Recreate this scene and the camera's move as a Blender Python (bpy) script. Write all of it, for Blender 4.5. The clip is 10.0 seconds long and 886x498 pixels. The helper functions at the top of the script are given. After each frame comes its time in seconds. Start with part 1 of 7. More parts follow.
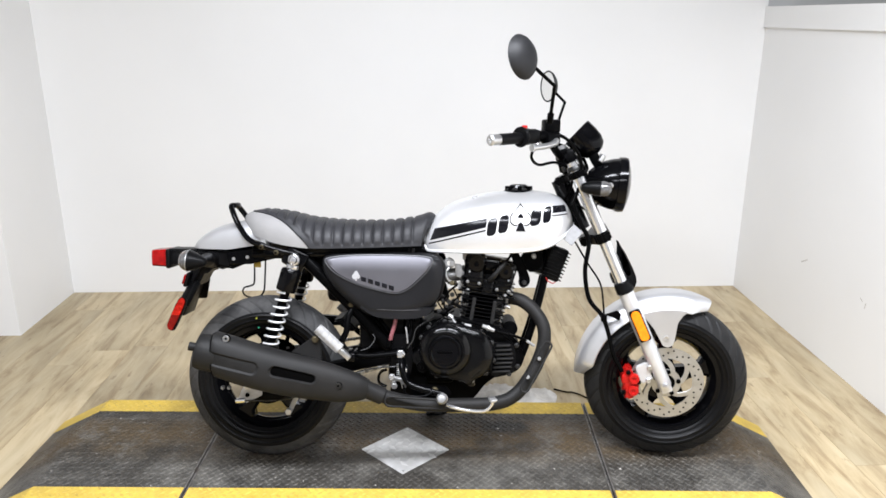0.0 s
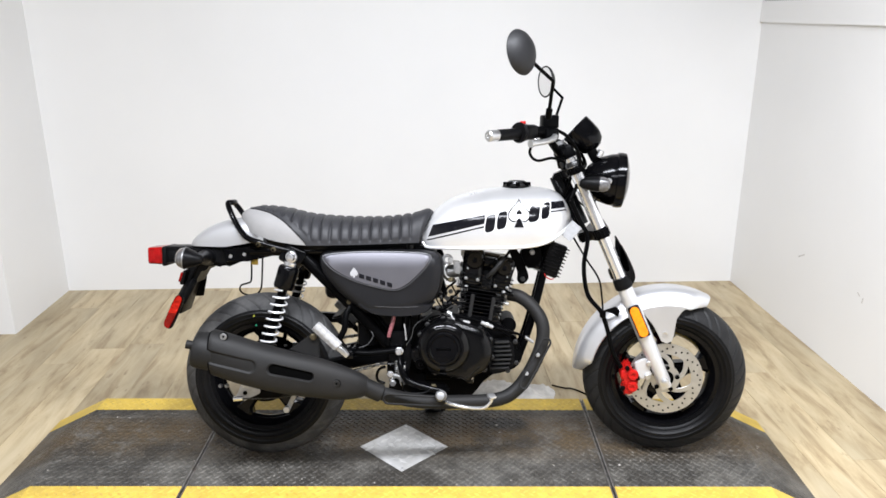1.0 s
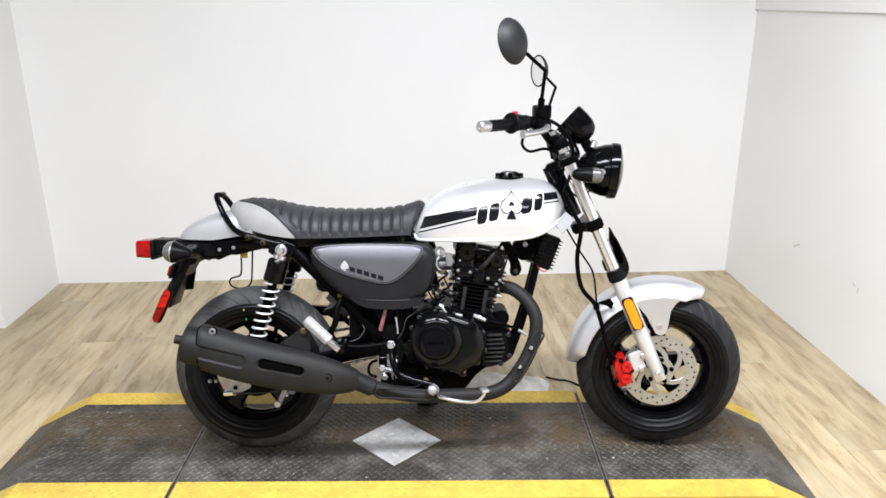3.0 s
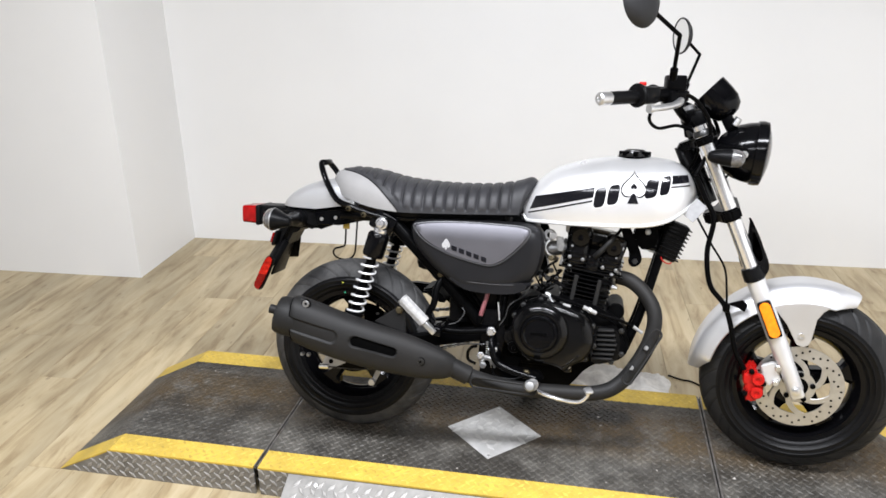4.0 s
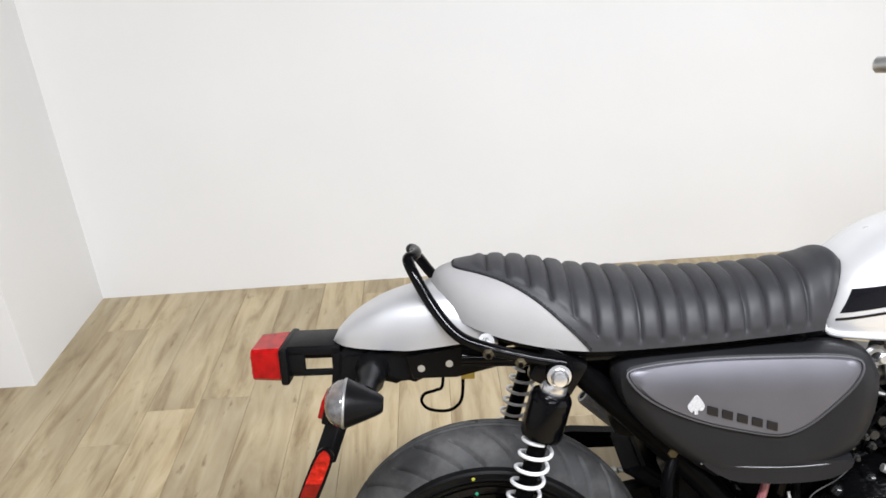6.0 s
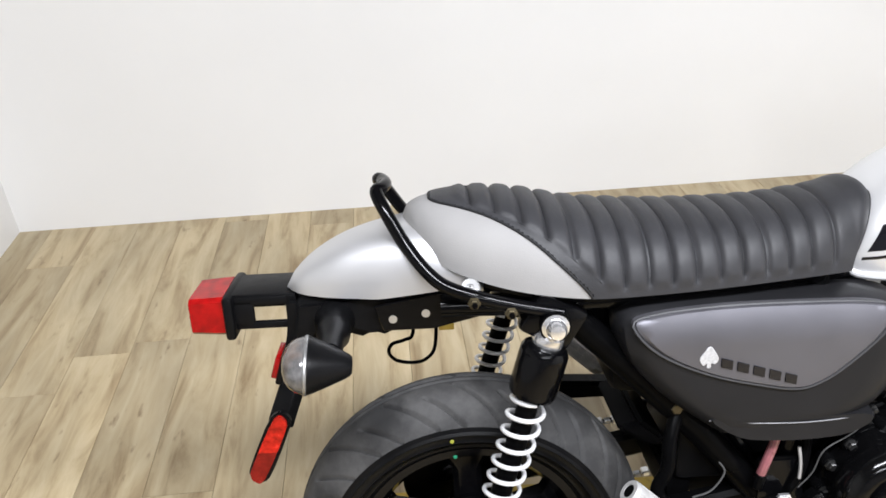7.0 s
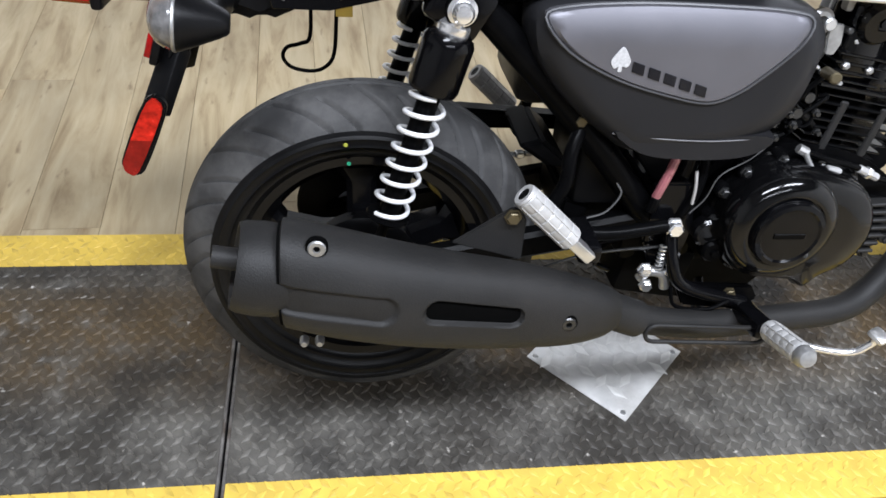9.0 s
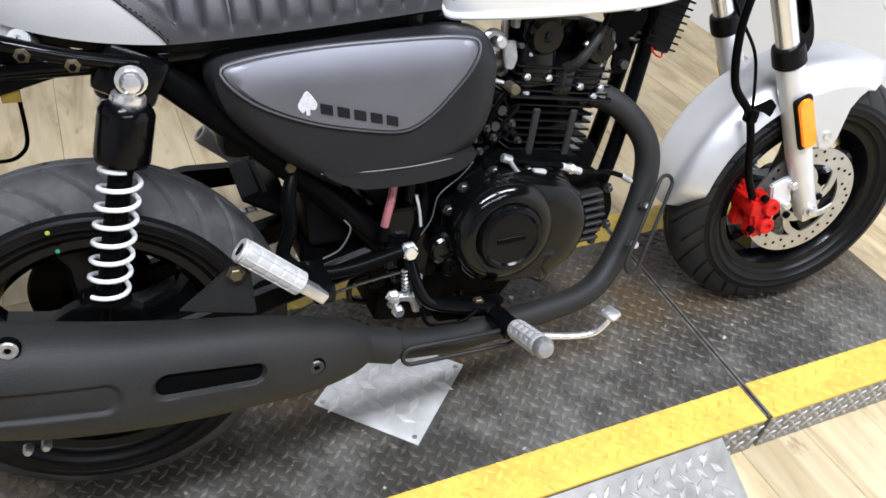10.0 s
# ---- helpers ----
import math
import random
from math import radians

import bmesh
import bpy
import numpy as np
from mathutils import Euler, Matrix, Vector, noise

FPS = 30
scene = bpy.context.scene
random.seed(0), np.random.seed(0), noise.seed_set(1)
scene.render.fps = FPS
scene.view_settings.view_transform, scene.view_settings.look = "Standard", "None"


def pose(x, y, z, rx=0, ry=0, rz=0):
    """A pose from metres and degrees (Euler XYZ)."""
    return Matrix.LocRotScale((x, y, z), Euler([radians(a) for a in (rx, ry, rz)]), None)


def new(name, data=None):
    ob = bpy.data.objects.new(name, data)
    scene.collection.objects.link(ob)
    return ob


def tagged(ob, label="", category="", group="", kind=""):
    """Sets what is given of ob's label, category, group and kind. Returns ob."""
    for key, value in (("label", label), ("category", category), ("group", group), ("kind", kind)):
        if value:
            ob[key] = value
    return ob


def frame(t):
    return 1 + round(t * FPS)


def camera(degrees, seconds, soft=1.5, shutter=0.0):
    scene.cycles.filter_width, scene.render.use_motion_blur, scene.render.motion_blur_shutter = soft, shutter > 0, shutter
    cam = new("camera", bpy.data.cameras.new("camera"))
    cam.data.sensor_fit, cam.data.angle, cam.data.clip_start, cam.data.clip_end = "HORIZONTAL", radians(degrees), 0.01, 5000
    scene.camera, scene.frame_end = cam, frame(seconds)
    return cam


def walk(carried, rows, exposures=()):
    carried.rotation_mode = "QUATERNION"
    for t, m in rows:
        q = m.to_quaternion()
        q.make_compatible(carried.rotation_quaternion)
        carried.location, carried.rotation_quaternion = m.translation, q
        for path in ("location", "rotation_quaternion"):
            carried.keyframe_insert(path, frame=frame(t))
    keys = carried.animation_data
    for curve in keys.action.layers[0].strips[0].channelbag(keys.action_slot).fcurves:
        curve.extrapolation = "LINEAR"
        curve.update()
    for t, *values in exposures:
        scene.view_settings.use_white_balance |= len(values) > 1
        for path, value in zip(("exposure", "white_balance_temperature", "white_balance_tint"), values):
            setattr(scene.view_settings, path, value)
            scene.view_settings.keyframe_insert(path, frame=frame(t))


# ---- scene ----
# Camera: seconds, place, yaw, pitch, roll
cam = camera(61.5, 10.0, soft=1.6)
ROWS = [
    (0.0, 0.0166, 0.0577, 1.4256, -2.023, -17.358, -0.108),
    (0.5, 0.0092, 0.0623, 1.4259, -2.455, -17.228, -0.180),
    (1.0, 0.0076, 0.0678, 1.4248, -2.420, -17.681, 0.005),
    (1.5, 0.0080, 0.0690, 1.4261, -2.502, -17.340, 0.198),
    (2.0, 0.0155, 0.0692, 1.4261, -2.599, -17.423, 0.443),
    (3.3, 0.0267, 0.1076, 1.4249, -2.701, -18.691, 0.051),
    (3.5, 0.0568, 0.1221, 1.4180, 0.520, -18.806, 1.142),
    (3.8, 0.1005, 0.1968, 1.4173, 7.891, -20.656, 1.058),
    (4.0, 0.1178, 0.2689, 1.4086, 8.906, -21.060, 0.647),
    (4.2, 0.0830, 0.3718, 1.4160, 9.649, -17.914, 2.577),
    (4.5, -0.0236, 0.5443, 1.4066, 7.858, -20.007, 5.505),
    (4.7, -0.0785, 0.6617, 1.3949, 8.005, -20.980, 6.319),
    (5.0, -0.1509, 0.8623, 1.3820, 9.951, -19.402, 4.287),
    (5.2, -0.2018, 0.9954, 1.3760, 12.227, -19.061, 3.036),
    (6.3, -0.5449, 1.3745, 1.3541, -5.166, -27.538, 2.891),
    (6.5, -0.5390, 1.4052, 1.3500, -6.537, -27.556, 2.057),
    (7.0, -0.5420, 1.4734, 1.2895, -4.783, -31.676, 1.890),
    (7.5, -0.5368, 1.4704, 1.2190, -6.629, -36.724, 1.172),
    (8.0, -0.5254, 1.4472, 1.1590, -8.169, -42.671, -0.132),
    (8.5, -0.5289, 1.4250, 1.1244, -8.186, -46.737, -2.999),
    (9.0, -0.5158, 1.4275, 1.1286, -13.289, -45.077, -6.996),
    (9.5, -0.4515, 1.4254, 1.1320, -23.752, -42.540, -8.475),
    (10.0, -0.3797, 1.3836, 1.1492, -28.815, -40.656, -6.240),
]
walk(cam, [(t, pose(x, y, z, 0, 0, yaw) @ pose(0, 0, 0, 90 + pitch) @ pose(0, 0, 0, 0, 0, -roll)) for t, x, y, z, yaw, pitch, roll in ROWS],
     exposures=[(0.0, -0.03, 6460, 10), (2.2, -0.03, 6460, 10), (3.3, -0.06, 6500, 10), (4.0, -0.11, 6560, 10), (4.6, -0.06, 6600, 10), (5.2, -0.06, 6580, 10), (6.3, -0.07, 6540, 10), (7.0, -0.03, 6560, 10), (7.6, 0.0, 6560, 10), (8.1, 0.0, 6600, 10), (8.6, -0.08, 6300, 10), (9.2, -0.10, 6220, 10), (10.0, -0.04, 6200, 10)])

# ---- light ----
world = bpy.data.worlds.new("world")
scene.world = world
world.use_nodes = True
world.node_tree.nodes["Background"].inputs[0].default_value = (0.9, 0.95, 1.0, 1)
world.node_tree.nodes["Background"].inputs[1].default_value = 0.3
scene.view_settings.exposure = 0.0


def ceiling_lamp(x, y, z, sx, sy, watts, colour, turn=(0, 0, 0)):
    data = bpy.data.lights.new("ceiling_lamp", "AREA")
    data.shape, data.size, data.size_y, data.energy, data.color = "RECTANGLE", sx, sy, watts, colour
    ob = new("ceiling_lamp", data)
    ob.matrix_world = pose(x, y, z, *turn)
    return ob


ceiling_lamp(-0.6, 1.15, 2.66, 1.2, 0.3, 104, (0.90, 0.93, 1.0))
ceiling_lamp(0.9, 1.15, 2.66, 1.2, 0.3, 104, (0.90, 0.93, 1.0))
ceiling_lamp(0.0, -0.8, 2.66, 2.4, 0.3, 86, (0.90, 0.93, 1.0))

# ---- materials ----
def mat(name, colour, rough=0.5, metal=0.0, var=0.08, scale=30.0, bump=0.0, bump_scale=200.0, coat=0.0, alpha=1.0, transmission=0.0, rough_var=0.08, spec=0.5, stain=0.0, stain_colour=(0.1, 0.08, 0.05), stain_scale=3.0):
    m = bpy.data.materials.new(name)
    m.use_nodes = True
    nt = m.node_tree
    n, l = nt.nodes, nt.links
    b = n["Principled BSDF"]
    b.inputs["Metallic"].default_value = metal
    b.inputs["Coat Weight"].default_value = coat
    b.inputs["Specular IOR Level"].default_value = spec
    b.inputs["Coat Roughness"].default_value = 0.06
    b.inputs["Transmission Weight"].default_value = transmission
    tc = n.new("ShaderNodeTexCoord")
    nz = n.new("ShaderNodeTexNoise")
    nz.inputs["Scale"].default_value, nz.inputs["Detail"].default_value = scale, 6
    l.new(tc.outputs["Object"], nz.inputs["Vector"])
    ramp = n.new("ShaderNodeMapRange")
    ramp.inputs["From Min"].default_value, ramp.inputs["From Max"].default_value = 0.3, 0.7
    ramp.inputs["To Min"].default_value, ramp.inputs["To Max"].default_value = 1 - var, 1 + var
    l.new(nz.outputs["Fac"], ramp.inputs["Value"])
    mul = n.new("ShaderNodeMix")
    mul.data_type, mul.blend_type = "RGBA", "MULTIPLY"
    mul.inputs["Factor"].default_value = 1.0
    mul.inputs["A"].default_value = (*colour, 1)
    l.new(ramp.outputs["Result"], mul.inputs["B"])
    out = mul.outputs["Result"]
    if stain:
        ns = n.new("ShaderNodeTexNoise")
        ns.inputs["Scale"].default_value, ns.inputs["Detail"].default_value = stain_scale, 8
        ns.inputs["Roughness"].default_value = 0.65
        l.new(tc.outputs["Object"], ns.inputs["Vector"])
        r2 = n.new("ShaderNodeMapRange")
        r2.inputs["From Min"].default_value, r2.inputs["From Max"].default_value = 0.46, 0.66
        r2.inputs["To Max"].default_value = stain
        l.new(ns.outputs["Fac"], r2.inputs["Value"])
        mx = n.new("ShaderNodeMix")
        mx.data_type = "RGBA"
        l.new(r2.outputs["Result"], mx.inputs["Factor"])
        l.new(out, mx.inputs["A"])
        mx.inputs["B"].default_value = (*stain_colour, 1)
        out = mx.outputs["Result"]
    l.new(out, b.inputs["Base Color"])
    rr = n.new("ShaderNodeMapRange")
    rr.inputs["To Min"].default_value, rr.inputs["To Max"].default_value = max(0.02, rough - rough_var), min(1, rough + rough_var)
    l.new(nz.outputs["Fac"], rr.inputs["Value"])
    l.new(rr.outputs["Result"], b.inputs["Roughness"])
    if bump:
        nb = n.new("ShaderNodeTexNoise")
        nb.inputs["Scale"].default_value, nb.inputs["Detail"].default_value = bump_scale, 4
        l.new(tc.outputs["Object"], nb.inputs["Vector"])
        bp = n.new("ShaderNodeBump")
        bp.inputs["Strength"].default_value, bp.inputs["Distance"].default_value = bump, 0.001
        l.new(nb.outputs["Fac"], bp.inputs["Height"])
        l.new(bp.outputs["Normal"], b.inputs["Normal"])
    return m


WALL = mat("wall_paint", (0.80, 0.797, 0.787), 0.6, var=0.02, scale=1.5, bump=0.25, bump_scale=350)
# unseen ceiling, its dark grey set to deepen reflections in black paint
CEIL = mat("unseen_ceiling_grey", (0.14, 0.14, 0.14), 0.8, var=0.03, scale=2)
GREY_WALL = mat("grey_wall_paint", (0.45, 0.45, 0.44), 0.7, var=0.03, scale=2)
# unseen wall behind the camera, its grey set for reflections from the side
HALL = mat("unseen_hall_grey", (0.32, 0.32, 0.325), 0.8, var=0.1, scale=2)
RAG = mat("pale_rag_cloth", (0.68, 0.66, 0.63), 0.9, var=0.15, scale=40, bump=0.5, bump_scale=300, spec=0.1, stain=0.3, stain_colour=(0.4, 0.36, 0.30), stain_scale=12)
# close to bare_plate with a darker base colour, for skirt and step
SKIRT = mat("darker_plate", (0.21, 0.203, 0.19), 0.5, 0.3, var=0.25, scale=25, bump=0.2, stain=0.4, stain_colour=(0.12, 0.105, 0.09), stain_scale=9)
SKIRT_T = mat("darker_tread", (0.31, 0.30, 0.285), 0.4, 0.4, var=0.2, scale=40)
SCUFF = mat("wall_scuff", (0.55, 0.535, 0.51), 0.7, var=0.2, scale=120)
SUB = mat("subfloor", (0.17, 0.13, 0.085), 0.9)
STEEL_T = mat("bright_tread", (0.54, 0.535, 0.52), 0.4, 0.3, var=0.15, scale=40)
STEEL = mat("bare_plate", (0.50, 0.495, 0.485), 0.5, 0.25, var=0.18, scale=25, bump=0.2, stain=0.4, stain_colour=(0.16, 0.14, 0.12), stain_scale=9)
YELLOW = mat("yellow_paint", (0.54, 0.375, 0.064), 0.5, var=0.16, scale=14, bump=0.2, bump_scale=150, spec=0.25, stain=0.4, stain_colour=(0.30, 0.21, 0.05), stain_scale=8)
YELLOW_T = mat("rubbed_yellow_paint", (0.53, 0.37, 0.066), 0.45, var=0.3, scale=40, spec=0.35, stain=0.3, stain_colour=(0.30, 0.21, 0.05), stain_scale=12)
FIN = mat("fin_black", (0.002, 0.002, 0.0022), 0.42, var=0.25, scale=60, spec=0.025)
RUBBER = mat("tyre_rubber", (0.003, 0.003, 0.0034), 0.38, var=0.25, scale=25, bump=0.2, bump_scale=250, spec=0.13, stain=0.3, stain_colour=(0.008, 0.0077, 0.0073), stain_scale=12)
BLACK = mat("gloss_black", (0.002, 0.002, 0.0024), 0.13, var=0.2, scale=20, spec=0.16, rough_var=0.05)
SATIN = mat("satin_black", (0.0016, 0.0016, 0.0018), 0.30, var=0.2, scale=40, bump=0.1, spec=0.035)
ENGINE = mat("engine_black", (0.002, 0.002, 0.0022), 0.12, var=0.25, scale=40, bump=0.10, bump_scale=300, spec=0.27)
PLASTIC = mat("black_plastic", (0.0038, 0.0038, 0.0042), 0.36, var=0.15, scale=60, bump=0.2, bump_scale=500, spec=0.10)
SILVER = mat("silver_paint", (0.64, 0.64, 0.645), 0.30, 0.45, var=0.03, scale=8, coat=0.4, bump=0.015, bump_scale=900)
SILVER_MATT = mat("silver_fender_paint", (0.60, 0.60, 0.61), 0.40, 0.75, var=0.03, scale=8, coat=0.25)
GREYP = mat("grey_cover_paint", (0.118, 0.116, 0.130), 0.48, 0.7, var=0.06, scale=15, bump=0.05, bump_scale=700)
GREYP2 = mat("dark_cover_paint", (0.011, 0.011, 0.0122), 0.40, 0.1, var=0.08, scale=15, bump=0.1, bump_scale=500, spec=0.18)
VINYL = mat("seat_vinyl", (0.025, 0.025, 0.0275), 0.48, var=0.12, scale=40, bump=0.4, bump_scale=700, spec=0.3)
VINYL_GREY = mat("seat_grey_vinyl", (0.235, 0.230, 0.226), 0.62, spec=0.25, var=0.04, scale=20, bump=0.3, bump_scale=700)
SEAM = mat("seat_seam", (0.012, 0.012, 0.013), 0.6, spec=0.2)
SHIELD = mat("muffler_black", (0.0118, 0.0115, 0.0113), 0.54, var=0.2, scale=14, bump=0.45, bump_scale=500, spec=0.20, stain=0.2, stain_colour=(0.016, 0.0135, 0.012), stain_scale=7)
CHROME = mat("chrome", (0.78, 0.78, 0.79), 0.2, 0.85, var=0.04)
ALU = mat("aluminium", (0.62, 0.62, 0.62), 0.32, 0.9, var=0.08, scale=40, bump=0.1)
SPRING = mat("spring_silver", (0.75, 0.75, 0.76), 0.3, 0.35, var=0.05)
FORKLEG = mat("silver_fork_leg", (0.62, 0.62, 0.63), 0.38, 0.5, var=0.04)
RED_LENS = mat("red_lens", (0.24, 0.004, 0.004), 0.2, var=0.3, scale=60, coat=0.05, spec=0.25)
RED_DEEP = mat("deep_red_lens", (0.14, 0.006, 0.004), 0.25, var=0.3, scale=80, spec=0.2)
RED_BRIGHT = mat("bright_red_lens", (0.36, 0.012, 0.006), 0.25, var=0.5, scale=110, spec=0.2)
ORANGE_LENS = mat("orange_reflector", (0.9, 0.24, 0.005), 0.2, var=0.15, scale=90, coat=0.6)
CLEAR_LENS = mat("clear_lens", (0.085, 0.083, 0.083), 0.2, var=0.5, scale=90, coat=0.4, stain=0.35, stain_colour=(0.20, 0.13, 0.09), stain_scale=25)
RED_PAINT = mat("red_caliper_paint", (0.40, 0.009, 0.007), 0.4, var=0.15, scale=50, spec=0.2)
TREAD_RUBBER = mat("tread_rubber", (0.025, 0.0248, 0.0252), 0.62, var=0.3, scale=22, bump=0.3, bump_scale=250, spec=0.25, stain=0.65, stain_colour=(0.078, 0.076, 0.074), stain_scale=10)
TREAD_CLEAN = mat("clean_tread_rubber", (0.011, 0.011, 0.0115), 0.5, var=0.3, scale=22, bump=0.3, bump_scale=250, spec=0.2, stain=0.4, stain_colour=(0.028, 0.027, 0.025), stain_scale=10)
BRASS = mat("zinc_yellow_bolt", (0.10, 0.083, 0.05), 0.42, 0.8, var=0.2)
DISC = mat("brake_disc_steel", (0.50, 0.49, 0.47), 0.45, 0.95, var=0.08, scale=60)
DECAL = mat("black_decal", (0.006, 0.006, 0.008), 0.12, spec=0.4, rough_var=0.03)
DECAL_W = mat("white_decal", (0.72, 0.72, 0.72), 0.35)
GREEN = mat("green_paint_dot", (0.012, 0.20, 0.105), 0.5)
YDOT = mat("yellow_paint_dot", (0.30, 0.31, 0.04), 0.5)
PAPER = mat("thin_tag_paper", (0.34, 0.345, 0.36), 0.6, var=0.12, scale=60)
PINK = mat("clear_red_hose", (0.22, 0.075, 0.085), 0.3, var=0.2, scale=80, coat=0.4)
SEAM_GREY = mat("panel_seam_grey", (0.06, 0.06, 0.064), 0.4, 0.4)
BADGE = mat("pale_badge", (0.42, 0.42, 0.43), 0.4, 0.2, var=0.2, scale=300)
# near-black that paints the shade inside slots, gaps and holes
VOID = mat("slot_shadow_black", (0.0015, 0.0015, 0.0015), 0.95, spec=0.02)
PEG = mat("cast_peg", (0.37, 0.365, 0.36), 0.5, 0.3, var=0.12, scale=80, bump=0.3, bump_scale=500)
SHELLP = mat("grey_black_plastic", (0.012, 0.012, 0.013), 0.5, var=0.15, scale=60, bump=0.2, bump_scale=500, spec=0.3)
BOLT = mat("dark_bolt", (0.05, 0.05, 0.05), 0.32, 0.8, var=0.25, scale=90)
WIRE = mat("grey_wire", (0.05, 0.05, 0.05), 0.5)
DULL = mat("dull_alloy", (0.30, 0.30, 0.30), 0.4, 0.75, var=0.25, scale=70, bump=0.2)
SLATE = mat("worn_steel_edge", (0.16, 0.15, 0.14), 0.45, 0.5, var=0.4, scale=50, stain=0.6, stain_colour=(0.07, 0.045, 0.025), stain_scale=20)
MIRROR = mat("mirror_glass", (0.9, 0.9, 0.9), 0.02, 1.0, var=0.0, rough_var=0.0)


def plank_material():
    m = bpy.data.materials.new("wood_plank")
    m.use_nodes = True
    n, l = m.node_tree.nodes, m.node_tree.links
    b = n["Principled BSDF"]
    tc, info = n.new("ShaderNodeTexCoord"), n.new("ShaderNodeObjectInfo")
    off = n.new("ShaderNodeVectorMath")
    off.operation = "MULTIPLY_ADD"
    comb = n.new("ShaderNodeCombineXYZ")
    for i in range(3):
        l.new(info.outputs["Random"], comb.inputs[i])
    off.inputs[1].default_value = (37.0, 53.0, 11.0)
    l.new(comb.outputs[0], off.inputs[0])
    l.new(tc.outputs["Object"], off.inputs[2])
    mp = n.new("ShaderNodeMapping")
    mp.inputs["Scale"].default_value = (20.0, 3.0, 1.0)
    l.new(off.outputs[0], mp.inputs["Vector"])
    g1 = n.new("ShaderNodeTexNoise")
    g1.inputs["Scale"].default_value, g1.inputs["Detail"].default_value, g1.inputs["Roughness"].default_value = 1.0, 8, 0.62
    g1.inputs["Distortion"].default_value = 0.6
    l.new(mp.outputs[0], g1.inputs["Vector"])
    mp2 = n.new("ShaderNodeMapping")
    mp2.inputs["Scale"].default_value = (6.0, 2.4, 1.0)
    l.new(off.outputs[0], mp2.inputs["Vector"])
    g2 = n.new("ShaderNodeTexNoise")
    g2.inputs["Scale"].default_value, g2.inputs["Detail"].default_value = 1.0, 3
    l.new(mp2.outputs[0], g2.inputs["Vector"])
    r1 = n.new("ShaderNodeValToRGB")
    r1.color_ramp.elements[0].position, r1.color_ramp.elements[0].color = 0.30, (0.245, 0.173, 0.090, 1)
    r1.color_ramp.elements[1].position, r1.color_ramp.elements[1].color = 0.66, (0.49, 0.405, 0.260, 1)
    e = r1.color_ramp.elements.new(0.48)
    e.color = (0.41, 0.325, 0.193, 1)
    l.new(g1.outputs["Fac"], r1.inputs[0])
    mr = n.new("ShaderNodeMapRange")
    mr.inputs["From Min"].default_value, mr.inputs["From Max"].default_value = 0.3, 0.7
    mr.inputs["To Min"].default_value, mr.inputs["To Max"].default_value = 0.82, 1.14
    l.new(g2.outputs["Fac"], mr.inputs["Value"])
    mv = n.new("ShaderNodeMapRange")
    mv.inputs["To Min"].default_value, mv.inputs["To Max"].default_value = 0.88, 1.08
    l.new(info.outputs["Random"], mv.inputs["Value"])
    mm = n.new("ShaderNodeMath")
    mm.operation = "MULTIPLY"
    l.new(mr.outputs[0], mm.inputs[0])
    l.new(mv.outputs[0], mm.inputs[1])
    mx = n.new("ShaderNodeMix")
    mx.data_type, mx.blend_type = "RGBA", "MULTIPLY"
    mx.inputs["Factor"].default_value = 1.0
    l.new(r1.outputs[0], mx.inputs["A"])
    l.new(mm.outputs[0], mx.inputs["B"])
    # small dark knots and short dark streaks
    mp3 = n.new("ShaderNodeMapping")
    mp3.inputs["Scale"].default_value = (34.0, 11.0, 1.0)
    l.new(off.outputs[0], mp3.inputs["Vector"])
    g3 = n.new("ShaderNodeTexNoise")
    g3.inputs["Scale"].default_value, g3.inputs["Detail"].default_value, g3.inputs["Roughness"].default_value = 1.0, 5, 0.55
    l.new(mp3.outputs[0], g3.inputs["Vector"])
    knot = n.new("ShaderNodeMapRange")
    knot.inputs["From Min"].default_value, knot.inputs["From Max"].default_value = 0.64, 0.74
    knot.inputs["To Max"].default_value = 0.7
    l.new(g3.outputs["Fac"], knot.inputs["Value"])
    mk = n.new("ShaderNodeMix")
    mk.data_type = "RGBA"
    l.new(knot.outputs[0], mk.inputs["Factor"])
    l.new(mx.outputs["Result"], mk.inputs["A"])
    mk.inputs["B"].default_value = (0.15, 0.095, 0.045, 1)
    l.new(mk.outputs["Result"], b.inputs["Base Color"])
    b.inputs["Roughness"].default_value = 0.42
    bp = n.new("ShaderNodeBump")
    bp.inputs["Strength"].default_value, bp.inputs["Distance"].default_value = 0.15, 0.001
    l.new(g1.outputs["Fac"], bp.inputs["Height"])
    l.new(bp.outputs["Normal"], b.inputs["Normal"])
    return m


WOOD = plank_material()


SPILL = (0.335, 0.135)


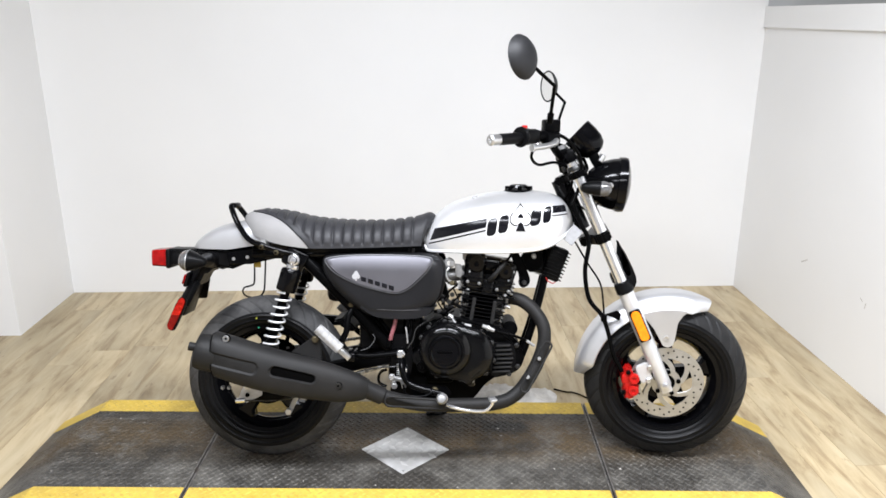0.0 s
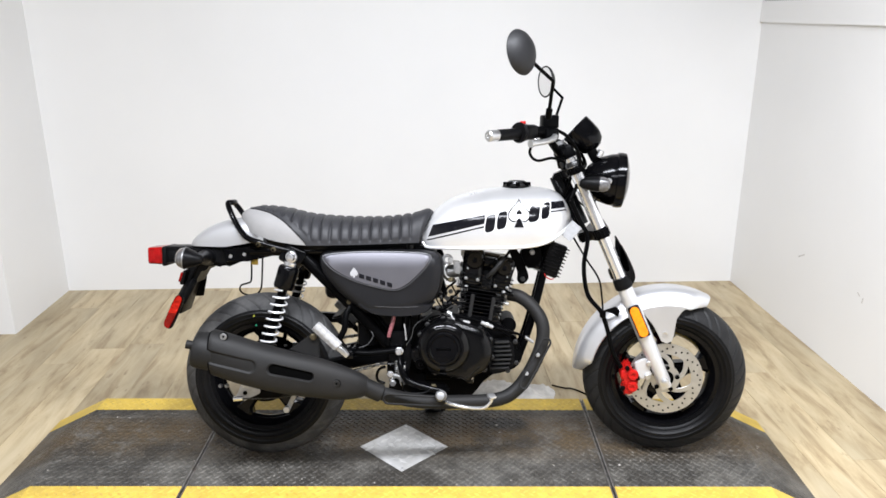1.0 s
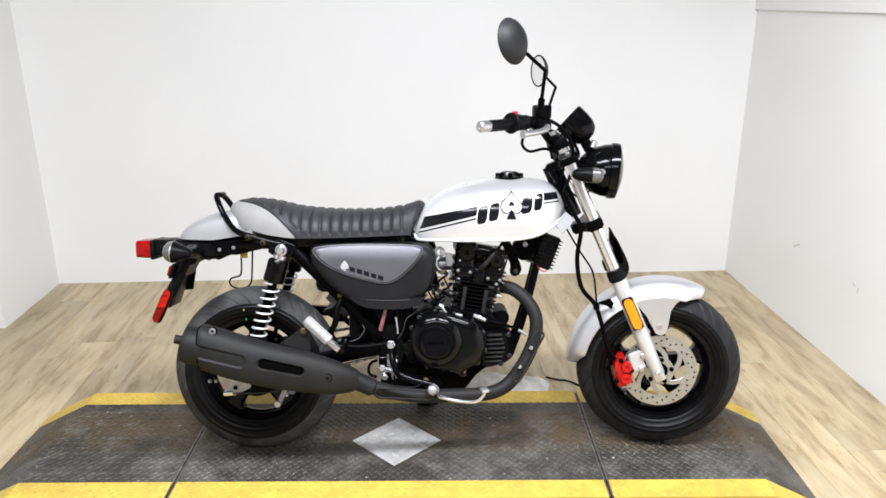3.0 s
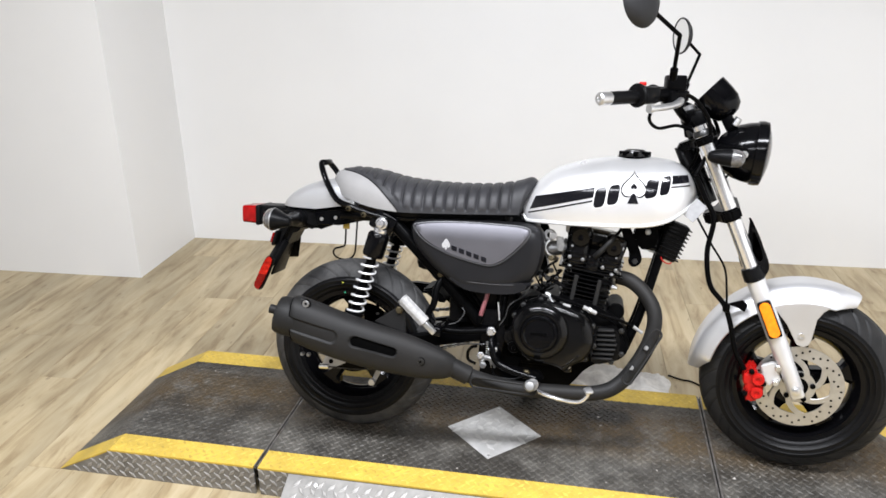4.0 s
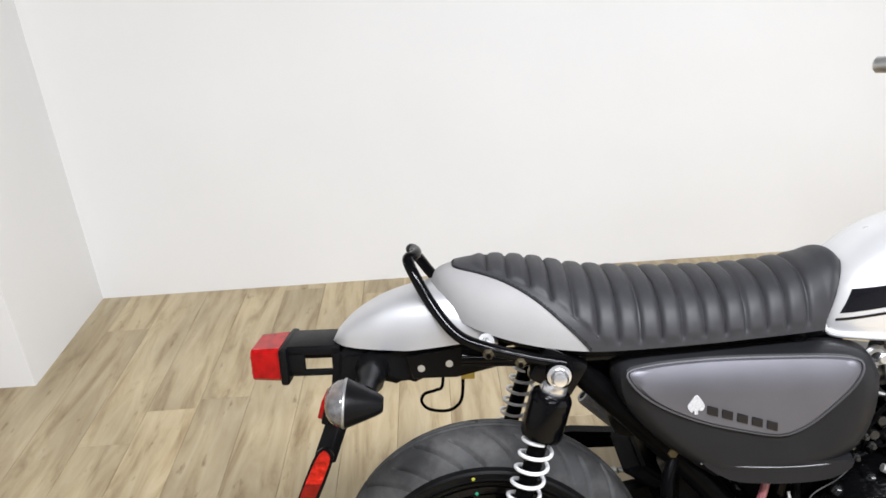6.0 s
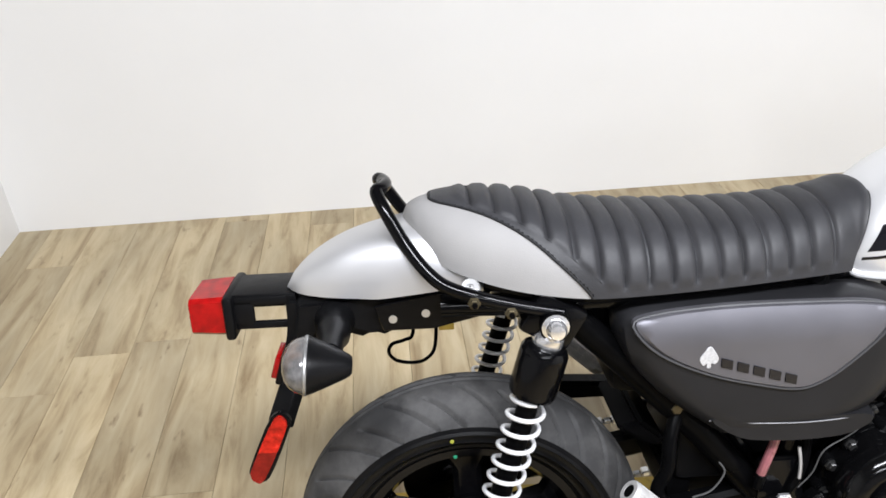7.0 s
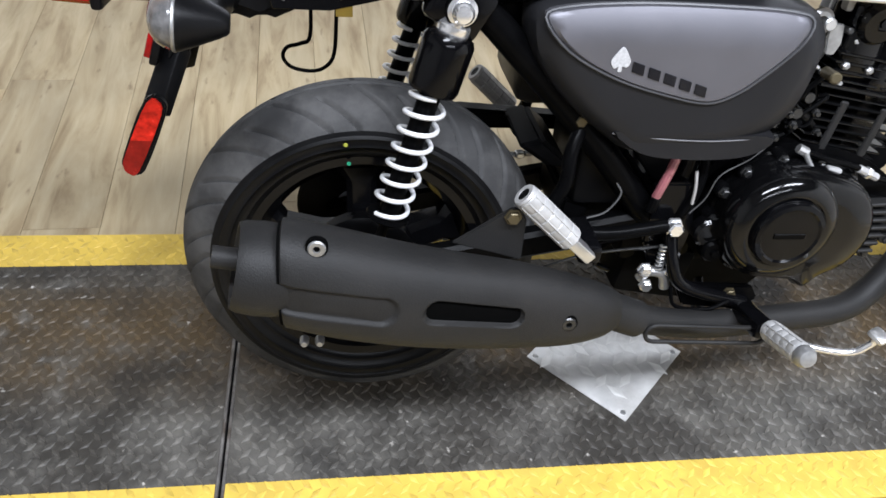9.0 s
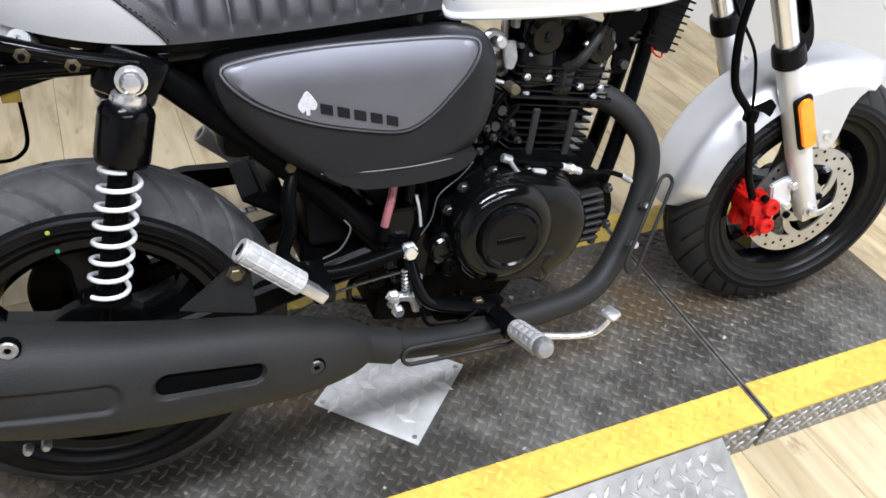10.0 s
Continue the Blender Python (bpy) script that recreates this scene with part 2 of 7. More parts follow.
def worn_plate(name, gain, rough):
    """Black painted tread plate: rubbed grey patches, brown dirt along the wheel track, pale specks."""
    m = bpy.data.materials.new(name)
    m.use_nodes = True
    n, l = m.node_tree.nodes, m.node_tree.links
    b = n["Principled BSDF"]
    tc = n.new("ShaderNodeTexCoord")

    def noise(scale, detail, low, high, to_low=0.0, to_high=1.0, rough=0.6, shift=0.0):
        mp = n.new("ShaderNodeMapping")
        mp.inputs["Location"].default_value = (shift, shift * 0.7, 0)
        l.new(tc.outputs["Object"], mp.inputs["Vector"])
        t = n.new("ShaderNodeTexNoise")
        t.inputs["Scale"].default_value, t.inputs["Detail"].default_value, t.inputs["Roughness"].default_value = scale, detail, rough
        l.new(mp.outputs[0], t.inputs["Vector"])
        r = n.new("ShaderNodeMapRange")
        r.inputs["From Min"].default_value, r.inputs["From Max"].default_value = low, high
        r.inputs["To Min"].default_value, r.inputs["To Max"].default_value = to_low, to_high
        l.new(t.outputs["Fac"], r.inputs["Value"])
        return r.outputs[0]

    def blend(fac, a, c):
        mx = n.new("ShaderNodeMix")
        mx.data_type = "RGBA"
        l.new(fac, mx.inputs["Factor"])
        if isinstance(a, tuple):
            mx.inputs["A"].default_value = (*[min(1, q * gain) for q in a], 1)
        else:
            l.new(a, mx.inputs["A"])
        mx.inputs["B"].default_value = (*[min(1, q * gain) for q in c], 1)
        return mx.outputs["Result"]

    col = blend(noise(7.0, 12, 0.36, 0.66, rough=0.74), (0.025, 0.0242, 0.0222), (0.118, 0.111, 0.098))
    # dirt carried in by the wheels lies along the middle line
    sep = n.new("ShaderNodeSeparateXYZ")
    l.new(tc.outputs["Object"], sep.inputs[0])
    off = n.new("ShaderNodeMath")
    off.operation = "SUBTRACT"
    l.new(sep.outputs["Y"], off.inputs[0])
    off.inputs[1].default_value = 0.06
    mag = n.new("ShaderNodeMath")
    mag.operation = "ABSOLUTE"
    l.new(off.outputs[0], mag.inputs[0])
    band = n.new("ShaderNodeMapRange")
    band.interpolation_type = "SMOOTHSTEP"
    band.inputs["From Min"].default_value, band.inputs["From Max"].default_value = 0.04, 0.19
    band.inputs["To Min"].default_value, band.inputs["To Max"].default_value = 1.0, 0.06
    l.new(mag.outputs[0], band.inputs["Value"])
    dirt = n.new("ShaderNodeMath")
    dirt.operation = "MULTIPLY"
    l.new(band.outputs[0], dirt.inputs[0])
    l.new(noise(6.5, 12, 0.32, 0.50, 0.25, 1.0, 0.74, 3.1), dirt.inputs[1])
    col = blend(dirt.outputs[0], col, (0.056, 0.037, 0.017))
    col = blend(noise(4.6, 12, 0.46, 0.60, 0.0, 0.82, 0.72, 7.7), col, (0.020, 0.0170, 0.0135))
    col = blend(noise(11.0, 12, 0.52, 0.62, 0.0, 0.6, 0.76, 2.3), col, (0.105, 0.098, 0.086))
    # an old oil spill
    mp = n.new("ShaderNodeMapping")
    mp.inputs["Location"].default_value = (-SPILL[0] * 13.0, -SPILL[1] * 17.0, 0)
    mp.inputs["Scale"].default_value = (13.0, 17.0, 0.0)
    l.new(tc.outputs["Object"], mp.inputs["Vector"])
    far = n.new("ShaderNodeVectorMath")
    far.operation = "LENGTH"
    l.new(mp.outputs[0], far.inputs[0])
    rag = n.new("ShaderNodeMath")
    rag.operation = "ADD"
    l.new(far.outputs["Value"], rag.inputs[0])
    l.new(noise(16.0, 8, 0.3, 0.7, -0.5, 0.5, 0.7, 5.0), rag.inputs[1])
    spill = n.new("ShaderNodeMapRange")
    spill.inputs["From Min"].default_value, spill.inputs["From Max"].default_value = 0.45, 1.05
    spill.inputs["To Min"].default_value, spill.inputs["To Max"].default_value = 0.9, 0.0
    l.new(rag.outputs[0], spill.inputs["Value"])
    col = blend(spill.outputs[0], col, (0.014, 0.013, 0.012))
    col = blend(noise(42.0, 3, 0.70, 0.74, 0.0, 0.8, 0.5, 1.3), col, (0.32, 0.30, 0.27))
    l.new(col, b.inputs["Base Color"])
    l.new(noise(9.0, 5, 0.3, 0.7, rough - 0.12, rough + 0.15), b.inputs["Roughness"])
    b.inputs["Specular IOR Level"].default_value = 0.42
    nb = n.new("ShaderNodeTexNoise")
    nb.inputs["Scale"].default_value, nb.inputs["Detail"].default_value = 140, 4
    l.new(tc.outputs["Object"], nb.inputs["Vector"])
    bp = n.new("ShaderNodeBump")
    bp.inputs["Strength"].default_value, bp.inputs["Distance"].default_value = 0.4, 0.001
    l.new(nb.outputs["Fac"], bp.inputs["Height"])
    l.new(bp.outputs["Normal"], b.inputs["Normal"])
    return m


LIFTMAT = worn_plate("worn_lift_plate", 0.92, 0.46)
TREAD = worn_plate("worn_lift_tread", 1.3, 0.54)

# ---- mesh helpers ----
def part(name, bm, material, parent=None, label="", smooth=True, sharp=35):
    me = bpy.data.meshes.new(name)
    bmesh.ops.recalc_face_normals(bm, faces=bm.faces)
    if smooth:
        for f in bm.faces:
            f.smooth = True
        lim = radians(sharp)
        for e in bm.edges:
            if len(e.link_faces) == 2 and e.calc_face_angle(0) > lim:
                e.smooth = False
    bm.to_mesh(me)
    bm.free()
    me.materials.append(material)
    ob = new(name, me)
    if parent is not None:
        # thing > part > sub-part, no deeper
        while parent.parent is not None and parent.parent.parent is not None:
            parent = parent.parent
        ob.parent = parent
    if label:
        tagged(ob, label)
    return ob


def add_box(bm, size, m=Matrix(), bevel=0.0, seg=2):
    ret = bmesh.ops.create_cube(bm, size=1.0, matrix=m @ Matrix.Diagonal((*size, 1)))
    if bevel:
        vs = set(ret["verts"])
        es = [e for e in bm.edges if e.verts[0] in vs and e.verts[1] in vs]
        bmesh.ops.bevel(bm, geom=es, offset=bevel, segments=seg, affect="EDGES", profile=0.5)


def box(size, m=Matrix(), bevel=0.0, seg=2):
    bm = bmesh.new()
    add_box(bm, size, m, bevel, seg)
    return bm


def add_loft(bm, rings, close=True, caps=True):
    vs = [[bm.verts.new(p) for p in r] for r in rings]
    k = len(rings[0])
    for a, b in zip(vs, vs[1:]):
        for i in range(k if close else k - 1):
            j = (i + 1) % k
            try:
                bm.faces.new((a[i], a[j], b[j], b[i]))
            except ValueError:
                pass
    if caps and close:
        bm.faces.new(vs[0][::-1])
        bm.faces.new(vs[-1])
    return vs


def loft(rings, close=True, caps=True):
    bm = bmesh.new()
    add_loft(bm, rings, close, caps)
    return bm


def spline(pts, steps=8):
    """Points of a smooth curve through pts."""
    p = [Vector(q) for q in pts]
    p = [2 * p[0] - p[1]] + p + [2 * p[-1] - p[-2]]
    out = []
    for i in range(1, len(p) - 2):
        for s in range(steps):
            t = s / steps
            a, b, c, d = p[i - 1], p[i], p[i + 1], p[i + 2]
            out.append(0.5 * ((2 * b) + (c - a) * t + (2 * a - 5 * b + 4 * c - d) * t * t + (3 * b - a - 3 * c + d) * t ** 3))
    out.append(p[-2])
    return out


def add_tube(bm, pts, radius, seg=12, smooth=0, closed=False):
    p = spline(pts, smooth) if smooth else [Vector(q) for q in pts]
    if closed:
        p = p[:-1] if (p[0] - p[-1]).length < 1e-6 else p
    k = len(p)
    rings, up = [], None
    for i in range(k):
        a, b = (p[i - 1], p[(i + 1) % k]) if closed else (p[max(0, i - 1)], p[min(k - 1, i + 1)])
        d = (b - a).normalized()
        if up is None:
            up = d.orthogonal().normalized()
        up = (up - d * up.dot(d)).normalized()
        side = d.cross(up)
        r = radius[min(len(radius) - 1, round(i * (len(radius) - 1) / max(1, k - 1)))] if isinstance(radius, (list, tuple)) else radius
        rings.append([p[i] + (up * math.cos(x) + side * math.sin(x)) * r for x in [2 * math.pi * j / seg for j in range(seg)]])
    if closed:
        rings.append(rings[0])
        vs = add_loft(bm, rings, caps=False)
        bmesh.ops.remove_doubles(bm, verts=[v for r in (vs[0], vs[-1]) for v in r], dist=1e-6)
    else:
        add_loft(bm, rings)


def tube(pts, radius, seg=12, smooth=0, closed=False):
    bm = bmesh.new()
    add_tube(bm, pts, radius, seg, smooth, closed)
    return bm


def add_lathe(bm, profile, m=Matrix(), seg=32, closed=False):
    """Turns (radius, height) about the z axis of m."""
    rings = []
    for j in range(seg):
        a = 2 * math.pi * j / seg
        rings.append([bm.verts.new(m @ Vector((r * math.cos(a), r * math.sin(a), h))) for r, h in profile])
    k = len(profile)
    for j in range(seg):
        a, b = rings[j], rings[(j + 1) % seg]
        for i in range(k if closed else k - 1):
            q = (i + 1) % k
            try:
                bm.faces.new((a[i], b[i], b[q], a[q]))
            except ValueError:
                pass
    if not closed:
        for i in (0, k - 1):
            if profile[i][0] > 1e-6:
                bm.faces.new([r[i] for r in rings])
    bmesh.ops.remove_doubles(bm, verts=bm.verts, dist=1e-6)


def lathe(profile, m=Matrix(), seg=32, closed=False):
    bm = bmesh.new()
    add_lathe(bm, profile, m, seg, closed)
    return bm


def aim(a, b):
    """A pose at a whose z axis points to b."""
    a, b = Vector(a), Vector(b)
    return Matrix.Translation(a) @ (b - a).to_track_quat("Z", "Y").to_matrix().to_4x4()


def rod(a, b, r, seg=16, bevel=0.0):
    h = (Vector(b) - Vector(a)).length
    e = min(bevel, r * 0.5)
    return lathe([(0, 0), (r - e, 0), (r, e), (r, h - e), (r - e, h), (0, h)], aim(a, b), seg)


def prism(outline, depth, bevel=0.0, m=Matrix(), seg=2):
    """An outline in the xy plane, made depth thick along z."""
    bm = bmesh.new()
    f = bm.faces.new([bm.verts.new((x, y, 0)) for x, y in outline])
    ret = bmesh.ops.extrude_face_region(bm, geom=[f])
    bmesh.ops.translate(bm, vec=(0, 0, depth), verts=[v for v in ret["geom"] if isinstance(v, bmesh.types.BMVert)])
    if bevel:
        bmesh.ops.recalc_face_normals(bm, faces=bm.faces)
        bmesh.ops.bevel(bm, geom=[e for e in bm.edges if e.calc_face_angle(0) > 0.5], offset=bevel, segments=seg, affect="EDGES")
    bmesh.ops.transform(bm, matrix=m, verts=bm.verts)
    return bm


def round_outline(pts, steps=5):
    """A closed outline smoothed through its points."""
    k = len(pts)
    out = []
    for i in range(k):
        a, b, c, d = (Vector((*pts[(i + q) % k], 0)) for q in (-1, 0, 1, 2))
        for s in range(steps):
            t = s / steps
            v = 0.5 * ((2 * b) + (c - a) * t + (2 * a - 5 * b + 4 * c - d) * t * t + (3 * b - a - 3 * c + d) * t ** 3)
            out.append((v.x, v.y))
    return out


def curve1(table, x):
    """The value at x of a smooth line through (x, value) pairs."""
    if x <= table[0][0]:
        return table[0][1]
    for i in range(len(table) - 1):
        (x0, y0), (x1, y1) = table[i], table[i + 1]
        if x <= x1:
            t = (x - x0) / (x1 - x0)
            m0 = (y1 - table[i - 1][1]) / (x1 - table[i - 1][0]) if i else (y1 - y0) / (x1 - x0)
            m1 = (table[i + 2][1] - y0) / (table[i + 2][0] - x0) if i + 2 < len(table) else (y1 - y0) / (x1 - x0)
            h = x1 - x0
            return (2 * t ** 3 - 3 * t * t + 1) * y0 + (t ** 3 - 2 * t * t + t) * h * m0 + (3 * t * t - 2 * t ** 3) * y1 + (t ** 3 - t * t) * h * m1
    return table[-1][1]

# ---- the room ----
BACK_Y, LEFT_X, RIGHT_X, JAMB_Y, FAR_LEFT_X = 3.887, -1.838, 1.765, 3.32, -2.92
TOP = 2.72


def slab(name, x0, x1, y0, y1, z0, z1, material, label, category="wall"):
    ob = part(name, box((x1 - x0, y1 - y0, z1 - z0), pose((x0 + x1) / 2, (y0 + y1) / 2, (z0 + z1) / 2)), material, None, label, smooth=False)
    return tagged(ob, category=category, kind="structure")


slab("wall_north", LEFT_X, RIGHT_X, BACK_Y, BACK_Y + 0.12, -0.02, TOP, WALL, "white painted plain wall behind the motorcycle lift")
slab("wall_pier", FAR_LEFT_X, LEFT_X, JAMB_Y, BACK_Y + 0.12, -0.02, TOP, WALL, "white painted wall pier beside the alcove")
slab("wall_west", FAR_LEFT_X - 0.12, FAR_LEFT_X, -3.2, BACK_Y + 0.12, -0.02, TOP, GREY_WALL, "grey painted side wall of the hall")
slab("wall_east", RIGHT_X, RIGHT_X + 0.12, -3.2, BACK_Y, -0.02, 1.455, WALL, "white painted half-height partition wall")
slab("wall_cap", RIGHT_X - 0.012, RIGHT_X + 0.132, -3.2, BACK_Y - 0.002, 1.375, 1.475, WALL, "white wooden cap board along the partition wall", "trim")
slab("wall_beyond", 3.2, 3.32, -3.2, BACK_Y + 0.12, -0.02, TOP, GREY_WALL, "grey wall beyond the partition")
slab("wall_north_east", RIGHT_X + 0.002, 3.2, BACK_Y + 0.002, BACK_Y + 0.12, -0.02, TOP, GREY_WALL, "grey wall past the partition")
# unseen wall and ceiling added to close the room and shape reflections
slab("wall_south", FAR_LEFT_X - 0.12, 3.32, -3.32, -3.2, -0.02, TOP, HALL, "unseen grey wall closing the hall, toned for reflections")
slab("ceiling", FAR_LEFT_X - 0.12, 3.32, -3.32, BACK_Y + 0.12, TOP, TOP + 0.1, CEIL, "unseen grey ceiling closing the hall, toned for reflections", "ceiling")
floor = slab("floor", FAR_LEFT_X - 0.12, 3.32, -3.32, BACK_Y + 0.12, -0.05, -0.012, SUB, "light oak vinyl plank floor", "floor")


def plank_mesh(length, width):
    bm = box((width - 0.0007, length - 0.0007, 0.012), Matrix(), 0.0006, 1)
    me = bpy.data.meshes.new("plank")
    bm.to_mesh(me)
    bm.free()
    me.materials.append(WOOD)
    return me


def lay_floor():
    """Whole boards in staggered rows, with cut boards at both ends of a row."""
    width, length = 0.152, 1.22
    south, north = -3.2, BACK_Y + 0.02
    whole = plank_mesh(length, width)
    rng = random.Random(4)
    columns = [-2.41 + width * i for i in range(37)] + [-2.41 - width * i for i in range(1, 4)]
    for x in columns:
        y = south - rng.random() * length
        while y < north:
            a, b = max(south, y), min(north, y + length)
            if b - a > 0.02:
                ob = new("plank", whole if b - a > length - 0.001 else plank_mesh(b - a, width))
                ob.parent = floor
                ob.location = (x, (a + b) / 2, -0.006)
            y += length


# ---- the lift ----
LIFT_H = 0.0924


def build_lift():
    lift = new("motorcycle_lift")
    tagged(lift, "black diamond-plate motorcycle lift table with yellow painted edges", "lift")
    lift.matrix_world = pose(-0.03, 2.169, 0, 0, 0, -2.5)
    half, edge = 0.301, 0.08
    brk, end, j0, j1 = 1.09, 1.27, -0.635, 0.624

    def top(s):
        return LIFT_H if abs(s) < brk else max(0.002, LIFT_H * (end - abs(s)) / (end - brk))

    def sheet(s0, s1, y0, y1, lift_by=0.0):
        cuts = sorted({s0, s1, *[c for c in (-brk, brk) if s0 < c < s1]})
        bm = bmesh.new()
        add_loft(bm, [[(s, y0, top(s) + lift_by), (s, y1, top(s) + lift_by), (s, y1, max(0.0005, top(s) + lift_by - 0.006)), (s, y0, max(0.0005, top(s) + lift_by - 0.006))] for s in cuts])
        return bm

    for nm, s0, s1 in (("ramp_plate", -end, j0 - 0.0072), ("deck_plate", j0 + 0.0072, j1 - 0.0072), ("ramp_plate", j1 + 0.0072, end)):
        part(nm, sheet(s0, s1, -half + edge, half - edge), LIFTMAT, lift, "worn black diamond plate", False)
        for sgn in (-1, 1):
            a, b = (-half, -half + edge) if sgn < 0 else (half - edge, half)
            part("edge_stripe", sheet(s0, s1, a + (0.0003 if sgn > 0 else 0), b - (0.0003 if sgn < 0 else 0), 0.0006), YELLOW, lift, "yellow painted edge", False)
            y = -half + 0.004 if sgn < 0 else half - 0.004
            cuts = sorted({s0, s1, *[c for c in (-brk, brk) if s0 < c < s1]})
            bm = bmesh.new()
            add_loft(bm, [[(s, y - 0.003, 0), (s, y + 0.003, 0), (s, y + 0.003, max(0.001, top(s) - 0.003)), (s, y - 0.003, max(0.001, top(s) - 0.003))] for s in cuts])
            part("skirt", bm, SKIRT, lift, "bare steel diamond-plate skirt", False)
    part("joint_bar", box((0.0036, 2 * half - 0.01, 0.03), pose(j0, 0, LIFT_H - 0.022)), BLACK, lift, "", False)
    part("joint_bar", box((0.0036, 2 * half - 0.01, 0.03), pose(j1, 0, LIFT_H - 0.022)), BLACK, lift, "", False)

    for j in (j0, j1):
        for d in (-0.0045, 0.0045):
            part("joint_edge", box((0.005, 2 * half - 0.012, 0.012), pose(j + d, 0, LIFT_H - 0.0045), 0.0012, 1), SLATE, lift, "", False)
    # raised treads, one lozenge a spot, crossing directions
    def treads(name, s0, s1, y0, y1, material, pitch=0.0131, lift_by=0.0, keep=None, height=0.0021, flat=None):
        size = pitch * 0.97
        verts, faces = [], []
        rows = int((y1 - y0) / pitch)
        cols = int((s1 - s0) / pitch)
        for i in range(cols):
            for j in range(rows):
                s = s0 + (i + 0.5) * (s1 - s0) / cols
                y = y0 + (j + 0.5) * (y1 - y0) / rows
                if (i + j) % 2 or (keep and not keep(s, y)):
                    continue
                a = radians(45 if j % 2 else -45)
                c, d = math.cos(a), math.sin(a)
                k = len(verts)
                for (p, q, h) in ((-size, 0, 0), (0, size * 0.40, 0), (size, 0, 0), (0, -size * 0.40, 0), (-size * 0.80, 0, height), (0, size * 0.17, height), (size * 0.80, 0, height), (0, -size * 0.17, height)):
                    ss, yy = s + p * c - q * d, y + p * d + q * c
                    verts.append(flat(ss, yy, h) if flat else (ss, yy, top(ss) + h + lift_by))
                faces += [(k + 7, k + 6, k + 5, k + 4)] + [(k + p, k + 4 + p, k + 4 + (p + 1) % 4, k + (p + 1) % 4) for p in range(4)]
        me = bpy.data.meshes.new(name)
        me.from_pydata(verts, [], faces)
        me.materials.append(material)
        ob = new(name, me)
        ob.parent = lift
        return tagged(ob, kind="stuff")

    dia = 0.136
    cx, cy = 0.001, -0.012
    long = dia + 0.005
    inside = lambda s, y: abs(s - cx) / long + abs(y - cy) / dia < 0.87
    treads("tread", -end + 0.02, j0 - 0.012, -half + edge, half - edge, TREAD)
    treads("tread", j0 + 0.012, j1 - 0.012, -half + edge, half - edge, TREAD, keep=lambda s, y: abs(s - cx) / long + abs(y - cy) / dia > 1.07)
    treads("tread", j1 + 0.012, end - 0.02, -half + edge, half - edge, TREAD)
    for sgn in (-1, 1):
        a, b = (-half + 0.003, -half + edge) if sgn < 0 else (half - edge, half - 0.003)
        for s0, s1 in ((-end + 0.03, j0 - 0.012), (j0 + 0.012, j1 - 0.012), (j1 + 0.012, end - 0.03)):
            treads("edge_tread", s0, s1, a, b, YELLOW_T, 0.0131, 0.0006, height=0.0007)
    # the inset diamond of bare plate
    part("diamond_plate", prism([(cx - long, cy), (cx, cy - dia), (cx + long, cy), (cx, cy + dia)], 0.002, 0.0006, pose(0, 0, LIFT_H), 1), STEEL, lift, "bright bare diamond plate inset", False)
    treads("plate_tread", cx - long, cx + long, cy - dia, cy + dia, STEEL_T, 0.0215, 0.002, inside, height=0.0011)
    for s, y in ((cx - long + 0.016, cy), (cx + long - 0.016, cy), (cx, cy - dia + 0.016), (cx, cy + dia - 0.016)):
        part("screw", lathe([(0.005, 0), (0.0045, 0.0015), (0, 0.002)], pose(s, y, LIFT_H + 0.002), 12), ALU, lift)
    for sgn in (-1, 1):
        y = sgn * (half - 0.0005)
        flat = (lambda ss, yy, h: (ss, -half + 0.001 - h, yy)) if sgn < 0 else (lambda ss, yy, h: (ss, half - 0.001 + h, yy))
        for s0, s1 in ((-end + 0.05, j0 - 0.006), (j0 + 0.006, -0.54), (0.52, j1 - 0.006), (j1 + 0.006, end - 0.05)):
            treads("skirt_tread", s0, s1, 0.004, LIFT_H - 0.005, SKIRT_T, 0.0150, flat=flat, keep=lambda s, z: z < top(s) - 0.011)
    # the sloping step plate along the front edge
    out = 0.17
    bm = bmesh.new()
    ring = []
    for s0, s1, dy in ((-0.535, 0.515, 0.0),):
        o = [(s0, 0.0), (s0, out - 0.03), (s0 + 0.03, out), (s1 - 0.03, out), (s1, out - 0.03), (s1, 0.0)]
        f = lambda s, d, t: (s, -half - 0.002 - d, LIFT_H - 0.006 - (LIFT_H - 0.01) * d / out + t)
        add_loft(bm, [[f(s, d, 0.0) for s, d in o], [f(s, d, -0.004) for s, d in o]])
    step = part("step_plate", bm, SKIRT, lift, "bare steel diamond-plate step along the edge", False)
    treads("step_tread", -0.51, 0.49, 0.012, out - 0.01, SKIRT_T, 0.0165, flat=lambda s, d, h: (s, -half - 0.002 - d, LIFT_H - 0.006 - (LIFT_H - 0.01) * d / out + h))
    for s in (-0.45, -0.1, 0.24, 0.46):
        part("screw", lathe([(0.007, 0), (0.006, 0.003), (0, 0.004)], pose(s, -half - 0.022, LIFT_H - 0.017, 28), 12), ALU, lift)


build_lift()


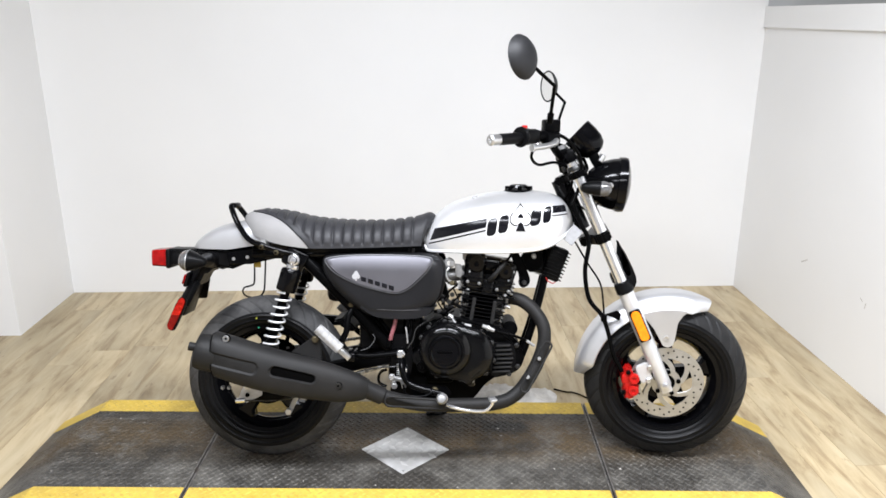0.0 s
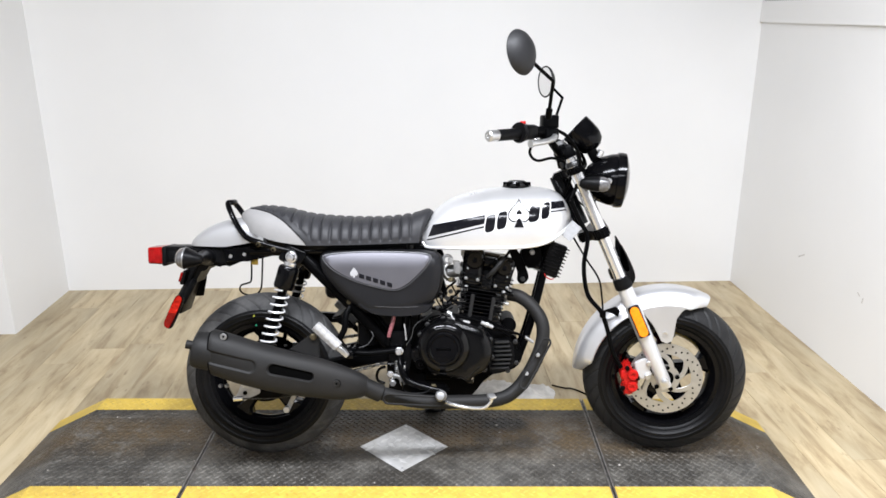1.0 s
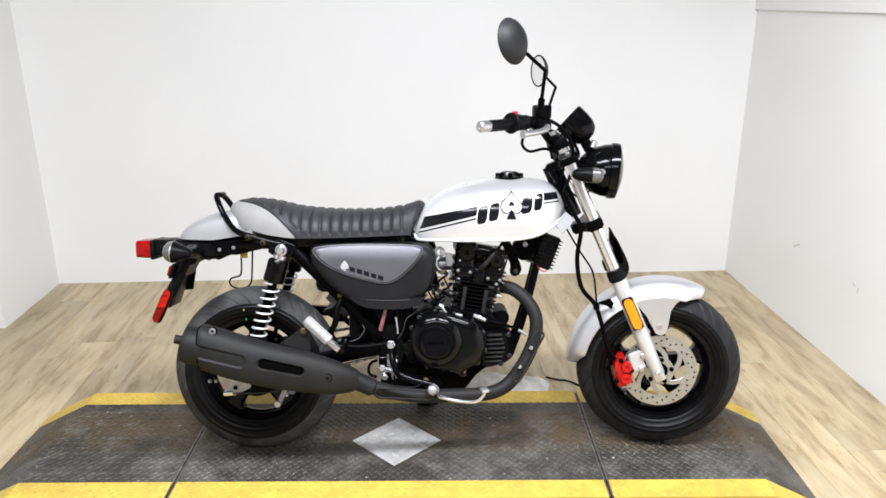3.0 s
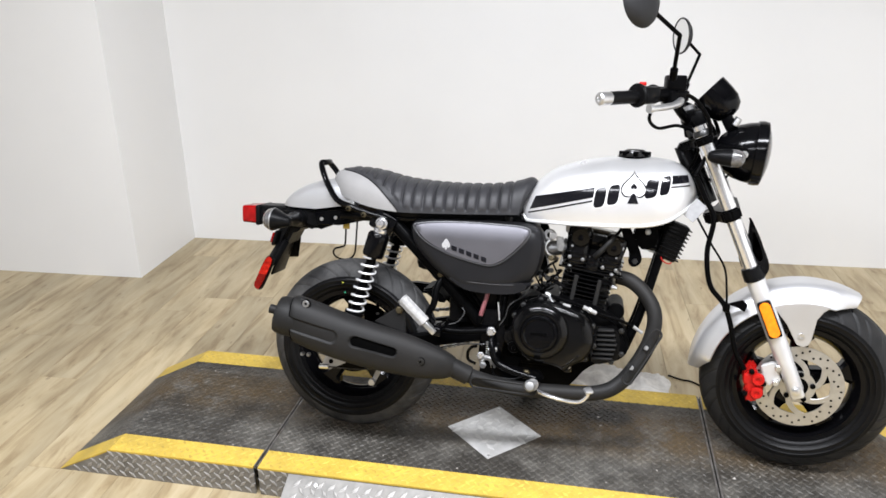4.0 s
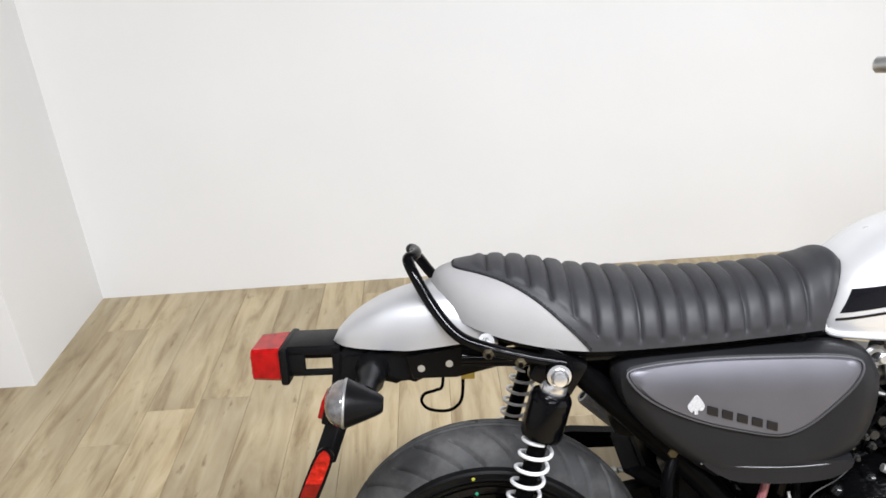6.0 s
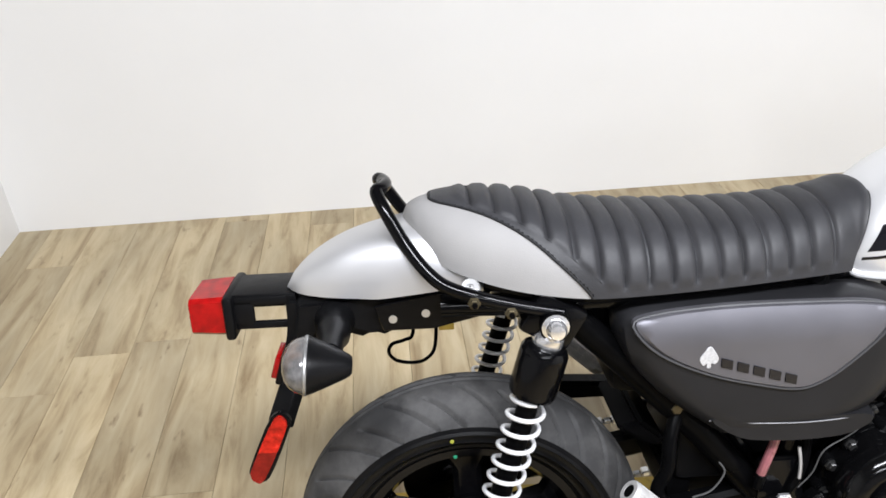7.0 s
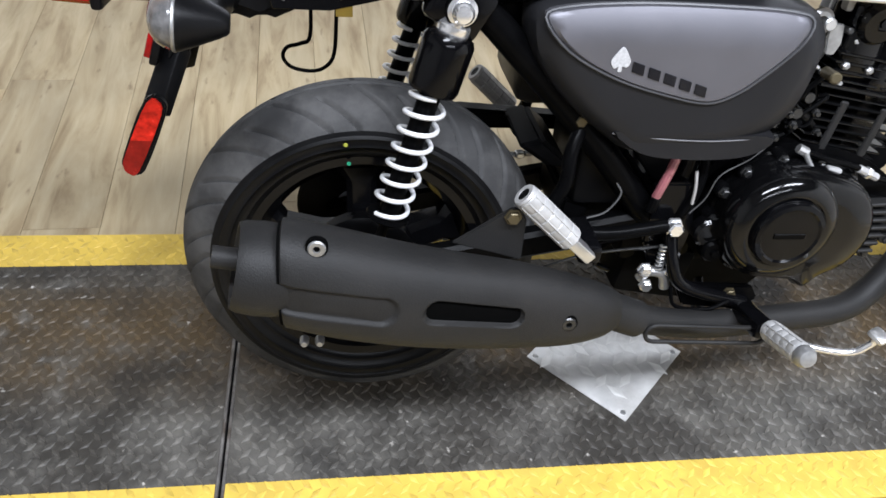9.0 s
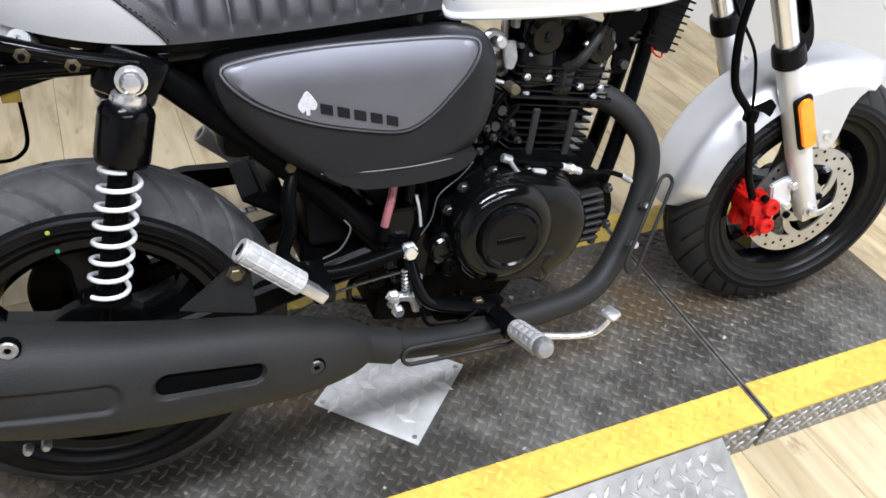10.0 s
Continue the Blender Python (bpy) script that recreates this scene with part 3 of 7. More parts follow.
def floor_rag():
    """A crumpled pale cloth lying along the far foot of the lift."""
    rng = random.Random(6)
    nx, ny = 34, 14
    bm = bmesh.new()
    grid = []
    edge = [rng.uniform(-0.012, 0.012) for _ in range(nx + 1)]
    bump = [(rng.uniform(0.2, 0.55), rng.uniform(2.52, 2.78), rng.uniform(0.012, 0.03), rng.uniform(0.007, 0.020)) for _ in range(46)]
    for i in range(nx + 1):
        row = []
        for j in range(ny + 1):
            q, r = i / nx, j / ny
            x = 0.20 + 0.35 * q + 0.008 * math.sin(9 * r)
            far = 2.655 + 0.10 * min(1.0, q / 0.2) * (1 - 0.62 * max(0.0, q - 0.3)) - 0.045 * max(0.0, q - 0.65) + edge[i]
            y = 2.50 + (far - 2.50) * r
            z = 0.006 + sum(h * math.exp(-((x - cx) ** 2 + (y - cy) ** 2) / (2 * s * s)) for cx, cy, s, h in bump) * 0.8
            rim = min(q, 1 - q, r, 1 - r) * 9
            row.append(bm.verts.new((x, y, 0.001 + z * min(1.0, rim))))
        grid.append(row)
    for i in range(nx):
        for j in range(ny):
            bm.faces.new((grid[i][j], grid[i + 1][j], grid[i + 1][j + 1], grid[i][j + 1]))
    rag = part("cleaning_rag", bm, RAG, None, "crumpled off-white rag on the plank floor", True, 60)
    tagged(rag, category="rag")
    sol = rag.modifiers.new("thick", "SOLIDIFY")
    sol.thickness = 0.002
    cord = part("floor_cable", tube([(0.555, 2.715, 0.004), (0.60, 2.690, 0.0035), (0.625, 2.686, 0.0035), (0.66, 2.655, 0.0035), (0.69, 2.60, 0.0035), (0.66, 2.53, 0.004)], 0.0032, 8, 6), SATIN, None, "thin dark cable lying on the floor")
    tagged(cord, category="cable")


floor_rag()
# scuffs on the partition wall
for y, z, sy, sz, turn in ((3.20, 0.372, 0.055, 0.006, -28), (2.745, 0.36, 0.020, 0.005, 30), (2.715, 0.345, 0.006, 0.024, 8)):
    part("scuff", box((0.0006, sy, sz), pose(RIGHT_X - 0.0003, y, z, turn), 0.0, 1), SCUFF, bpy.data.objects["wall_east"], "", False)

# ---- the motorcycle ----
bike = new("motorcycle")
tagged(bike, "silver and black retro motorcycle on its side stand", "motorcycle")
bike.matrix_world = pose(-0.4656, 2.1821, LIFT_H + 0.001, -12.0, 0, -3.1)
AX_H, WB = 0.247, 1.268
RAKE = radians(24.6)
STEER = radians(-8.0)


def P(u, v, w):
    """Forward, right and up of the bike."""
    return Vector((u, -v, w))


HEAD = P(0.915, 0, 0.87)
STEER_AXIS = Vector((math.sin(RAKE), 0, -math.cos(RAKE)))
SET = Matrix(((1, 0, 0.017, -0.0162), (0, 1, -0.017, 0.0162), (0, 0, 0.9915, 0.0081), (0, 0, 0, 1)))    # how the fork sits in the head
TURN = SET @ Matrix.Translation(HEAD) @ Matrix.Rotation(-STEER, 4, STEER_AXIS) @ Matrix.Translation(-HEAD)


def front(name, bm, material, parent=bike, label="", smooth=True, sharp=35):
    """A part that turns with the handlebar."""
    bmesh.ops.transform(bm, matrix=TURN, verts=bm.verts)
    return part(name, bm, material, parent, label, smooth, sharp)


SIDE = Matrix.Rotation(radians(90), 4, "X")    # the xy plane becomes the bike's side, z points to its right


def side(v):
    return Matrix.Translation((0, -v, 0)) @ SIDE


def bolt(u, v, w, r=0.009, h=0.006, material=ALU, parent=bike, name="bolt", turn=None, hexa=True):
    bm = lathe([(r * 0.55, 0), (r * 1.25, 0), (r * 1.25, h * 0.25), (r, h * 0.3), (r, h * 0.85), (r * 0.82, h), (0, h)], side(v) @ pose(u, w, 0), 6 if hexa else 14)
    if turn is not None:
        bmesh.ops.transform(bm, matrix=turn, verts=bm.verts)
    return part(name, bm, material, parent)


# ---- wheels ----
def tyre_mesh(radius, rim, width, grooves, slant, crown):
    seg, k = 900, 116
    bm = bmesh.new()
    rings = []
    for j in range(seg):
        a = 2 * math.pi * j / seg
        ring = []
        for i in range(k + 1):
            s = -1 + 2 * i / k
            x = abs(s)
            if x < 0.62:
                q = x / 0.62
                y = q * width * 0.5
                r = radius - 0.044 * q ** 2.4
                turn = a / (2 * math.pi) * grooves + slant * (q + 0.35 * q * q) * (1 if s > 0 else -1) + (0 if s > 0 else 0.5)
                g, short = turn % 1.0, int(math.floor(turn)) % 2
                start, mid = (0.42, 0.30) if short else (0.14, 0.12)
                if start < q < 1.0:
                    r -= 0.0065 * max(0.0, 1 - abs(g - mid) / 0.085) ** 0.6 * min(1.0, (q - start) / 0.08)
                if abs(q - 0.1) < 0.05:
                    r -= 0.003
            else:
                q = (x - 0.62) / 0.38
                y = width * (0.5 + 0.03 * math.sin(math.pi * min(1, q * 1.2)) - 0.13 * q ** 2)
                r = radius - 0.044 + (rim + 0.002 - radius + 0.044) * q
                for edge in (0.22, 0.50, 0.78):
                    y += 0.0022 * max(0.0, 1 - abs(q - edge) / 0.07)
            ring.append(bm.verts.new((r * math.cos(a), r * math.sin(a), y if s > 0 else -y)))
        rings.append(ring)
    lo = round(k * 0.19)
    hi = k - lo
    span = range(lo, hi) if crown else [i for i in range(k) if i < lo or i >= hi]
    for j in range(seg):
        a, b = rings[j], rings[(j + 1) % seg]
        for i in span:
            bm.faces.new((a[i], b[i], b[i + 1], a[i + 1]))
    bmesh.ops.delete(bm, geom=[v for v in bm.verts if not v.link_faces], context="VERTS")
    return bm


def wheel(name, radius, rim, m, width, label, crown, crown_label):
    """Builds a cast wheel with its tyre in the frame m, whose z axis is the axle to the right."""
    hub = new(name)
    hub.parent = bike
    tagged(hub, label)
    bm = tyre_mesh(radius, rim, width, 30, 1.25, False)
    bmesh.ops.transform(bm, matrix=m, verts=bm.verts)
    tyre = part("tyre", bm, RUBBER, hub, "black rubber tyre with slanted tread grooves", True, 22)
    bm = tyre_mesh(radius, rim, width, 30, 1.25, True)
    bmesh.ops.transform(bm, matrix=m, verts=bm.verts)
    part("tread", bm, crown, hub, crown_label, True, 36)
    w = width * 0.40
    k = rim - 0.155
    prof = [(0.160, w), (0.1615, w - 0.004), (0.157, w - 0.008), (0.152, w - 0.016), (0.140, w * 0.45), (0.136, 0), (0.140, -w * 0.45), (0.152, -w + 0.016), (0.1615, -w + 0.004), (0.160, -w), (0.148, -w + 0.002), (0.132, -w * 0.45), (0.127, 0), (0.132, w * 0.45), (0.148, w - 0.002)]
    part("rim", lathe([(r + k, z) for r, z in prof], m, 96, True), BLACK, hub, "gloss black cast rim")
    part("hub", lathe([(0, 0.052), (0.03, 0.052), (0.036, 0.045), (0.04, 0.02), (0.048, 0.0), (0.04, -0.02), (0.036, -0.045), (0.03, -0.052), (0, -0.052)], m, 40), SATIN, hub)
    for i in range(5):
        a = 2 * math.pi * i / 5 + 0.35
        rings = []
        for r, wd, th in ((0.035, 0.030, 0.030), (0.07, 0.021, 0.026), (0.11 + k, 0.021, 0.022), (0.131 + k, 0.040, 0.022)):
            c = Vector((math.cos(a), math.sin(a), 0)) * r
            t = Vector((-math.sin(a), math.cos(a), 0))
            z = Vector((0, 0, 1))
            rings.append([m @ (c + t * wd * p + z * th * q) for p, q in ((-1, -0.6), (-0.6, -1), (0.6, -1), (1, -0.6), (1, 0.6), (0.6, 1), (-0.6, 1), (-1, 0.6))])
        part("spoke", loft(rings), BLACK, hub)
    return hub


def disc_brake(m, hub, radius, z):
    """A drilled disc on a carrier, in the wheel's frame."""
    bm = lathe([(radius - 0.034, z), (radius, z), (radius, z + 0.004), (radius - 0.034, z + 0.004)], m, 96, True)
    d = part("brake_disc", bm, DISC, hub, "drilled steel brake disc")
    bm = bmesh.new()
    for i in range(40):
        a = 2 * math.pi * i / 40
        r = radius - (0.008 if i % 3 == 0 else 0.016 if i % 3 == 1 else 0.024)
        add_lathe(bm, [(0.0031, 0), (0.0031, 0.0046), (0, 0.0046)], m @ pose(r * math.cos(a), r * math.sin(a), z), 8)
    part("drill_hole", bm, SATIN, d)
    for i in range(6):
        a0 = 2 * math.pi * i / 6
        o = []
        for s in range(7):
            q = s / 6
            r, a = 0.038 + q * (radius - 0.07), a0 + 0.75 * q
            o.append((r, a - 0.20 + 0.05 * q))
        for s in range(6, -1, -1):
            q = s / 6
            r, a = 0.038 + q * (radius - 0.07), a0 + 0.75 * q
            o.append((r, a + 0.20 - 0.05 * q))
        bm = prism([(r * math.cos(a), r * math.sin(a)) for r, a in o], 0.004, 0.0008, m @ pose(0, 0, z), 1)
        part("carrier_arm", bm, DISC, d)
    part("carrier_ring", lathe([(0.026, z - 0.001), (0.044, z - 0.001), (0.044, z + 0.0055), (0.026, z + 0.0055)], m, 40, True), DISC, d)
    for i in range(5):
        a = 2 * math.pi * i / 5 + 0.2
        part("disc_bolt", lathe([(0.007, 0), (0.007, 0.005), (0.004, 0.007), (0, 0.007)], m @ pose(0.036 * math.cos(a), 0.036 * math.sin(a), z + 0.005), 10), SATIN, d)
    return d


REAR_M = side(0.028) @ pose(0.012, 0.2478, 0)
FRONT_M = TURN @ side(0.016) @ pose(WB, 0.2445, 0)
rear_wheel = wheel("rear_wheel", 0.255, 0.164, REAR_M, 0.116, "rear wheel with black cast rim and tyre", TREAD_RUBBER, "dusty tread with slanted grooves")
front_wheel = wheel("front_wheel", 0.248, 0.157, FRONT_M, 0.118, "front wheel with black cast rim and drilled disc", TREAD_CLEAN, "black tread with slanted grooves")
disc_brake(FRONT_M, front_wheel, 0.112, 0.050)
part("drum_plate", lathe([(0, 0.062), (0.03, 0.064), (0.036, 0.058), (0.070, 0.056), (0.078, 0.050), (0.078, 0.03), (0, 0.03)], REAR_M, 40), SATIN, rear_wheel, "black drum brake plate")
# paint dots on the rear tyre
for a, r, z, mt in ((97.5, 0.194, 0.0615, YDOT), (97.5, 0.163, 0.0525, GREEN)):
    part("paint_dot", lathe([(0.003, 0), (0.0024, 0.0012), (0, 0.0014)], REAR_M @ pose(r * math.cos(radians(a)), r * math.sin(radians(a)), z), 10), mt, rear_wheel)
part("paint_dot", lathe([(0.0045, 0), (0.003, 0.0012), (0, 0.0014)], FRONT_M @ pose(0.185 * math.cos(radians(225)), 0.185 * math.sin(radians(225)), 0.0575), 10), YDOT, front_wheel)

# ---- fuel tank ----
TANK_TOP = [(0.499, 0.705), (0.52, 0.742), (0.542, 0.767), (0.586, 0.797), (0.674, 0.824), (0.762, 0.834), (0.851, 0.834), (0.900, 0.822), (0.930, 0.798), (0.950, 0.760), (0.957, 0.735)]
TANK_LOW = [(0.499, 0.668), (0.506, 0.654), (0.52, 0.650), (0.706, 0.651), (0.824, 0.658), (0.882, 0.674), (0.924, 0.703), (0.945, 0.722), (0.957, 0.733)]
TANK_W = [(0.499, 0.075), (0.53, 0.094), (0.60, 0.113), (0.70, 0.128), (0.80, 0.134), (0.87, 0.125), (0.92, 0.10), (0.945, 0.066), (0.957, 0.012)]


MIDDLE = 0.018


def tank_side(u, w):
    """Where the tank's right flank stands at u and height w."""
    hw = curve1(TANK_W, u)
    c = min(MIDDLE, hw * 0.3)
    return c + tank_half(u, w) * (1 - c / hw)


def tank_half(u, w):
    """The tank's half width at u and height w."""
    zt, zb, hw = curve1(TANK_TOP, u), curve1(TANK_LOW, u), curve1(TANK_W, u)
    mid = zb + 0.34 * (zt - zb)
    if w >= mid:
        q = min(1.0, (w - mid) / max(1e-5, zt - mid))
        return hw * (1 - q ** 2.3) ** (1 / 2.3)
    q = min(1.0, (mid - w) / max(1e-5, mid - zb))
    return hw * (1 - 0.10 * q * q)


def build_tank():
    us = [0.499 + (0.957 - 0.499) * (0.5 - 0.5 * math.cos(math.pi * i / 44)) for i in range(45)]
    rings = []
    for u in us:
        zt, zb = curve1(TANK_TOP, u), curve1(TANK_LOW, u)
        mid = zb + 0.34 * (zt - zb)
        right = [(tank_half(u, zb + (mid - zb) * i / 4), zb + (mid - zb) * i / 4) for i in range(5)]
        for i in range(1, 17):
            a = 0.5 * math.pi * i / 16
            q = math.sin(a) ** (2 / 2.3)
            w = mid + q * (zt - mid)
            right.append((tank_half(u, w) if i < 16 else 0.0, w))
        c = min(MIDDLE, curve1(TANK_W, u) * 0.3)
        hw = curve1(TANK_W, u)
        ring = [P(u, c + v * (1 - c / hw), w) for v, w in right] + [P(u, c - v * (1 - c / hw), w) for v, w in right[:-1][::-1]]
        rings.append(ring)
    tank = part("fuel_tank", loft(rings), SILVER, bike, "brushed silver fuel tank with black stripe")
    # rolled seam round the foot
    lip = [P(u, tank_side(u, curve1(TANK_LOW, u)) + 0.003, curve1(TANK_LOW, u) + 0.001) for u in us[1:-1]]
    part("tank_seam", tube(lip, 0.0045, 8), SILVER, tank)
    part("tank_seam", tube([Vector((p.x, -2 * MIDDLE - p.y, p.z)) for p in lip], 0.0045, 8), SILVER, tank)

    def decal(name, corners, material, off=0.0008, n=12, m=5):
        """A patch on the right flank: four (u, w) corners."""
        (a, b, c, d) = [Vector((*q, 0)) for q in corners]
        bm = bmesh.new()
        grid = []
        for i in range(n + 1):
            row = []
            for j in range(m + 1):
                s, t = i / n, j / m
                q = (a * (1 - s) + b * s) * (1 - t) + (d * (1 - s) + c * s) * t
                row.append(bm.verts.new(P(q.x, tank_side(q.x, q.y) + off, q.y)))
            grid.append(row)
        for i in range(n):
            for j in range(m):
                bm.faces.new((grid[i][j], grid[i + 1][j], grid[i + 1][j + 1], grid[i][j + 1]))
        return part(name, bm, material, tank)

    decal("stripe", [(0.517, 0.684), (0.686, 0.727), (0.686, 0.752), (0.531, 0.720)], DECAL)
    decal("pinstripe", [(0.513, 0.672), (0.686, 0.716), (0.686, 0.720), (0.513, 0.676)], DECAL)
    decal("stripe", [(0.868, 0.768), (0.926, 0.774), (0.922, 0.793), (0.868, 0.790)], DECAL)
    decal("pinstripe", [(0.868, 0.759), (0.928, 0.765), (0.928, 0.768), (0.868, 0.762)], DECAL)
    # the emblem as plain shapes
    def slab_mark(name, cu, cw, su, sw, material, off):
        """A soft-cornered block, leaning a little forward."""
        o = []
        for i in range(28):
            a = 2 * math.pi * i / 28
            x = math.copysign(abs(math.cos(a)) ** 0.55, math.cos(a)) * su / 2
            y = math.copysign(abs(math.sin(a)) ** 0.55, math.sin(a)) * sw / 2
            o.append((cu + x + 0.12 * y, cw + y + 0.22 * x))
        bm = bmesh.new()
        loops = [[bm.verts.new(P(cu + (u - cu) * k, tank_side(cu + (u - cu) * k, cw + (w - cw) * k) + off, cw + (w - cw) * k)) for u, w in o] for k in (1.0, 0.66, 0.33)]
        for p, q in zip(loops, loops[1:]):
            for i in range(28):
                bm.faces.new((p[i], p[(i + 1) % 28], q[(i + 1) % 28], q[i]))
        bm.faces.new(loops[-1])
        part(name, bm, material, tank)

    for cu, cw, su, sw in ((0.701, 0.727, 0.029, 0.052), (0.735, 0.736, 0.029, 0.052), (0.830, 0.757, 0.032, 0.050), (0.864, 0.765, 0.025, 0.048)):
        slab_mark("emblem_edge", cu, cw, su + 0.006, sw + 0.006, DECAL_W, 0.0011)
        slab_mark("emblem", cu, cw, su, sw, DECAL, 0.0016)
    # the card suit sign: heart-shaped leaf on a foot
    def leaf(name, cu, cw, size, material, off):
        o = []
        for i in range(40):
            a = 2 * math.pi * i / 40
            x = 16 * math.sin(a) ** 3
            y = 13 * math.cos(a) - 5 * math.cos(2 * a) - 2 * math.cos(3 * a) - math.cos(4 * a)
            o.append((cu + x * size / 32, cw - y * size / 28))
        bm = bmesh.new()
        c = bm.verts.new(P(cu, tank_side(cu, cw) + off, cw))
        mids = [bm.verts.new(P(cu + (u - cu) * 0.5, tank_side(cu + (u - cu) * 0.5, cw + (w - cw) * 0.5) + off, cw + (w - cw) * 0.5)) for u, w in o]
        outs = [bm.verts.new(P(u, tank_side(u, w) + off, w)) for u, w in o]
        for i in range(40):
            j = (i + 1) % 40
            bm.faces.new((c, mids[i], mids[j]))
            bm.faces.new((mids[i], outs[i], outs[j], mids[j]))
        part(name, bm, material, tank)
    leaf("emblem", 0.785, 0.760, 0.066, DECAL, 0.0013)
    leaf("emblem_fill", 0.785, 0.7595, 0.058, DECAL_W, 0.0018)
    leaf("emblem", 0.785, 0.760, 0.016, DECAL, 0.0023)
    decal("emblem", [(0.771, 0.716), (0.799, 0.716), (0.789, 0.742), (0.781, 0.742)], DECAL, 0.0016, 3, 5)
    # filler cap
    cap = part("fuel_cap", lathe([(0.040, -0.008), (0.040, 0.006), (0.034, 0.009), (0.030, 0.010), (0.027, 0.018), (0.021, 0.021), (0, 0.022)], Matrix.Translation(P(0.787, MIDDLE, 0.832)) @ pose(0, 0, 0, 0, 0, 20), 36), BOLT, tank, "black and metal filler cap")
    part("cap_base", lathe([(0.046, -0.010), (0.046, 0.0015), (0.0415, 0.003)], Matrix.Translation(P(0.787, MIDDLE, 0.832)), 36), SATIN, cap)
    for i in range(8):
        a = i * math.pi / 4
        part("cap_notch", box((0.018, 0.013, 0.014), Matrix.Translation(P(0.787 + 0.033 * math.cos(a), MIDDLE + 0.032 * math.sin(a), 0.841)) @ pose(0, 0, 0, 0, 0, -math.degrees(a)), 0.002), SATIN, cap)


build_tank()

# ---- seat ----
SEAT_TOP = [(-0.068, 0.726), (-0.057, 0.753), (-0.02, 0.768), (0.03, 0.770), (0.088, 0.763), (0.159, 0.747), (0.266, 0.738), (0.391, 0.739), (0.47, 0.750), (0.520, 0.766), (0.545, 0.757)]
SEAT_LOW = [(-0.068, 0.719), (-0.05, 0.707), (0.0, 0.689), (0.05, 0.675), (0.10, 0.666), (0.178, 0.660), (0.545, 0.668)]
SEAT_W = [(-0.068, 0.012), (-0.05, 0.062), (0.0, 0.104), (0.08, 0.128), (0.17, 0.137), (0.3, 0.130), (0.42, 0.116), (0.5, 0.104), (0.545, 0.094)]


def seat_point(u, a, off=0.0):
    """A point of the seat: a runs from 0 at the right hem over the top to 1 at the left hem."""
    zt, zb, hw = curve1(SEAT_TOP, u), curve1(SEAT_LOW, u), curve1(SEAT_W, u)
    th = math.pi * (a - 0.5)
    c, s = math.cos(th), math.sin(th)
    c0 = min(0.024, hw * 0.3)
    v = c0 - (hw - c0) * math.copysign(abs(s) ** 0.84, s)
    w = zb + (zt - zb) * max(0.0, c) ** 0.80
    n = Vector((0, -(v - c0) * 0.6, (w - zb) + 0.02)).normalized()
    p = P(u, v, w)
    return p + n * off


GREY_EDGE = [(0.0, -0.030), (0.16, -0.027), (0.28, -0.010), (0.42, 0.040), (0.58, 0.083), (0.8, 0.125), (1.0, 0.160)]


def grey_edge(a):
    """Where along the seat the grey tail panel ends."""
    return curve1(GREY_EDGE, abs(a - 0.5) * 2)


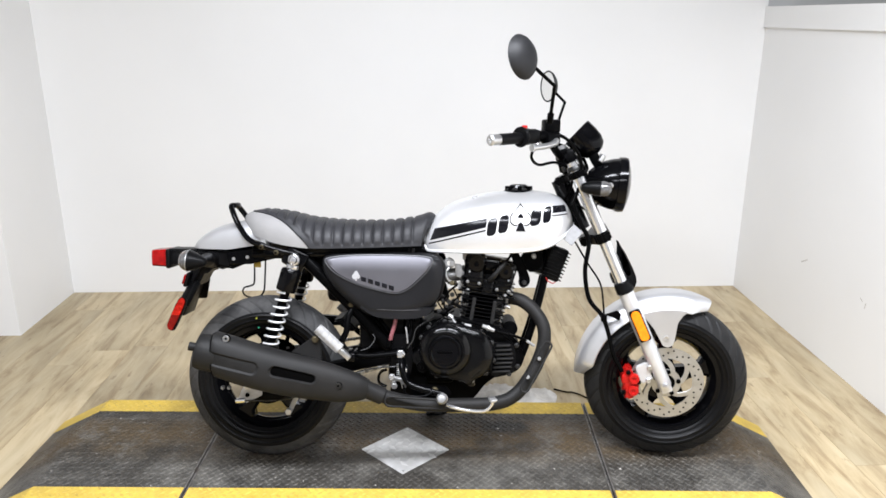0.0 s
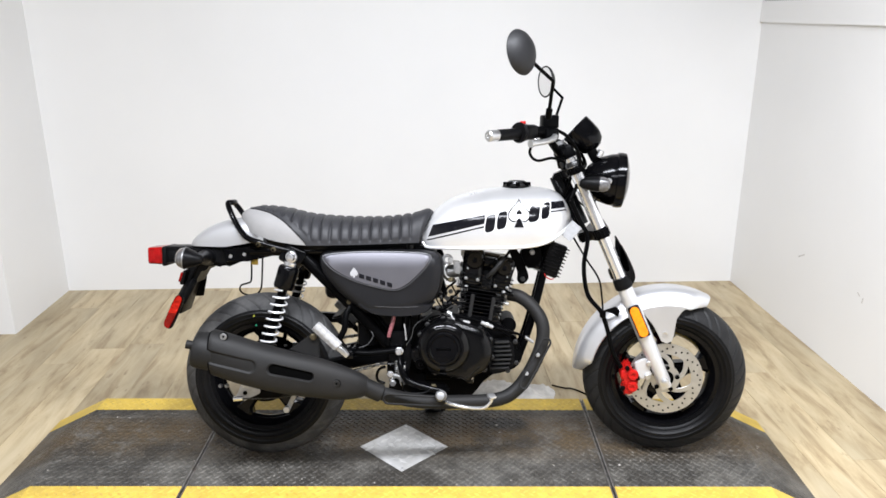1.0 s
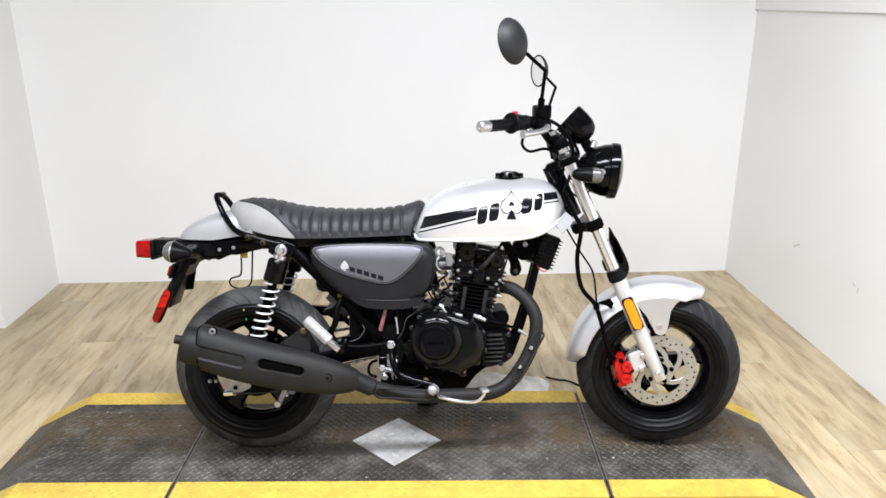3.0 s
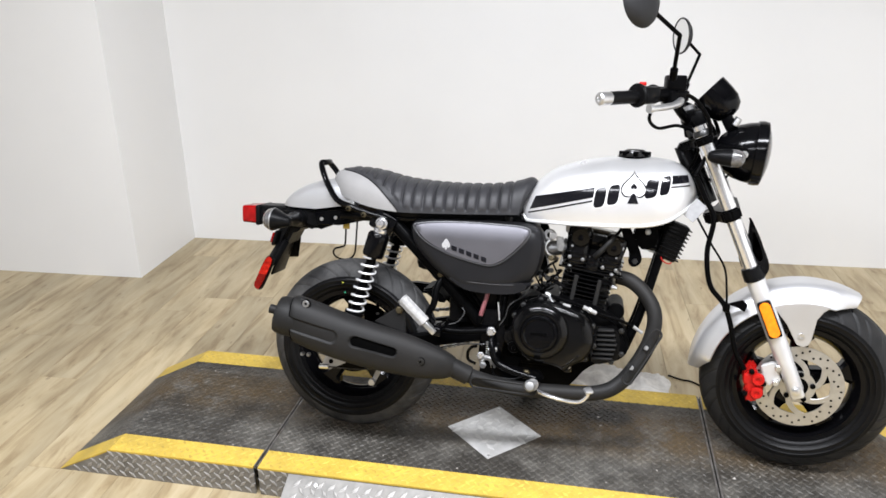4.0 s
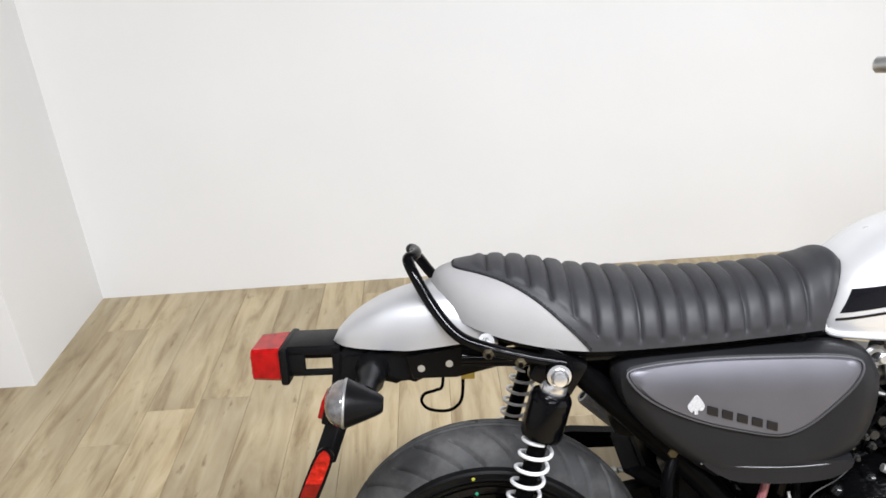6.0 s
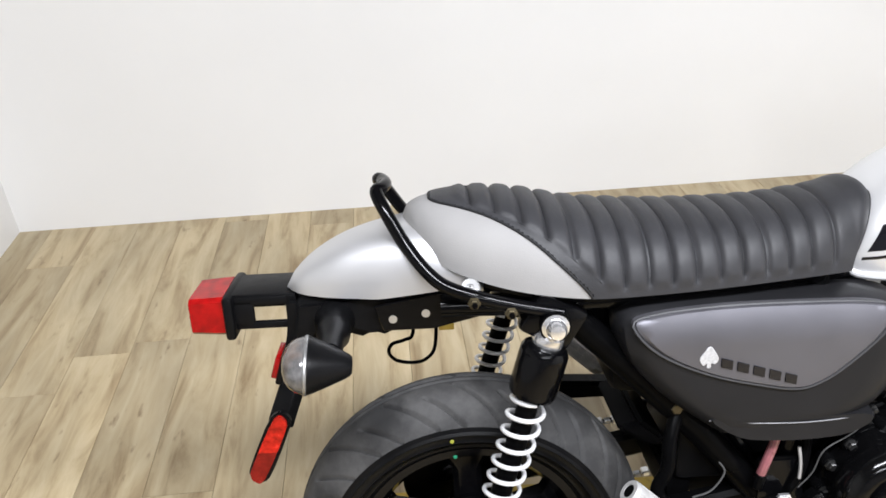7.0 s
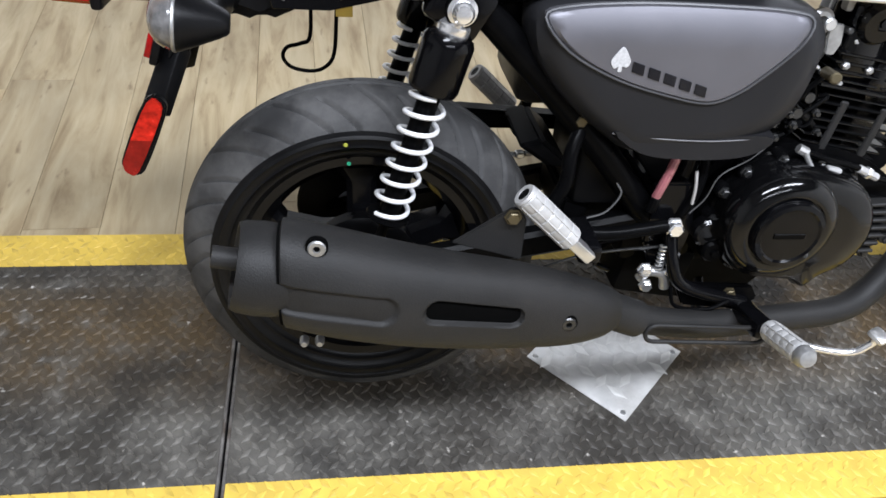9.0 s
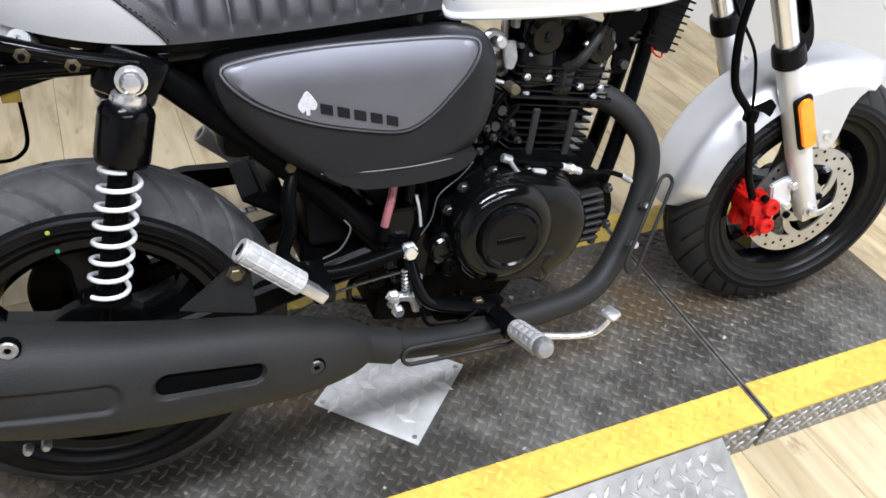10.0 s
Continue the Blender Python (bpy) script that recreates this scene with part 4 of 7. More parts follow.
def build_seat():
    seat = new("seat")
    seat.parent = bike
    tagged(seat, "dark grey ribbed vinyl seat with light grey tail")
    na = 88
    pitch = 0.0296
    pleats = [0.080 + i * pitch for i in range(-3, 14)]

    def pleat(u, a):
        x = abs(a - 0.5) * 2
        if u < grey_edge(a) + 0.026 or u > pleats[-1] + 0.03:
            return 0.0
        k = min(1.0, (u - grey_edge(a) - 0.026) / 0.010) * min(1.0, max(0.0, (0.97 - x) / 0.06)) * min(1.0, (pleats[-1] + 0.03 - u) / 0.03)
        f = ((u - pleats[0]) / pitch) % 1.0
        return k * (0.0075 * (1 - abs(2 * f - 1) ** 3.5) - 0.0048)

    rows = []
    for i in range(25):
        rows.append([seat_point(-0.068 + (grey_edge(j / na) + 0.068) * i / 24, j / na) for j in range(na + 1)])
    part("tail_panel", loft(rows, close=False, caps=False), VINYL_GREY, seat, "light grey vinyl tail panel")
    rows = []
    n, tail = 235, 16
    for i in range(n + tail + 1):
        row = []
        for j in range(na + 1):
            a = j / na
            end = 0.534 - 0.044 * (abs(a - 0.5) * 2) ** 1.5
            q = max(0.0, (i - n) / tail)
            u = max(grey_edge(a), -0.032 + 0.520 * min(i, n) / n)
            u += (end - u) * q
            row.append(seat_point(u, a, pleat(u, a) - 0.012 * max(0.0, q - 0.4) ** 2 * 2.7 + (0.002 if u > grey_edge(a) else -0.002)))
        rows.append(row)
    bm = loft(rows, close=False, caps=False)
    bmesh.ops.dissolve_degenerate(bm, dist=1e-6, edges=bm.edges)
    part("cushion", bm, VINYL, seat, "dark grey ribbed vinyl cushion")
    for u in pleats:
        pts = [seat_point(u, j / 60, -0.0030) for j in range(1, 60) if u > grey_edge(j / 60) + 0.029 and abs(j / 60 - 0.5) < 0.46]
        if len(pts) > 3:
            part("seam", tube(pts, 0.0012, 6), SEAM, seat)
    border = [seat_point(grey_edge(j / 60) + 0.027, j / 60, 0.0012) for j in range(3, 58)]
    part("border_seam", tube(border, 0.0010, 6), SEAM, seat)
    part("piping", tube([seat_point(grey_edge(j / 60), j / 60, 0.001) for j in range(61)], 0.0016, 6), SEAM, seat)
    # front end of the cushion and the pan below
    ring = [seat_point(0.534 - 0.044 * (abs(j / na - 0.5) * 2) ** 1.5, j / na, -0.008) for j in range(na + 1)]
    bm = bmesh.new()
    bm.faces.new([bm.verts.new(p) for p in ring])
    part("nose", bm, VINYL, seat, "", False)
    rings = []
    for i in range(30):
        u = -0.06 + 0.555 * i / 29
        hw, z = curve1(SEAT_W, u) - 0.012, curve1(SEAT_LOW, u)
        rings.append([P(u, hw, z + 0.004), P(u, -hw, z + 0.004), P(u, -hw + 0.01, z - 0.014), P(u, hw - 0.01, z - 0.014)])
    part("seat_pan", loft(rings), PLASTIC, seat)


build_seat()

# ---- tail ----
def build_tail():
    tail = new("tail_unit")
    tail.parent = bike
    tagged(tail, "silver rear fender with lights on black brackets")
    top = [(-0.222, 0.650), (-0.212, 0.668), (-0.180, 0.696), (-0.13, 0.721), (-0.06, 0.737), (0.02, 0.741)]
    wid = [(-0.222, 0.024), (-0.205, 0.048), (-0.17, 0.066), (-0.12, 0.078), (-0.06, 0.09), (0.02, 0.10)]
    rings = []
    for i in range(26):
        u = -0.222 + 0.242 * i / 25
        zt, hw = curve1(top, u), curve1(wid, u)
        zb = 0.650 + 0.02 * max(0, (u + 0.1)) / 0.12
        ring = []
        for j in range(21):
            th = math.pi * (j / 20 - 0.5)
            c, s = math.cos(th), math.sin(th)
            ring.append(P(u, 0.018 - (hw - 0.018) * math.copysign(abs(s) ** 0.7, s), zb + (zt - zb) * max(0, c) ** 0.7))
        rings.append(ring)
    part("rear_fender", loft(rings, close=True), SILVER_MATT, tail, "silver painted short rear fender")
    # black inner mudguard below, running down to the plate holder
    o = [(-0.215, 0.652), (-0.05, 0.664), (0.05, 0.660), (0.06, 0.625), (-0.02, 0.615), (-0.07, 0.598), (-0.11, 0.58), (-0.14, 0.590), (-0.175, 0.586), (-0.195, 0.55), (-0.212, 0.52), (-0.240, 0.53), (-0.225, 0.59)]
    part("inner_fender", prism(o, 0.126, 0.016, side(-0.060), 3), PLASTIC, tail, "black plastic inner fender and plate holder")
    for sgn in (1, -1):
        part("plate_bracket", box((0.030, 0.022, 0.085), aim(P(-0.214, sgn * 0.045, 0.545), P(-0.243, sgn * 0.092, 0.470)) @ pose(0, 0, 0.04), 0.004), PLASTIC, tail)
    part("plate_backing", box((0.006, 0.10, 0.10), Matrix.Translation(P(-0.238, 0, 0.485)) @ pose(0, 0, 0, 0, 20), 0.003), PLASTIC, tail)
    # tail light on its arm
    rings = []
    for u, h, hw in ((-0.352, 0.022, 0.036), (-0.350, 0.025, 0.040), (-0.310, 0.027, 0.043), (-0.305, 0.027, 0.043)):
        rings.append([P(u, a * hw, 0.618 + b * h) for a, b in ((1, -0.8), (1, 0.8), (0.85, 1), (-0.85, 1), (-1, 0.8), (-1, -0.8), (-0.85, -1), (0.85, -1))])
    light = part("tail_light", loft(rings), RED_LENS, tail, "red plastic tail light lens")
    for k in range(3):
        part("lens_rib", box((0.002, 0.07, 0.0015), Matrix.Translation(P(-0.352, 0, 0.605 + 0.012 * k))), RED_LENS, light)
    part("light_frame", box((0.014, 0.100, 0.061), Matrix.Translation(P(-0.298, 0, 0.617)), 0.005), PLASTIC, tail)
    for sgn in (1, -1):
        bm = bmesh.new()
        for z, h in ((0.638, 0.012), (0.603, 0.010)):
            add_box(bm, (0.085, 0.008, h), Matrix.Translation(P(-0.252, sgn * 0.036, z)), 0.002)
        add_box(bm, (0.014, 0.008, 0.05), Matrix.Translation(P(-0.217, sgn * 0.036, 0.62)), 0.002)
        add_box(bm, (0.030, 0.008, 0.040), Matrix.Translation(P(-0.281, sgn * 0.036, 0.62)), 0.003)
        part("light_arm", bm, PLASTIC, tail)
    part("light_arm_top", box((0.085, 0.076, 0.006), Matrix.Translation(P(-0.252, 0, 0.644)), 0.002), PLASTIC, tail)
    # turn signals on stalks
    for sgn in (1, -1):
        part("signal_stalk", tube([P(-0.16, sgn * 0.04, 0.615), P(-0.155, sgn * 0.10, 0.620), P(-0.152, sgn * 0.182, 0.627 if sgn > 0 else 0.590)], [0.026, 0.021, 0.015], 14, 4), PLASTIC, tail)
        low = 0.0 if sgn > 0 else 0.035
        m = aim(P(-0.116, sgn * 0.204, 0.624 - low), P(-0.210, sgn * 0.211, 0.634 - low))
        m = m @ Matrix.Diagonal((1.12, 0.92, 1, 1))
        body = [(0, 0.008), (0.0095, 0.0085), (0.0125, 0.011), (0.0165, 0.018), (0.0250, 0.036), (0.0322, 0.052), (0.0340, 0.057), (0.0338, 0.060)]
        lens = [(0.0325, 0.058), (0.0328, 0.063), (0.0312, 0.069), (0.0270, 0.076), (0.019, 0.082), (0.009, 0.085), (0, 0.086)]
        shell = part("signal_body", lathe(body, m, 36), PLASTIC, tail)
        part("signal_lens", lathe(lens, m, 36), CLEAR_LENS, shell, "clear turn signal lens")
        part("lens_rim", lathe([(0.0338, 0.057), (0.0348, 0.058), (0.0348, 0.0600), (0.0336, 0.0612)], m, 36), DULL, shell, "thin bright rim")
    # red reflectors on the plate holder
    o = [(-0.245, 0.503), (-0.223, 0.498), (-0.228, 0.474), (-0.259, 0.408), (-0.275, 0.404), (-0.284, 0.414), (-0.280, 0.432)]
    part("reflector_mount", prism(round_outline(o, 3), 0.010, 0.002, side(0.094)), PLASTIC, tail)
    o = [(-0.236 + (w - 0.50) * 0.45 + (u + 0.236 - (w - 0.50) * 0.45) * 0.74, w * 0.94 + 0.0275) for u, w in o]
    cut_w = 0.452
    upper, lower = [], []
    oo = round_outline(o, 4)
    for i, (a, b) in enumerate(zip(oo, oo[1:] + oo[:1])):
        (upper if a[1] > cut_w else lower).append(a)
        if (a[1] > cut_w) != (b[1] > cut_w):
            q = (cut_w - a[1]) / (b[1] - a[1])
            c = (a[0] + (b[0] - a[0]) * q, cut_w)
            upper.append(c)
            lower.append(c)
    refl = part("reflector", prism(upper, 0.005, 0.0, side(0.1045)), RED_BRIGHT, tail, "long red side reflector", False)
    part("lower_lens", prism(lower, 0.005, 0.0, side(0.1045)), RED_DEEP, refl, "deep red lower half", False)
    part("plate_reflector", box((0.008, 0.05, 0.030), Matrix.Translation(P(-0.239, 0.050, 0.556)) @ pose(0, 0, 0, 0, 18), 0.002), RED_LENS, tail, "small red reflector")
    part("reflector_backing", box((0.010, 0.066, 0.046), Matrix.Translation(P(-0.2305, 0.046, 0.5555)) @ pose(0, 0, 0, 0, 18), 0.003), PLASTIC, tail)
    # rail bracket plate with holes
    o = [(-0.105, 0.640), (-0.02, 0.655), (0.04, 0.650), (0.05, 0.625), (-0.03, 0.606), (-0.095, 0.606)]
    for sgn in (1, -1):
        plate = part("bracket", prism(o, 0.005, 0.001, side(sgn * 0.080 - 0.0025), 1), BLACK, tail)
        for u, w in ((-0.082, 0.622), (-0.04, 0.628)):
            part("bracket_hole", lathe([(0.0, 0), (0.0055, 0), (0.0055, 0.0012), (0, 0.0012)], side(sgn * 0.0805 + (0.0015 if sgn > 0 else -0.004)) @ pose(u, w, 0), 14), ALU, plate)
    # wire helmet hook
    pts = [P(-0.022, -0.067, 0.615), P(-0.025, -0.067, 0.56), P(-0.029, -0.067, 0.505), P(-0.042, -0.067, 0.485), P(-0.062, -0.067, 0.479), P(-0.088, -0.067, 0.484), P(-0.099, -0.067, 0.498), P(-0.093, -0.067, 0.512), P(-0.074, -0.067, 0.518), P(-0.061, -0.067, 0.530), P(-0.059, -0.067, 0.60)]
    part("wire_hook", tube(pts, 0.0028, 8, 5), SATIN, tail, "bent black wire hook")
    # grab rail
    rail = []
    for sgn in (1, -1):
        rail.append([P(0.125, sgn * 0.128, 0.640), P(0.07, sgn * 0.130, 0.653), P(0.02, sgn * 0.130, 0.668), P(-0.024, sgn * 0.116, 0.684), P(-0.060, sgn * 0.090, 0.722), P(-0.084, sgn * 0.070, 0.762), P(-0.094, sgn * 0.052, 0.781)])
    pts = rail[0] + [P(-0.088, 0.040, 0.783), P(-0.084, 0.02, 0.783), P(-0.088, 0.0, 0.783)] + [p + P(0, 0.04, 0) for p in rail[1][::-1]]
    part("grab_rail", tube(pts, 0.0085, 14, 6), BLACK, tail, "gloss black tubular grab rail")
    lock = part("seat_lock", lathe([(0, -0.02), (0.0125, -0.02), (0.0125, 0.003), (0.011, 0.005), (0.005, 0.005), (0.004, 0.003), (0, 0.003)], aim(P(0.016, 0.112, 0.672), P(0.006, 0.150, 0.690)), 24), ALU, tail, "silver seat lock")
    part("key_slot", box((0.0012, 0.006, 0.001), aim(P(0.016, 0.112, 0.672), P(0.006, 0.150, 0.690)) @ pose(0, 0, 0.0052)), VOID, lock)
    for u, w in ((0.018, 0.663), (0.062, 0.648)):
        bolt(u, 0.137, w, 0.0065, 0.008, BRASS, tail)
        bolt(u, 0.137, w, 0.004, 0.012, SATIN, tail)


build_tail()

# ---- side cover ----
def pillow(outline, v0, v1, rings=((1.0, 0.0), (0.985, 0.45), (0.95, 0.75), (0.87, 0.92), (0.7, 1.0), (0.4, 1.0)), bow=0.0):
    """A domed panel on the bike's right side: an outline of (u, w), from v0 at its rim to v1."""
    cu, cw = sum(p[0] for p in outline) / len(outline), sum(p[1] for p in outline) / len(outline)
    bm = bmesh.new()
    loops = []
    for k, h in rings:
        loops.append([bm.verts.new(P(cu + (u - cu) * k, v0 + (v1 - v0) * h - bow * (cw + (w - cw) * k - cw) ** 2, cw + (w - cw) * k)) for u, w in outline])
    for a, b in zip(loops, loops[1:]):
        for i in range(len(a)):
            j = (i + 1) % len(a)
            bm.faces.new((a[i], a[j], b[j], b[i]))
    c = bm.verts.new(P(cu, v1, cw))
    for i in range(len(loops[-1])):
        bm.faces.new((loops[-1][i], loops[-1][(i + 1) % len(loops[-1])], c))
    return bm


COVER = [(0.192, 0.615), (0.203, 0.640), (0.25, 0.647), (0.35, 0.648), (0.45, 0.647), (0.535, 0.641), (0.560, 0.620), (0.565, 0.580), (0.553, 0.520), (0.520, 0.480), (0.46, 0.462), (0.350, 0.454), (0.316, 0.466), (0.250, 0.518), (0.205, 0.572)]
PANEL = [(0.208, 0.625), (0.235, 0.637), (0.32, 0.643), (0.42, 0.643), (0.50, 0.640), (0.527, 0.630), (0.515, 0.600), (0.480, 0.563), (0.452, 0.541), (0.420, 0.530), (0.37, 0.538), (0.302, 0.557), (0.240, 0.588)]


def tuck(bm, sgn):
    """Rolls the upper part of a cover in towards the seat and puts it on its side of the bike."""
    for v in bm.verts:
        over = max(0.0, v.co.z - 0.596)
        v.co.y += 5.5 * over * over
        v.co.y *= sgn
    return bm


def build_cover(sgn):
    fine = (0.8, 0.7, 0.6, 0.5, 0.4, 0.3, 0.2, 0.1)
    bm = tuck(pillow(round_outline(COVER, 4), 0.093, 0.146, ((1.0, 0.0), (0.985, 0.45), (0.95, 0.75), (0.87, 0.92)) + tuple((k, 1.0) for k in fine)), sgn)
    cover = part("side_cover", bm, GREYP2, bike, "dark grey plastic side cover")
    bm = pillow(round_outline(PANEL, 4), 0.140, 0.1515, ((1.0, 0.0), (0.98, 0.7), (0.94, 1.0), (0.87, 1.0)) + tuple((k, 1.0) for k in fine))
    tuck(bm, sgn)
    part("cover_panel", bm, GREYP, cover, "metallic grey inset panel")
    o = round_outline(PANEL, 4)
    bm = tube([P(u, 0.1485, w) for u, w in o], 0.0019, 6, closed=True)
    tuck(bm, sgn)
    part("panel_seam", bm, SEAM_GREY, cover)
    bm = pillow(round_outline([(0.302, 0.491), (0.37, 0.487), (0.43, 0.485), (0.520, 0.488), (0.533, 0.476), (0.505, 0.458), (0.46, 0.451), (0.40, 0.451), (0.345, 0.459)], 3), 0.07, 0.1450, ((1.0, 0.0), (0.985, 0.6), (0.95, 0.9), (0.90, 1.0)))
    tuck(bm, sgn)
    part("cover_foot", bm, GREYP2, cover)
    bm = tube([P(0.312, 0.1415, 0.4855), P(0.37, 0.1455, 0.4810), P(0.43, 0.1465, 0.4790), P(0.48, 0.1450, 0.4805), P(0.522, 0.1400, 0.4835)], 0.0011, 6, 5)
    tuck(bm, sgn)
    part("foot_line", bm, SEAM_GREY, cover)
    if sgn > 0:
        # maker's mark as five plain blocks, with a small pale sign before it
        for i in range(5):
            u = 0.316 + 0.0205 * i
            w = 0.568 - 0.0062 * i
            wid = 0.0148
            bm = prism([(u, w), (u + wid, w - 0.0045), (u + wid, w + 0.008), (u, w + 0.0125)], 0.002, 0.0005, side(0.1512), 1)
            part("badge_block", bm, DECAL, cover)
        o = round_outline([(0.294, 0.571), (0.2985, 0.574), (0.2985, 0.568), (0.3035, 0.568), (0.3035, 0.574), (0.309, 0.573), (0.3125, 0.580), (0.308, 0.589), (0.301, 0.597), (0.294, 0.589), (0.289, 0.580)], 3)
        part("badge_sign", prism(o, 0.0015, 0.0004, side(0.1512), 1), BADGE, cover)


build_cover(1)
build_cover(-1)

# ---- frame, swing arm and shocks ----
def build_frame():
    fr = new("frame")
    fr.parent = bike
    tagged(fr, "gloss black tubular steel frame")
    for sgn in (1, -1):
        part("seat_rail", tube([P(-0.02, sgn * 0.085, 0.638), P(0.15, sgn * 0.095, 0.640), P(0.35, sgn * 0.085, 0.648), P(0.55, sgn * 0.06, 0.660), P(0.86, sgn * 0.03, 0.72)], 0.014, 14, 6), BLACK, fr)
        part("back_stay", tube([P(0.125, sgn * 0.10, 0.640), P(0.23, sgn * 0.098, 0.535), P(0.33, sgn * 0.095, 0.43), P(0.42, sgn * 0.09, 0.32)], 0.019, 16, 5), SATIN, fr)
        part("shock_lug", box((0.07, 0.03, 0.06), Matrix.Translation(P(0.115, sgn * 0.115, 0.628)) @ pose(0, 0, 0, 0, 30), 0.008), BLACK, fr)
        part("centre_tube", tube([P(0.46, sgn * 0.08, 0.66), P(0.455, sgn * 0.085, 0.45), P(0.44, sgn * 0.085, 0.34), P(0.44, sgn * 0.085, 0.25)], 0.016, 12, 5), BLACK, fr)
        part("down_tube", tube([P(0.90, sgn * 0.015, 0.70), P(0.868, sgn * 0.022, 0.55), P(0.830, sgn * 0.028, 0.40), P(0.795, sgn * 0.03, 0.30)], 0.0125, 12, 5), SATIN, fr)
        # passenger peg bracket tube
        part("peg_bracket", tube([P(0.285, sgn * 0.105, 0.478), P(0.272, sgn * 0.12, 0.45), P(0.268, sgn * 0.13, 0.41), P(0.255, sgn * 0.135, 0.375), P(0.285, sgn * 0.138, 0.345), P(0.34, sgn * 0.138, 0.338), P(0.42, sgn * 0.13, 0.345)], 0.0095, 12, 6), SATIN, fr)
    part("backbone", tube([P(0.50, 0, 0.665), P(0.70, 0, 0.70), P(0.90, 0, 0.76)], 0.028, 16, 5), BLACK, fr)
    part("head_tube", rod(HEAD + STEER_AXIS * 0.0, HEAD + STEER_AXIS * 0.17, 0.028, 20), BLACK, fr)
    part("tool_box", box((0.34, 0.16, 0.16), Matrix.Translation(P(0.37, 0, 0.57)), 0.02), PLASTIC, fr)
    part("battery_box", box((0.19, 0.15, 0.17), Matrix.Translation(P(0.395, 0, 0.43)), 0.01), PLASTIC, fr)
    # black boxes added to darken the space in and under the frame
    part("pivot_dark_fill", box((0.112, 0.14, 0.14), Matrix.Translation(P(0.444, 0, 0.315)), 0.012), SATIN, fr)
    part("stand_dark_fill", box((0.11, 0.12, 0.09), Matrix.Translation(P(0.452, 0.01, 0.225)) @ pose(0, 0, 0, 0, 10), 0.01), FIN, fr)
    part("rear_dark_fill", box((0.09, 0.11, 0.09), Matrix.Translation(P(0.350, 0.0, 0.350)), 0.012), FIN, fr)
    part("belly_dark_fill", box((0.17, 0.13, 0.10), Matrix.Translation(P(0.50, -0.04, 0.205)), 0.015), FIN, fr)
    part("cradle_dark_fill", box((0.14, 0.11, 0.03), Matrix.Translation(P(0.52, 0, 0.250)), 0.008), FIN, fr)
    part("cross_tube", rod(P(0.13, 0.12, 0.635), P(0.13, -0.12, 0.635), 0.012, 12), BLACK, fr)
    part("pivot_plate", prism([(0.40, 0.40), (0.455, 0.40), (0.47, 0.33), (0.455, 0.25), (0.42, 0.26), (0.40, 0.31)], 0.012, 0.003, side(0.10)), BLACK, fr)
    part("pivot_plate", prism([(0.40, 0.40), (0.455, 0.40), (0.47, 0.33), (0.455, 0.25), (0.42, 0.26), (0.40, 0.31)], 0.012, 0.003, side(-0.112)), BLACK, fr)
    for v in (0.066, -0.074):
        part("stay_plate", prism([(0.135, 0.648), (0.24, 0.648), (0.34, 0.50), (0.46, 0.45), (0.46, 0.33), (0.40, 0.33), (0.30, 0.455), (0.20, 0.560)], 0.008, 0.002, side(v), 1), SATIN, fr)
    bolt(0.431, 0.126, 0.343, 0.011, 0.016, CHROME, fr)
    bolt(0.280, 0.110, 0.489, 0.008, 0.008, BRASS, fr)
    bolt(0.305, 0.100, 0.452, 0.007, 0.008, SATIN, fr)
    # brace from the seat stay to the centre
    part("brace", rod(P(0.35, 0.075, 0.45), P(0.44, 0.08, 0.34), 0.008, 10), BLACK, fr)


build_frame()


